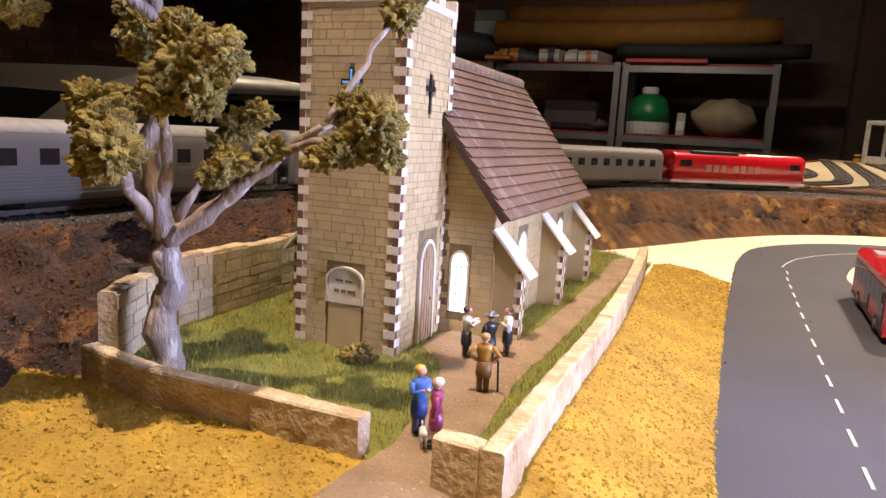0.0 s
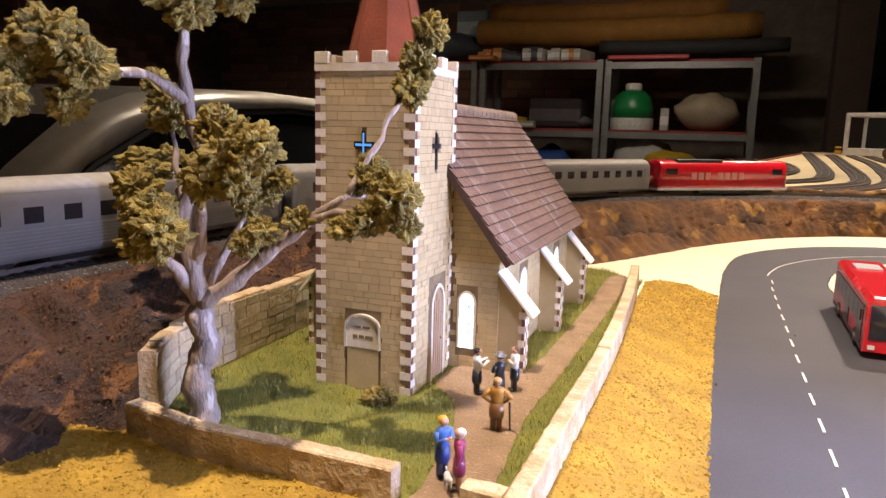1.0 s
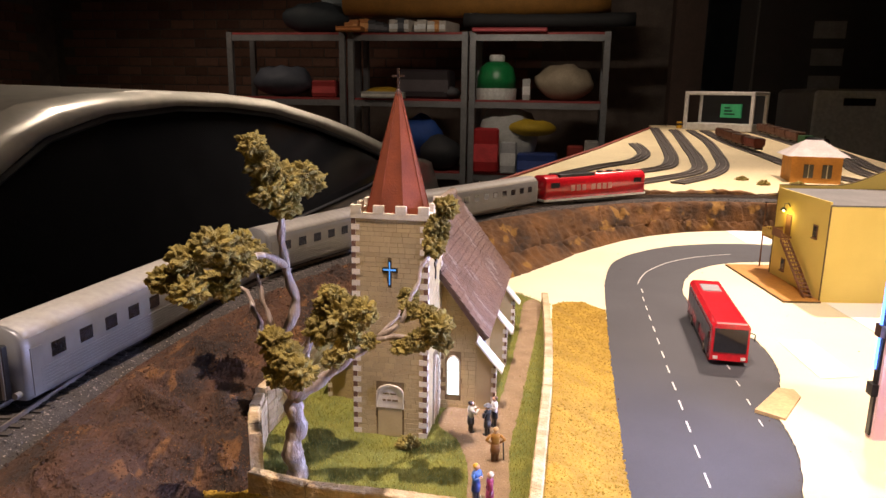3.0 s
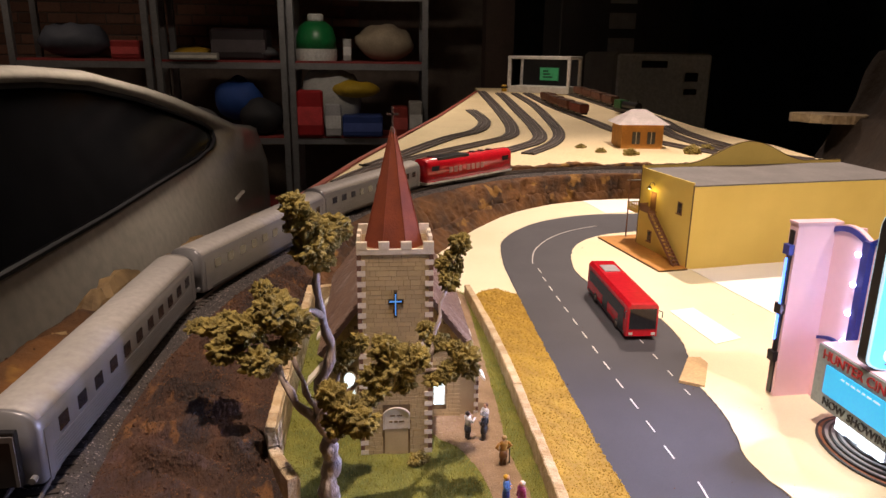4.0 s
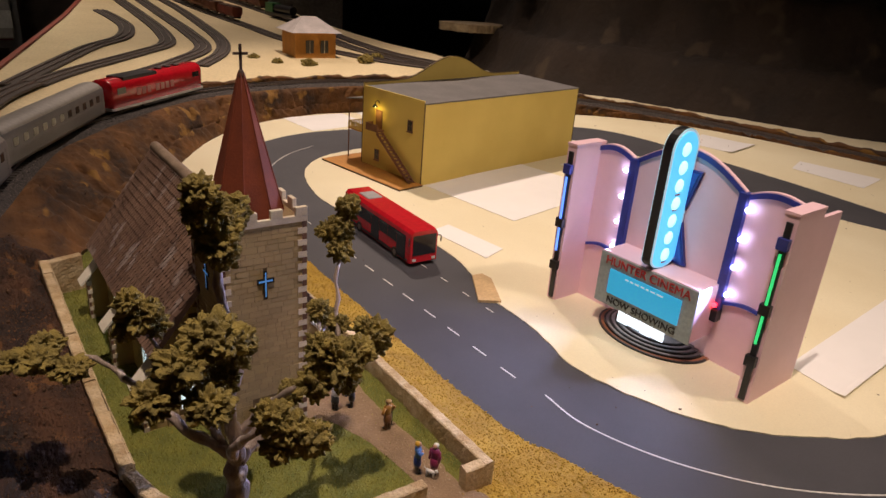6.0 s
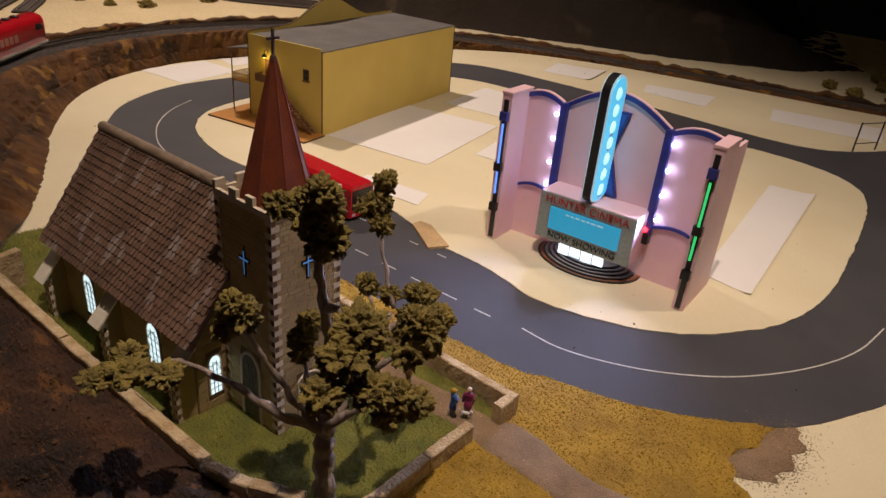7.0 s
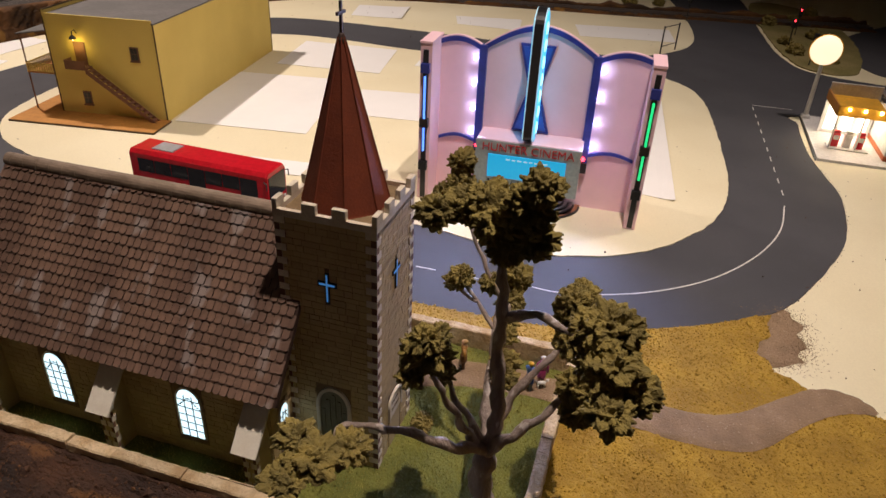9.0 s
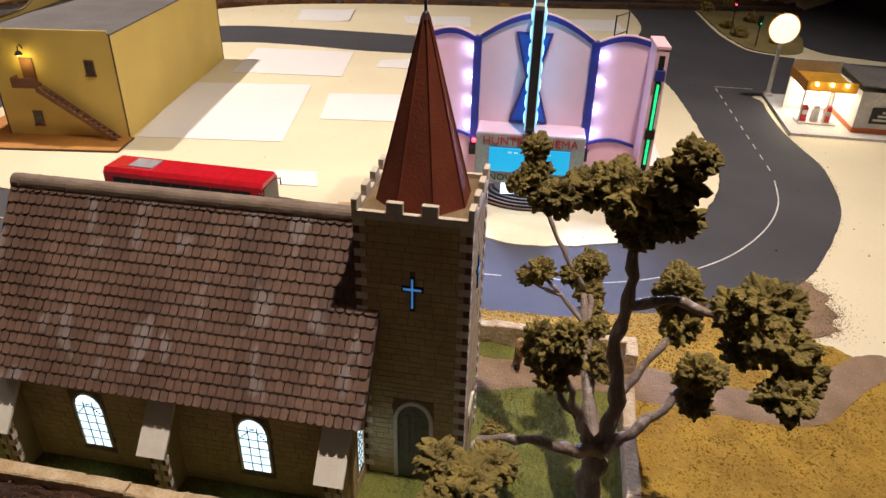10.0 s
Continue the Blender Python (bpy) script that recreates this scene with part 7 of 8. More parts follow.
def build_gas():
    gs = thing("gas_station", "white model gas station with lit amber canopy and small shop", "gas station", at=(0, 0, BOARD))
    bm = BM()
    prism(bm, [(0.542, -0.287), (0.700, -0.289), (0.705, -0.50), (0.545, -0.50)], -0.001, 0.0030)
    part("forecourt", bm, M["concrete"], gs, "pale raised forecourt slab")
    bm = BM()
    prism(bm, [(0.5412, -0.2862), (0.7006, -0.2882), (0.7008, -0.2872), (0.5410, -0.2850)], -0.001, 0.0016)
    part("kerb", bm, M["black"], gs)
    x0, x1, y0, y1 = 0.573, 0.640, -0.353, -0.300
    bm = BM()
    box(bm, x0, x1, y0, y1, 0.0465, 0.0500)
    can = part("canopy", bm, M["amber"], gs, "amber canopy with warm bulbs")
    bm = BM()
    box(bm, x0 - 0.0015, x0, y0 - 0.001, y1 + 0.001, 0.0445, 0.0560)
    part("fascia", bm, M["amber"], can)
    bm = BM()
    box(bm, x0 - 0.0015, x1, y1, y1 + 0.0015, 0.0445, 0.0560)
    part("fascia", bm, M["orange"], can)
    for k in range(3):
        y = y0 + 0.011 + 0.016 * k
        for dx, z in ((-0.0026, 0.0530), (0.004, 0.0452)):
            bm = BM()
            ball(bm, (x0 + dx, y, z), 0.0019, 8, 6)
            part("bulb", bm, M["bulbwarm"], can, "glowing warm bulb")
    for y in (y1 - 0.004, (y0 + y1) / 2 - 0.005):
        bm = BM()
        tube(bm, [(x0 + 0.010, y, 0.003), (x0 + 0.010, y, 0.0466)], 0.0011, 8)
        part("column", bm, M["white"], gs)
    for k, mt in enumerate((M["red"], M["white"], M["red"])):
        bm = BM()
        y = y1 - 0.010 - 0.013 * k
        box(bm, 0.587, 0.593, y - 0.004, y + 0.004, 0.003, 0.0195, bevel=0.0006)
        box(bm, 0.5875, 0.5925, y - 0.0034, y + 0.0034, 0.0195, 0.0235, bevel=0.0005)
        pm = part("fuel_pump", bm, mt, gs, "small upright fuel pump")
        bm = BM()
        box(bm, 0.5862, 0.587, y - 0.0028, y + 0.0028, 0.0125, 0.0175)
        part("dial", bm, M["white"], pm)
    bm = BM()
    box(bm, 0.579, 0.600, y1 - 0.045, y1 - 0.003, 0.003, 0.0042)
    part("pump_island", bm, M["concrete"], gs)
    # shop
    bm = BM()
    box(bm, 0.563, 0.655, -0.4790, -0.3570, 0.003, 0.0500)
    shp = part("shop_wall", bm, M["white"], gs, "white shop walls")
    bm = BM()
    box(bm, 0.5620, 0.6560, -0.4800, -0.3564, 0.003, 0.0085)
    part("base_stripe", bm, M["orangered"], shp, "orange-red base stripe")
    bm = BM()
    vs = [bm.verts.new(p) for p in ((0.5605, -0.4815, 0.0500), (0.6575, -0.4815, 0.0500), (0.6575, -0.3556, 0.0560), (0.5605, -0.3556, 0.0560))]
    vt = [bm.verts.new(v.co + Vector((0, 0, 0.0018))) for v in vs]
    bm.faces.new(vs[::-1])
    bm.faces.new(vt)
    for i in range(4):
        bm.faces.new((vs[i], vs[(i + 1) % 4], vt[(i + 1) % 4], vt[i]))
    part("shop_roof", bm, M["greyroof"], shp, "grey sheet roof")
    bm = BM()
    box(bm, 0.640, 0.6425, -0.3555, -0.300, 0.003, 0.064)
    bk = part("screen_wall", bm, M["white"], gs, "white wall behind the pumps")
    for y in (-0.345, -0.328, -0.311):
        bm = BM()
        box(bm, 0.6388, 0.640, y - 0.006, y + 0.006, 0.008, 0.040)
        part("lit_window", bm, M["shoplight"], bk, "bright lit shop window")
    for y in (-0.385, -0.43):
        bm = BM()
        box(bm, 0.5610, 0.563, y - 0.013, y + 0.013, 0.0150, 0.0330)
        part("sign_board", bm, M["black"], shp, "dark framed sign board")
        bm = BM()
        for k in range(3):
            box(bm, 0.5605, 0.561, y - 0.010, y + 0.010 - 0.004 * k, 0.018 + 0.0045 * k, 0.0205 + 0.0045 * k)
        part("sign_bars", bm, M["white"], shp)
    return gs


build_gas()


def build_globe():
    gl = thing("globe_sign", "round glowing cream sign on a white pole at the forecourt", "sign", at=(0.690, -0.2925, BOARD + 0.003))
    bm = BM()
    box(bm, -0.005, 0.005, -0.005, 0.005, 0, 0.004, bevel=0.0006)
    part("base", bm, M["white"], gl)
    bm = BM()
    tube(bm, [(0, 0, 0.004), (0, 0, 0.072)], [0.0030, 0.0022], 10)
    part("pole", bm, M["white"], gl, "tapered white pole")
    bm = BM()
    ball(bm, (0, 0, 0.0860), 0.0182, 24, 16, 0, 0.45, 1.0, 1.0)
    part("globe", bm, M["ballglow"], gl, "glowing cream globe with amber edge", True)
    bm = BM()
    r = [(0.0186 * math.cos(2 * math.pi * k / 28), 0.0860 + 0.0186 * math.sin(2 * math.pi * k / 28)) for k in range(29)]
    tube(bm, [(0, a, b) for a, b in r], 0.0009, 6, cap=False)
    part("rim", bm, M["amber"], gl)


build_globe()


def crossing_signal(at, turn, green=False):
    cs = thing("traffic_signal", "black model traffic signal with a lit lens", "traffic signal", "signals at the crossing", at, turn)
    bm = BM()
    tube(bm, [(0, 0, 0), (0, 0, 0.040)], 0.0010, 8)
    part("post", bm, M["black"], cs)
    bm = BM()
    box(bm, -0.0032, 0.0032, -0.002, 0.002, 0.036, 0.052, bevel=0.0005)
    hd = part("head", bm, M["black"], cs)
    for k in range(3):
        bm = BM()
        ball(bm, (0, -0.0022, 0.0395 + 0.0045 * k), 0.0015, 8, 5)
        lit = (k == 0) if green else (k == 2)
        part("lens", bm, M["neongreen"] if lit and green else M["ledred"] if lit else M["black"], hd)
    bm = BM()
    box(bm, -0.0036, 0.0036, 0.002, 0.0026, 0.0355, 0.0525)
    part("backboard", bm, M["black"], hd)


for x, y, g in ((1.255, -0.141, False), (1.10, -0.315, False), (1.22, -0.34, False), (0.985, -0.335, True)):
    crossing_signal((x, y, BOARD), -90 + 15 * g, g)


def gantry():
    g = thing("bus_shelter_frame", "thin dark open frame standing by the road corner", "frame", at=(0, 0, BOARD))
    for a in ((0.955, -0.101), (0.997, -0.124)):
        bm = BM()
        tube(bm, [(*a, 0), (*a, 0.045)], 0.0012, 8)
        part("post", bm, M["black"], g)
    for z in (0.012, 0.043):
        bm = BM()
        tube(bm, [(0.955, -0.101, z), (0.997, -0.124, z)], 0.0008, 6)
        part("rail", bm, M["black"], g)


gantry()

# scrub beyond the crossing
M["scrubground"] = mat("scrub_ground", (0.22, 0.19, 0.06), (0.30, 0.24, 0.10), 25, 0.95, 0.001, fine=300)
slab("scrub_patch", closed([(0.955, -0.335), (1.03, -0.305), (1.24, -0.284), (1.50, -0.275), (1.56, -0.33), (1.45, -0.42), (1.2, -0.44), (1.02, -0.42), (0.95, -0.39)]), BOARD - 0.002, BOARD + 0.0022, M["scrubground"], "dull green scrub ground beside the road", "ground", 0.003)
for k, (x, y, r) in enumerate(((1.06, -0.322, 0.014), (1.13, -0.312, 0.012), (1.30, -0.298, 0.014), (1.42, -0.39, 0.016), (1.02, -0.375, 0.010), (1.20, -0.37, 0.014), (1.35, -0.35, 0.012), (1.36, -0.02, 0.016), (1.42, 0.04, 0.014), (1.5, -0.05, 0.016), (1.40, -0.08, 0.012), (1.60, -0.02, 0.016))):
    bush("bush", (x, y, BOARD), r, 80 + k, "dark green scrub bush beyond the crossing")

# ---- mountain ----
FOOT = [(1.16, 1.42), (1.10, 1.0), (1.20, 0.84), (1.331, 0.536), (1.40, 0.358), (1.533, 0.135), (1.72, 0.025), (1.80, 0.06), (2.38, 0.24)]
M["mountain"] = mat("mountain_earth", (0.030, 0.0185, 0.011), (0.018, 0.012, 0.008), 7, 0.9, 0.004, fine=90, speck=((0.05, 0.034, 0.02), 10, 0.62), bscale=60)


MOUNTAIN = []


def build_mountain():
    def dist(x, y):
        best = 9.0
        for (ax, ay), (bx, by) in zip(FOOT, FOOT[1:]):
            t = max(0, min(1, ((x - ax) * (bx - ax) + (y - ay) * (by - ay)) / ((bx - ax) ** 2 + (by - ay) ** 2)))
            best = min(best, math.hypot(x - ax - t * (bx - ax), y - ay - t * (by - ay)))
        return best

    poly = FOOT + [(2.38, 1.55), (1.25, 1.46)]
    step = 0.016
    vs, bm = {}, BM()

    def vert(i, j):
        if (i, j) not in vs:
            x, y = 0.96 + i * step, 0.0 + j * step
            d = dist(x, y) if inside(poly, x, y) else 0.0
            h = (0.112 * smooth(0, 0.075, d + 0.012 * fbm(x * 9, y * 9, 2)) + 0.165 * smooth(0.10, 0.19, d + 0.03 * fbm(x * 11, y * 11, 3)) * (0.98 + 0.14 * fbm(x * 6, y * 6, 6))) if d > 0 else -0.01
            h *= 1 - smooth(1.42, 1.80, x) * smooth(0.55, 0.25, y) if d > 0 else 1
            h += 0.012 * fbm(x * 26, y * 26, 8) * min(1, d * 8)
            vs[i, j] = bm.verts.new((x + 0.008 * noise.noise((x * 40, y * 40, 1)), y + 0.008 * noise.noise((x * 40, y * 40, 5)), BOARD + h))
        return vs[i, j]

    for i in range(91):
        for j in range(102):
            x, y = 0.96 + (i + 0.5) * step, (j + 0.5) * step
            if any(inside(poly, x + ox, y + oy) for ox in (-step / 2, step / 2) for oy in (-step / 2, step / 2)):
                bm.faces.new([vert(i, j), vert(i + 1, j), vert(i + 1, j + 1), vert(i, j + 1)])
    ob = part("mountain", bm, M["mountain"], None, "", True)
    MOUNTAIN.append(ob)
    structure(ob, "dark brown scenic mountain behind the town", "mountain")


build_mountain()
M["treegreen"] = mat("mountain_foliage", (0.30, 0.32, 0.07), (0.18, 0.20, 0.045), 40, 0.9, 0.001, fine=300, island=0.4)


def mountain_bush(at, r, seed):
    ob = bush("bush", at, r, seed, "olive-green foam tree clump on the mountain")
    ob.data.materials[0] = M["treegreen"]


def mountain_top(x, y):
    return min(MOUNTAIN[0].data.vertices, key=lambda v: (v.co.x - x) ** 2 + (v.co.y - y) ** 2).co.z


for k in range(16):
    t = k / 15
    x, y = 1.32 + 0.34 * t + 0.02 * math.sin(k * 2.1), 1.27 - 0.66 * t + 0.03 * math.sin(k * 4.7)
    mountain_bush((x, y, mountain_top(x, y) - 0.004), 0.034 + 0.008 * math.sin(k * 3.3), 120 + k)

slab("plaster_ledge", closed([(1.085, 1.44), (1.12, 1.36), (1.17, 1.33), (1.25, 1.34), (1.26, 1.40), (1.19, 1.46)], 0.01), 0.080, 0.102, M["plaster"], "broken cream plaster ledge at the mountain's end", "ledge", 0.006)


# ---- staging yard ----
def yz(y):
    return 0.020 + 0.0253 * (y - 1.2)


YARD = [(-0.165, 0.76), (-0.135, 0.875), (-0.072, 1.126), (0.0, 1.371), (0.18, 1.983), (0.451, 3.031), (0.46, 3.25), (1.0, 3.25), (1.0, 2.5), (0.963, 2.073), (0.953, 1.719), (0.963, 1.509), (0.999, 1.348), (0.99, 0.97), (0.75, 0.90), (0.6, 0.94), (0.45, 0.96), (0.33, 0.95), (0.22, 0.92), (0.12, 0.87), (0.02, 0.78), (-0.07, 0.66), (-0.11, 0.60)]
M["yardboard"] = mat("yard_board", (0.74, 0.62, 0.38), (0.66, 0.54, 0.31), 6, 0.8, 0.0003, fine=200)
bm = BM()
lo = [bm.verts.new((x, y, -0.06)) for x, y in YARD]
hi = [bm.verts.new((x, y, min(yz(y), 0.034) if y < 1.0 else yz(y))) for x, y in YARD]
bm.faces.new(lo[::-1])
bm.faces.new(hi)
for i in range(len(YARD)):
    j = (i + 1) % len(YARD)
    bm.faces.new((lo[i], lo[j], hi[j], hi[i]))
structure(part("yard_board", bm, M["yardboard"]), "cream painted staging yard board", "board")
bm = BM()
for (ax, ay), (bx, by) in zip(YARD[:5], YARD[1:6]):
    d = Vector((bx - ax, by - ay, 0)).normalized()
    nrm = Vector((-d.y, d.x, 0))
    vs = [bm.verts.new(Vector((x, y, yz(y) + h)) + nrm * o) for x, y in ((ax, ay), (bx, by)) for o in (0.001, 0.012) for h in (-0.03, 0.004)]
    for f in ((0, 1, 3, 2), (4, 6, 7, 5), (0, 4, 5, 1), (2, 3, 7, 6), (0, 2, 6, 4), (1, 5, 7, 3)):
        bm.faces.new([vs[i] for i in f])
M["redboard"] = mat("red_edge_board", (0.30, 0.05, 0.03), (0.22, 0.06, 0.04), 20, 0.6)
structure(part("edge_board", bm, M["redboard"]), "dull red edge board along the yard", "trim")
M["roadbed"] = mat("dark_roadbed", (0.085, 0.07, 0.06), (0.06, 0.05, 0.045), 30, 0.9, 0.0006, fine=300)


def yard_track(pts, width=0.040):
    line = spline([(x, y, yz(y)) for x, y in pts], 0.02)
    tk = structure(thing("yard_track"), "dark roadbed with dull rails on the yard board", "track")
    for nm, offs, h0, h1, mt in (("roadbed", (-width / 2, width / 2), 0.0, 0.004, M["roadbed"]), ("rail", (-0.0088, -0.0077), 0.004, 0.0068, M["steel"]), ("rail", (0.0077, 0.0088), 0.004, 0.0068, M["steel"])):
        bm = BM()
        rows = []
        for i, p in enumerate(line):
            d = (line[min(i + 1, len(line) - 1)] - line[max(i - 1, 0)]).normalized()
            nrm = Vector((-d.y, d.x, 0)).normalized()
            z = 0.005 if p.y < 1.05 else 0
            rows.append([bm.verts.new(p + nrm * o + Vector((0, 0, h + z))) for o, h in ((offs[0], h0), (offs[0], h1), (offs[1], h1), (offs[1], h0))])
        for r0, r1 in zip(rows, rows[1:]):
            for k in range(4):
                bm.faces.new((r0[k], r0[(k + 1) % 4], r1[(k + 1) % 4], r1[k]))
        bm.faces.new(rows[0][::-1])
        bm.faces.new(rows[-1])
        part(nm, bm, mt, tk)


yard_track([(0.458, 3.0), (0.416, 2.337), (0.385, 1.9), (0.36, 1.66), (0.32, 1.49), (0.218, 1.356), (0.059, 1.164), (-0.055, 0.982), (-0.110, 0.85)])
yard_track([(0.30, 2.15), (0.305, 1.95), (0.295, 1.78), (0.245, 1.60), (0.146, 1.450), (0.012, 1.182), (-0.06, 1.03)])
yard_track([(0.53, 2.9), (0.517, 2.679), (0.466, 2.065), (0.435, 1.70), (0.392, 1.435), (0.285, 1.268), (0.16, 1.12)])
yard_track([(0.60, 2.9), (0.574, 2.344), (0.52, 1.85), (0.475, 1.55), (0.41, 1.36), (0.31, 1.2)], 0.034)
yard_track([(0.66, 2.9), (0.64, 2.3), (0.655, 1.835), (0.66, 1.6), (0.70, 1.40), (0.78, 1.22), (0.93, 1.05)])
yard_track([(0.86, 2.9), (0.865, 2.3), (0.845, 1.8), (0.80, 1.55), (0.80, 1.38), (0.84, 1.2), (0.95, 1.06)])
yard_track([(0.93, 2.9), (0.93, 2.2), (0.90, 1.85), (0.86, 1.6), (0.86, 1.35), (0.91, 1.18), (0.97, 1.10)], 0.036)


def hopper(at, turn, colour, seed):
    key = "hop%d" % seed
    M[key] = mat("wagon_paint", colour, tuple(v * 0.7 for v in colour), 40, 0.7)
    hp = thing("hopper_wagon", "weathered brown hopper wagon standing in the yard", "wagon", "wagons in the yard", at, turn)
    bm = BM()
    L, w = 0.125, 0.0165
    rows = [[bm.verts.new((x * k, y, z)) for x, z in ((-w, 0.038), (-w, 0.020), (-w * 0.6, 0.010), (w * 0.6, 0.010), (w, 0.020), (w, 0.038))] for y, k in ((-L / 2, 1), (L / 2, 1))]
    for i in range(6):
        bm.faces.new((rows[0][i], rows[0][(i + 1) % 6], rows[1][(i + 1) % 6], rows[1][i]))
    bm.faces.new(rows[0])
    bm.faces.new(rows[1][::-1])
    part("hopper", bm, M[key], hp)
    for s in (-1, 1):
        for k in range(7):
            bm = BM()
            y = -L / 2 + 0.008 + (L - 0.016) * k / 6
            box(bm, min(s * w, s * (w + 0.001)), max(s * w, s * (w + 0.001)), y - 0.0009, y + 0.0009, 0.020, 0.038)
            part("rib", bm, M[key], hp)
    bm = BM()
    box(bm, -w * 0.9, w * 0.9, -L / 2 + 0.003, L / 2 - 0.003, 0.036, 0.041, bevel=0.002)
    part("load", bm, M["earth"], hp)
    for y in (-L / 2 + 0.022, L / 2 - 0.022):
        bogie(hp, y, 2, 0.02)


for k in range(4):
    y = 2.40 - 0.138 * k
    hopper((0.640 + 0.003 * (k - 1) ** 2, y, yz(y) + 0.006), 2, (0.22, 0.085, 0.05) if k < 3 else (0.25, 0.055, 0.04), k)
for k in range(4):
    y = 2.72 - 0.138 * k
    hopper((0.866, y, yz(y) + 0.006), 0, (0.20, 0.085, 0.055), 5 + k)


def steam_loco():
    st = thing("dark_locomotive", "dark green and black model locomotive in the yard", "locomotive", at=(0.84, 2.02, yz(2.02) + 0.006), turn=8)
    bm = BM()
    box(bm, -0.0155, 0.0155, -0.085, 0.085, 0.008, 0.016, bevel=0.001)
    part("frame", bm, M["black"], st)
    bm = BM()
    tube(bm, [(0, -0.075, 0.029), (0, 0.03, 0.029)], 0.0135, 16)
    lathe(bm, [(0.003, 0.040), (0.003, 0.050)], 10, (0, -0.065, 0))
    part("boiler", bm, M["black"], st)
    bm = BM()
    box(bm, -0.016, 0.016, 0.03, 0.08, 0.016, 0.045, bevel=0.001)
    part("cab", bm, mat("loco_green", (0.03, 0.16, 0.05), None, 50, 0.4), st, "dark green cab")
    bogie(st, -0.04, 3, 0.034)
    bogie(st, 0.05, 2, 0.02)


steam_loco()


def signal_lamp(at):
    ob = thing("yellow_buffer", "small yellow buffer stop at the end of the yard line", "buffer stop", at=at)
    bm = BM()
    box(bm, -0.012, 0.012, -0.006, 0.006, 0.004, 0.035, bevel=0.003)
    part("block", bm, mat("buffer_yellow", (0.75, 0.42, 0.02), None, 40, 0.5), ob)
    bm = BM()
    box(bm, -0.016, 0.016, -0.008, -0.005, 0.020, 0.028)
    part("beam", bm, M["black"], ob)


signal_lamp((0.565, 2.98, yz(2.98)))


def build_shed():
    sd = thing("station_hut", "small orange-yellow hut with pale hipped roof and dark windows", "hut", at=(0.622, 1.335, 0.012), turn=-3)
    w, d, h = 0.052, 0.045, 0.072
    bm = BM()
    box(bm, -w, w, -d, d, 0, h)
    part("wall", bm, M["orange"], sd)
    bm = BM()
    base = [bm.verts.new(p) for p in ((-w - 0.012, -d - 0.012, h - 0.002), (w + 0.012, -d - 0.012, h - 0.002), (w + 0.012, d + 0.012, h - 0.002), (-w - 0.012, d + 0.012, h - 0.002))]
    t0, t1 = bm.verts.new((-0.018, 0, h + 0.032)), bm.verts.new((0.018, 0, h + 0.032))
    bm.faces.new(base[::-1])
    for f in ((base[0], base[1], t1, t0), (base[1], base[2], t1), (base[2], base[3], t0, t1), (base[3], base[0], t0)):
        bm.faces.new(f)
    part("roof", bm, mat("pale_roof", (0.55, 0.50, 0.48), None, 40, 0.6), sd, "pale grey hipped roof")
    for x in (-0.016, 0.022):
        bm = BM()
        box(bm, x - 0.010, x + 0.010, -d - 0.0015, -d, 0.022, 0.052)
        wn = part("window", bm, M["winglass"], sd)
        bm = BM()
        box(bm, x - 0.0007, x + 0.0007, -d - 0.0022, -d - 0.0015, 0.022, 0.052)
        part("mullion", bm, M["trim"], wn)


build_shed()
for k, (x, y) in enumerate(((0.50, 1.24), (0.56, 1.20), (0.72, 1.22), (0.47, 1.31), (0.78, 1.27))):
    bush("bush", (x, y, 0.016), 0.012 + 0.003 * (k % 3), 140 + k, "low straw-green scrub clump in the yard")


# ---- clear display box at the end of the yard ----
def build_case():
    cs = thing("display_box", "white-framed clear box with a small green screen inside", "display box", at=(0.760, 2.985, yz(2.985)), turn=-35)
    w, d, h, t = 0.150, 0.075, 0.170, 0.015
    bm = BM()
    for x in (-w, w):
        for y in (-d, d):
            box(bm, x - t / 2, x + t / 2, y - t / 2, y + t / 2, 0, h, bevel=0.002)
    for y in (-d, d):
        box(bm, -w, w, y - t / 2, y + t / 2, h - t, h, bevel=0.002)
    for x in (-w, w):
        box(bm, x - t / 2, x + t / 2, -d, d, h - t, h, bevel=0.002)
    part("frame", bm, M["white"], cs, "white rounded frame")
    bm = BM()
    box(bm, -w, w, -d, d, 0, 0.030, bevel=0.002)
    part("base", bm, M["white"], cs)
    bm = BM()
    box(bm, -w + 0.006, w - 0.006, d - 0.004, d - 0.002, 0.03, h - t)
    part("back", bm, M["black"], cs)
    M["screengreen"] = mat("green_screen", (0.05, 0.4, 0.15), None, 60, 0.4, emit=(0.10, 0.55, 0.22), power=0.12)
    bm = BM()
    box(bm, -0.046, 0.046, d - 0.02, d - 0.006, 0.055, 0.115)
    sc = part("screen", bm, M["screengreen"], cs, "small green glowing screen")
    bm = BM()
    for k in range(3):
        box(bm, -0.030, 0.02 - 0.012 * k, d - 0.0206, d - 0.02, 0.068 + 0.014 * k, 0.074 + 0.014 * k)
    part("screen_bars", bm, M["black"], sc)


build_case()

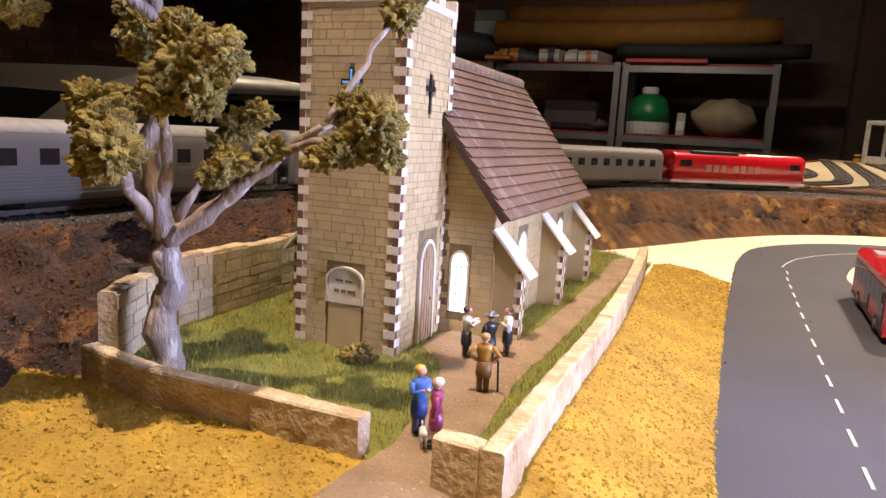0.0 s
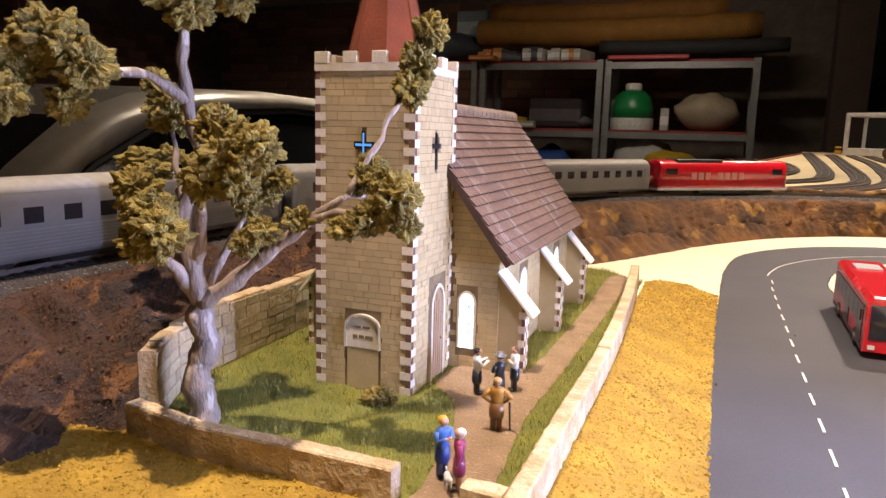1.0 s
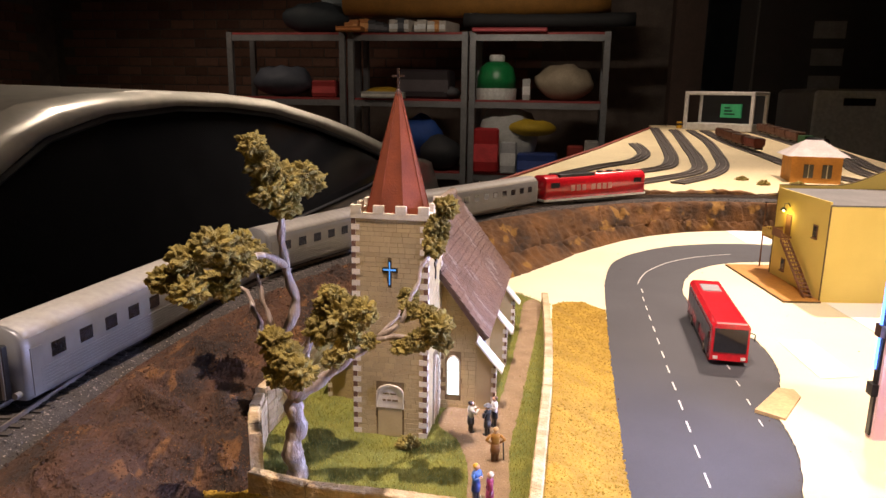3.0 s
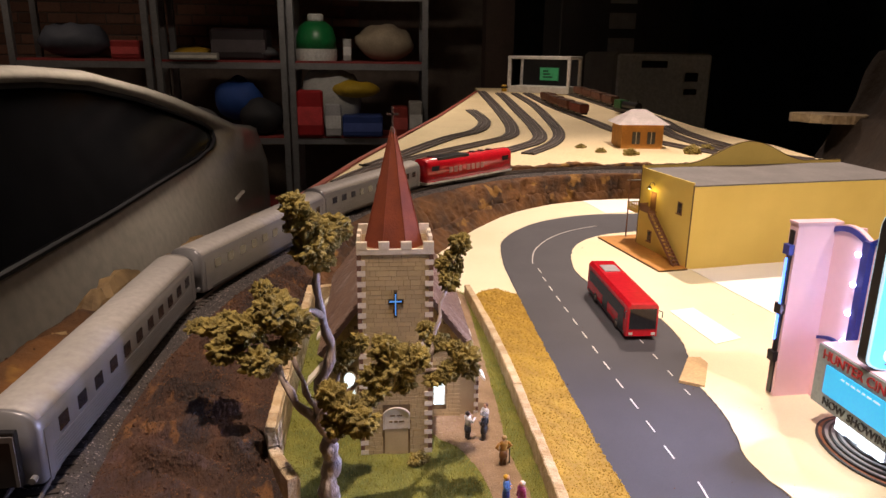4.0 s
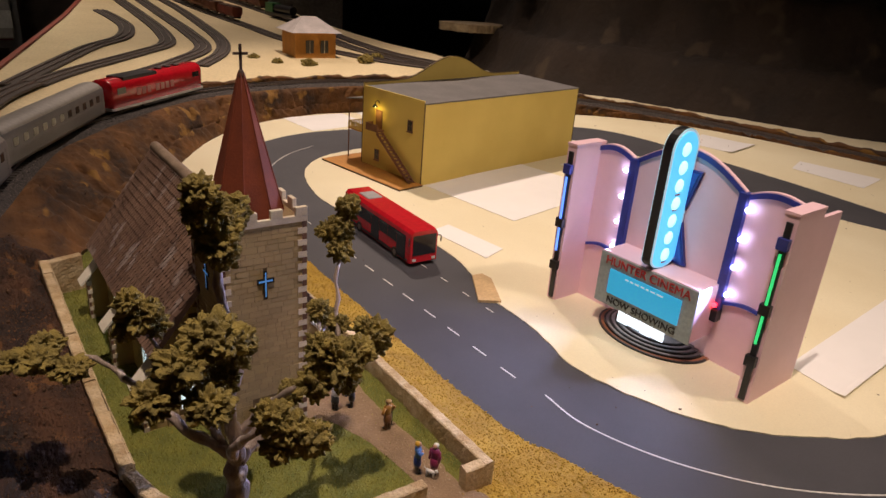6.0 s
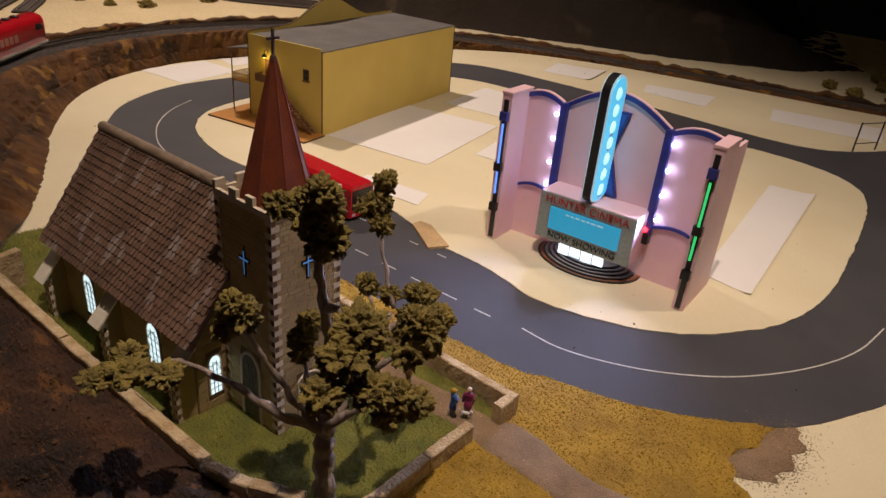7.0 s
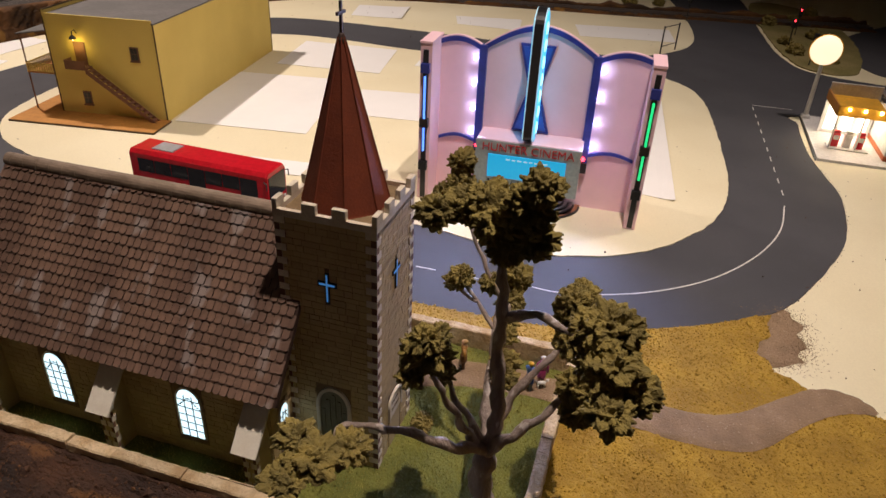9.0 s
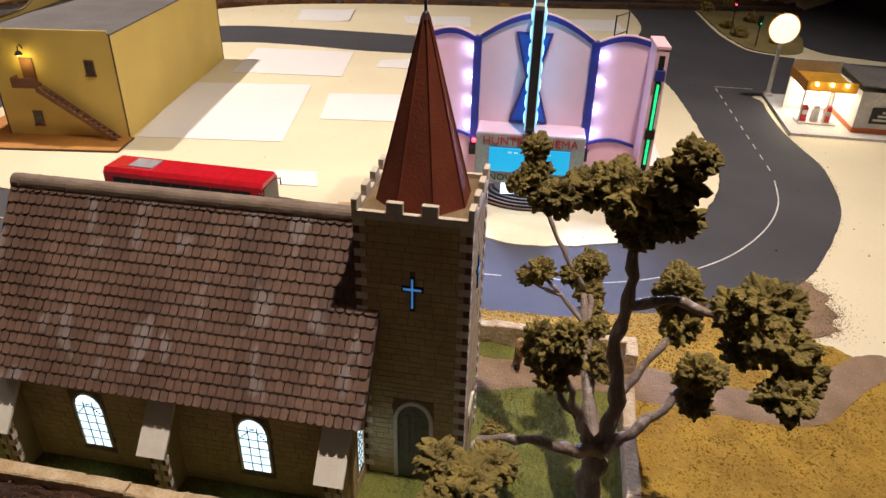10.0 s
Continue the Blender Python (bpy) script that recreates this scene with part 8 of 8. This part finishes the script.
# ---- garage room ----
FLOOR = -1.25
M["floor"] = mat("concrete_floor", (0.20, 0.19, 0.18), (0.14, 0.13, 0.125), 2, 0.8, 0.0006, fine=40)
M["brick"] = mat("garage_brick", (0.32, 0.17, 0.12), (0.22, 0.12, 0.085), 3, 0.85, 0.002, fine=60, per=0.3)
M["mortar"] = mat("mortar", (0.22, 0.17, 0.14), None, 10, 0.9)
M["bluewall"] = mat("blue_grey_wall", (0.10, 0.13, 0.16), (0.085, 0.11, 0.14), 2, 0.8)
M["brownpost"] = mat("brown_post", (0.10, 0.06, 0.045), None, 8, 0.7)
M["ceil"] = mat("ceiling_board", (0.35, 0.33, 0.30), None, 2, 0.8)
for nm, x0, x1, y0, y1, z0, z1, mt, lab, cat in (
        ("floor", -5, 4, -3, 6.4, FLOOR - 0.1, FLOOR, "floor", "plain grey concrete garage floor", "floor"),
        ("ceiling", -5, 4, -3, 6.4, 1.35, 1.45, "ceil", "plain unlit garage ceiling", "ceiling"),
        ("wall_north", -5, 1.05, 6.0, 6.2, FLOOR, 1.35, "mortar", "dark brick garage wall", "wall"),
        ("wall_north_side", 1.05, 4, 5.9, 6.2, FLOOR, 1.35, "bluewall", "dark blue-grey garage wall", "wall"),
        ("wall_west", -5.2, -5, -3, 6.2, FLOOR, 1.35, "mortar", "dark brick garage wall", "wall"),
        ("wall_east", 4, 4.2, -3, 6.2, FLOOR, 1.35, "bluewall", "dark blue-grey garage wall", "wall"),
        ("wall_south", -5, 4, -3.2, -3, FLOOR, 1.35, "bluewall", "plain dark garage wall", "wall")):
    bm = BM()
    box(bm, x0, x1, y0, y1, z0, z1)
    structure(part(nm, bm, M[mt]), lab, cat)


def bricks():
    """Brick faces on the two brick walls; the stretch seen over the car as single parts."""
    bm = BM()
    box(bm, -0.1125, 0.1125, -0.008, 0.004, 0, 0.074, bevel=0.003)
    bmesh.ops.recalc_face_normals(bm, faces=bm.faces)
    me = bpy.data.meshes.new("brick")
    bm.to_mesh(me)
    bm.free()
    me.materials.append(M["brick"])
    west, north = bpy.data.objects["wall_west"], bpy.data.objects["wall_north"]
    k = 0
    for r in range(16):
        z = -0.05 + 0.086 * r
        for c in range(12):
            y = 2.9 + 0.236 * c + (0.118 if r % 2 else 0)
            if y < 5.8 and k < 150:
                share("brick", me, west, pose(-5.0, y, z, 0, 0, 90))
                k += 1
    k = 0
    for r in range(14):
        z = 0.10 + 0.086 * r
        for c in range(22):
            x = -4.8 + 0.236 * c + (0.118 if r % 2 else 0)
            if x < -0.2 and k < 290:
                share("brick", me, north, pose(x, 6.0, z))
                k += 1


bricks()
bm = BM()
box(bm, 0.80, 1.02, 5.2, 5.42, FLOOR, 1.35)
structure(part("wall_post", bm, M["brownpost"]), "dark brown upright timber post", "post")

# table legs and frame under the board
bm = BM()
for x in (-0.1, 0.9, 2.2):
    for y in (-0.75, 0.9):
        box(bm, x - 0.035, x + 0.035, y - 0.035, y + 0.035, FLOOR, -0.05)
for x in (0.42, 0.95):
    for y in (1.9, 3.1):
        box(bm, x - 0.035, x + 0.035, y - 0.035, y + 0.035, FLOOR, -0.055)
structure(part("trestle", bm, M["brownpost"]), "plain timber legs under the layout board", "table frame")


# ---- car ----
def build_car():
    car = thing("car", "pale silver-beige sedan car parked beside the layout", "car", at=(-0.8, 0, FLOOR))
    M["carpaint"] = mat("car_paint", (0.52, 0.48, 0.42), (0.49, 0.45, 0.39), 4, 0.28, metal=0.35, coat=0.7)
    M["carglass"] = mat("car_glass", (0.006, 0.006, 0.007), None, 10, 0.12)
    M["carglass"].node_tree.nodes["Principled BSDF"].inputs["Specular IOR Level"].default_value = 0.12

    def sec(z):
        return -0.42 * max(0.0, z + 0.2)

    sil = [(-1.05, -0.50), (-0.95, -0.40), (-0.5, -0.32), (-0.05, -0.27), (0.30, -0.10), (0.52, 0.045), (0.66, 0.125), (0.83, 0.175), (1.02, 0.195), (1.27, 0.205), (1.65, 0.200), (2.01, 0.178), (2.45, 0.110), (2.75, 0.055), (3.2, -0.055), (3.6, -0.150), (4.0, -0.20), (4.22, -0.24), (4.30, -0.45), (4.32, -0.75), (4.25, -0.98), (-1.0, -1.0), (-1.10, -0.8)]
    gl = [(0.36, -0.165), (0.50, -0.055), (0.66, 0.040), (0.84, 0.108), (1.05, 0.145), (1.35, 0.160), (1.62, 0.152), (1.92, 0.128), (2.29, 0.068), (2.65, -0.010), (2.95, -0.085), (3.05, -0.125), (3.02, -0.165), (2.90, -0.190), (2.6, -0.205), (1.6, -0.208), (1.0, -0.200)]

    # side skin: from the glass opening outwards by rays from its middle
    c = (1.65, -0.06)

    def on(outline, ang):
        d = (math.cos(ang), math.sin(ang))
        best = None
        for p, q in zip(outline, outline[1:] + outline[:1]):
            ex, ey = q[0] - p[0], q[1] - p[1]
            den = d[0] * ey - d[1] * ex
            if abs(den) < 1e-9:
                continue
            t = ((p[0] - c[0]) * ey - (p[1] - c[1]) * ex) / den
            u = ((p[0] - c[0]) * d[1] - (p[1] - c[1]) * d[0]) / den
            if t > 0 and -1e-6 <= u <= 1 + 1e-6 and (best is None or t > best):
                best = t
        return (c[0] + d[0] * best, c[1] + d[1] * best)

    angs = sorted({math.atan2(z - c[1], y - c[0]) for y, z in sil + gl} | {2 * math.pi * k / 120 - math.pi for k in range(120)})
    bm = BM()
    rows = []
    for a in angs:
        g, o = on(gl, a), on(sil, a)
        r = []
        for k in range(6):
            t = k / 5
            y, z = g[0] + (o[0] - g[0]) * t, g[1] + (o[1] - g[1]) * t
            x = sec(z) + 0.02 * math.sin(math.pi * t) - (0.012 if k == 0 else 0) - (0.03 if k == 5 else 0)
            if z < -0.2:
                x += 0.05 * smooth(-0.2, -0.5, z)
            r.append(bm.verts.new((x, y, z - FLOOR)))
        rows.append(r)
    for r0, r1 in zip(rows, rows[1:] + rows[:1]):
        for k in range(5):
            bm.faces.new((r0[k], r0[k + 1], r1[k + 1], r1[k]))
    body = part("body", bm, M["carpaint"], car, "pale silver-beige side panel", True)
    bm = BM()
    f = bm.faces.new([bm.verts.new((sec(z) - 0.016, y, z - FLOOR)) for y, z in gl])
    part("side_window", bm, M["carglass"], car, "dark side glass")
    bm = BM()
    tube(bm, [(sec(z) - 0.004, y, z - FLOOR) for y, z in gl + gl[:1]], 0.009, 6)
    part("window_seal", bm, M["black"], car)
    # roof, screens and the rest across the car
    for nm, pts, mt, lab in (("roof", sil[6:13], "carpaint", "pale curved roof"), ("windscreen", sil[3:7], "carglass", "dark windscreen"), ("rear_screen", sil[12:16], "carglass", "dark rear screen"), ("bonnet", sil[0:4], "carpaint", "pale bonnet"), ("boot_lid", sil[15:20], "carpaint", "pale boot lid")):
        bm = BM()
        rows = []
        for y, z in pts:
            r = []
            for k in range(9):
                t = k / 8
                x0, x1 = sec(z) - 0.03, -1.72 - sec(z) + 0.03
                bow = 4 * t * (1 - t)
                r.append(bm.verts.new((x0 + (x1 - x0) * t, y - (0.10 * bow if y < 0.8 else -0.10 * bow if y > 2.4 else 0), z - FLOOR + 0.012 * bow)))
            rows.append(r)
        for r0, r1 in zip(rows, rows[1:]):
            for k in range(8):
                bm.faces.new((r0[k], r0[k + 1], r1[k + 1], r1[k]))
        part(nm, bm, M[mt], car, lab, True)
    bm = BM()
    box(bm, -1.70, -1.66, -1.0, 4.2, 0.25, 1.02)
    part("far_side", bm, M["carpaint"], car)
    bm = BM()
    box(bm, 0.035, 0.075, 3.00, 3.20, 0.775, 0.805, bevel=0.01)
    part("door_handle", bm, M["carpaint"], car, "pale door handle")
    for y in (-0.25, 3.45):
        bm = BM()
        tube(bm, [(-0.18, y, 0.32), (0.04, y, 0.32)], 0.32, 28)
        wh = part("wheel", bm, M["tyre"], car)
        bm = BM()
        tube(bm, [(0.04, y, 0.32), (0.05, y, 0.32)], 0.21, 24)
        part("rim", bm, M["steel"], wh)
    for y in (-0.25, 3.45):
        bm = BM()
        tube(bm, [(-1.72, y, 0.32), (-1.54, y, 0.32)], 0.32, 28)
        part("wheel", bm, M["tyre"], car)


build_car()


# ---- shelving and what stands on it ----
M["shelfsteel"] = mat("shelf_steel", (0.30, 0.30, 0.31), (0.25, 0.25, 0.26), 10, 0.45, metal=0.5)
M["shelfred"] = mat("shelf_red", (0.34, 0.05, 0.05), (0.26, 0.04, 0.04), 10, 0.6)


def shelving(x0, x1):
    un = thing("shelving_unit", "grey steel garage shelving with red-edged boards", "shelving", "garage shelving units")
    for x in (x0 + 0.02, x1 - 0.02):
        for y in (4.97, 5.38):
            bm = BM()
            box(bm, x - 0.022, x + 0.022, y - 0.02, y + 0.02, FLOOR, 0.665)
            part("upright", bm, M["shelfsteel"], un)
    for z in (0.62, 0.13, -0.42, -0.95):
        bm = BM()
        box(bm, x0 + 0.042, x1 - 0.042, 4.955, 4.985, z - 0.02, z + 0.025)
        part("beam", bm, M["shelfsteel"], un)
        bm = BM()
        box(bm, x0 + 0.045, x1 - 0.045, 4.96, 5.38, z + 0.026, z + 0.042)
        part("shelf_board", bm, M["shelfred"], un, "red-edged shelf board")


shelving(-2.64, -1.67)
shelving(-1.64, -0.71)
shelving(-0.69, 0.33)


def paint(c, r=0.5):
    k = "paint_%02d_%02d_%02d" % tuple(int(99 * v) for v in c)
    if k not in M:
        M[k] = mat("plain_paint", c, tuple(v * 0.8 for v in c), 12, r)
    return M[k]


def carton(name, x, z, w, d, h, c, label, cat="box", turn=0.0, y=5.12):
    ob = thing(name, label, cat, at=(x, y, z), turn=turn)
    bm = BM()
    box(bm, -w / 2, w / 2, -d / 2, d / 2, 0, h, bevel=min(w, h, d) * 0.08)
    part("body", bm, paint(c), ob)
    bm = BM()
    box(bm, -w * 0.48, w * 0.48, -d / 2 - 0.003, -d / 2, h * 0.25, h * 0.65)
    part("panel", bm, paint(tuple(min(0.8, v * 1.8 + 0.05) for v in c)), ob)
    return ob


def bundle(name, x, z, w, h, c, label, cat, seed, y=5.12, d=0.3):
    """A soft rounded bundle or bag."""
    bm = BM()
    rows = []
    for i in range(13):
        a = math.pi * i / 12
        r = []
        for k in range(16):
            b = 2 * math.pi * k / 16
            p = Vector((math.sin(a) * math.cos(b) * w / 2, math.sin(a) * math.sin(b) * d / 2, (1 - math.cos(a)) / 2 * h))
            p *= 1 + 0.18 * noise.noise(p * 9 + Vector((seed, 0, 0)))
            p.z = max(0, p.z)
            r.append(bm.verts.new(p))
        rows.append(r)
    for r0, r1 in zip(rows, rows[1:]):
        for k in range(16):
            bm.faces.new((r0[k], r0[(k + 1) % 16], r1[(k + 1) % 16], r1[k]))
    ob = part(name, bm, paint(c, 0.7), None, label, True)
    ob.location = (x, y, z)
    return tagged(ob, "", cat)


def jar():
    j = thing("spray_tank", "green garden spray tank with white base and cap", "tank", at=(-0.50, 5.10, 0.172))
    bm = BM()
    lathe(bm, [(0.150, 0.0), (0.155, 0.03), (0.155, 0.085)], 24)
    part("base", bm, M["white"], j, "white plastic base")
    bm = BM()
    lathe(bm, [(0.150, 0.085), (0.148, 0.16), (0.125, 0.24), (0.080, 0.280), (0.05, 0.285)], 24)
    part("tank_body", bm, paint((0.01, 0.22, 0.06), 0.35), j, "green plastic tank", True)
    bm = BM()
    lathe(bm, [(0.055, 0.285), (0.060, 0.295), (0.060, 0.325), (0.05, 0.335)], 20)
    part("cap", bm, M["white"], j, "white screw cap")


jar()
Z1, Z2, Z0 = 0.172, 0.662, -0.378
bundle("paper_bag", 0.02, Z1, 0.44, 0.26, (0.42, 0.34, 0.24), "crumpled pale bag lying on the shelf", "bag", 3)
carton("spray_can", -0.27, Z1, 0.06, 0.06, 0.16, (0.5, 0.5, 0.5), "small pale can on the shelf", "can")
bundle("cloth", -1.40, Z1, 0.30, 0.09, (0.5, 0.30, 0.02), "yellow cloth lying on the shelf", "cloth", 4)
carton("tool_case", -1.36, Z1 + 0.0, 0.34, 0.3, 0.05, (0.4, 0.38, 0.34), "flat pale tool case", "case", y=5.06)
carton("carton", -1.05, Z1, 0.40, 0.3, 0.22, (0.03, 0.02, 0.025), "dark box on the shelf")
bundle("rag", -0.88, Z1, 0.20, 0.10, (0.12, 0.12, 0.13), "grey rags on the shelf", "rags", 6)
bundle("cloth", -2.25, Z1, 0.5, 0.25, (0.08, 0.09, 0.12), "dark cloth bundle on the shelf", "cloth", 7)
carton("carton", -1.85, Z1, 0.2, 0.3, 0.13, (0.35, 0.03, 0.03), "red carton on the shelf")
bundle("plastic_bag", -0.40, Z0, 0.46, 0.50, (0.5, 0.50, 0.48), "white plastic bag stuffed on the lower shelf", "bag", 8)
bundle("cloth", -0.22, Z0 + 0.28, 0.40, 0.13, (0.55, 0.36, 0.02), "yellow cloth on the lower shelf", "cloth", 9, y=5.05)
carton("fuel_can", -0.55, Z0, 0.19, 0.2, 0.34, (0.45, 0.015, 0.02), "red fuel can on the lower shelf", "can", y=5.02)
carton("bottle_box", -0.38, Z0, 0.12, 0.14, 0.24, (0.5, 0.5, 0.52), "white bottle on the lower shelf", "bottle", y=5.0)
carton("tool_box", -0.16, Z0, 0.30, 0.2, 0.16, (0.02, 0.05, 0.22), "blue toolbox on the lower shelf", "toolbox", y=5.0)
carton("carton", 0.12, Z0, 0.12, 0.2, 0.22, (0.35, 0.04, 0.03), "red carton on the lower shelf", y=5.02)
carton("carton", 0.24, Z0, 0.1, 0.2, 0.26, (0.45, 0.43, 0.40), "pale carton on the lower shelf", y=5.0)
bundle("helmet", -1.10, Z0 + 0.10, 0.36, 0.32, (0.02, 0.08, 0.35), "blue crash helmet on the lower shelf", "helmet", 11)
bundle("helmet", -0.92, Z0, 0.34, 0.28, (0.03, 0.03, 0.035), "black crash helmet on the lower shelf", "helmet", 12, y=5.04)
bundle("cloth", -1.40, Z0, 0.3, 0.2, (0.25, 0.24, 0.24), "grey cloth on the lower shelf", "cloth", 13)
rgm = random.Random(8)
for k in range(14):
    x = -1.62 + 0.057 * k
    c = rgm.choice(((0.55, 0.5, 0.45), (0.5, 0.2, 0.06), (0.6, 0.58, 0.55), (0.05, 0.05, 0.06), (0.45, 0.35, 0.25)))
    carton("magazine_pile", x, Z2, 0.07, 0.28, rgm.uniform(0.05, 0.11), c, "small pile of printed magazines on the top shelf", "magazines", rgm.uniform(-15, 15), 5.08)
carton("flat_case", -1.60, Z2 - 0.0, 0.2, 0.3, 0.035, (0.4, 0.14, 0.03), "flat orange case on the top shelf", "case", 0, 4.99)
carton("flat_case", -0.40, Z2, 0.55, 0.35, 0.03, (0.34, 0.02, 0.03), "flat red case on the top shelf", "case", 0, 5.1)
bundle("cloth", -1.95, Z2, 0.55, 0.24, (0.03, 0.04, 0.05), "dark clothes heaped on the top shelf", "cloth", 15)
carton("picture_board", -1.78, Z2 + 0.18, 0.30, 0.03, 0.24, (0.16, 0.2, 0.22), "framed picture board leaning on the top shelf", "board", 0, 5.2)


def roll(x0, x1, z, r, c, label, y=5.1, sag=0.02):
    bm = BM()
    n = 14
    tube(bm, [(x0 + (x1 - x0) * k / n, y, z + r - sag * math.sin(math.pi * k / n)) for k in range(n + 1)], [r * (1 + 0.06 * math.sin(k * 2.2)) for k in range(n + 1)], 16)
    return tagged(part("foam_roll", bm, paint(c, 0.8), None, label, True), "", "roll")


roll(-1.70, 0.32, 0.80, 0.095, (0.26, 0.115, 0.015), "long ochre foam roll lying across the top shelf")
roll(-1.62, 0.10, 0.95, 0.085, (0.24, 0.10, 0.014), "second ochre foam roll on the first", 5.18)
roll(-0.75, 0.50, 0.705, 0.05, (0.02, 0.02, 0.022), "long dark roll under the ochre one", 5.02, 0.01)


def fridge():
    fr = thing("fridge", "old white fridge with dark badges, half in shadow", "fridge", at=(1.49, 3.62, FLOOR))
    bm = BM()
    box(bm, -0.27, 0.27, -0.28, 0.3, 0, 1.51, bevel=0.02)
    part("body", bm, mat("fridge_white", (0.26, 0.25, 0.24), None, 5, 0.4), fr)
    bm = BM()
    box(bm, -0.26, 0.26, -0.305, -0.285, 0.05, 1.50, bevel=0.012)
    dr = part("door", bm, M["white"], fr)
    for x, z, w, h in ((-0.06, 1.43, 0.14, 0.035), (0.15, 1.36, 0.07, 0.045), (0.15, 1.29, 0.07, 0.03)):
        bm = BM()
        box(bm, x - w / 2, x + w / 2, -0.311, -0.305, z, z + h)
        part("badge", bm, M["black"], dr)
    bm = BM()
    box(bm, -0.235, -0.215, -0.335, -0.305, 0.9, 1.25, bevel=0.006)
    part("handle", bm, M["shelfsteel"], dr)


fridge()


def cabinet():
    cb = thing("tall_cabinet", "dark tall cabinet with pale labels standing by the fridge", "cabinet", at=(1.62, 4.6, FLOOR))
    bm = BM()
    box(bm, -0.45, 0.45, -0.25, 0.25, 0, 2.3, bevel=0.01)
    part("body", bm, paint((0.05, 0.045, 0.04)), cb)
    for k in range(3):
        bm = BM()
        box(bm, -0.12, 0.06, -0.256, -0.25, 1.50 + 0.16 * k, 1.60 + 0.16 * k)
        part("label_panel", bm, paint((0.30, 0.29, 0.27)), cb)


cabinet()
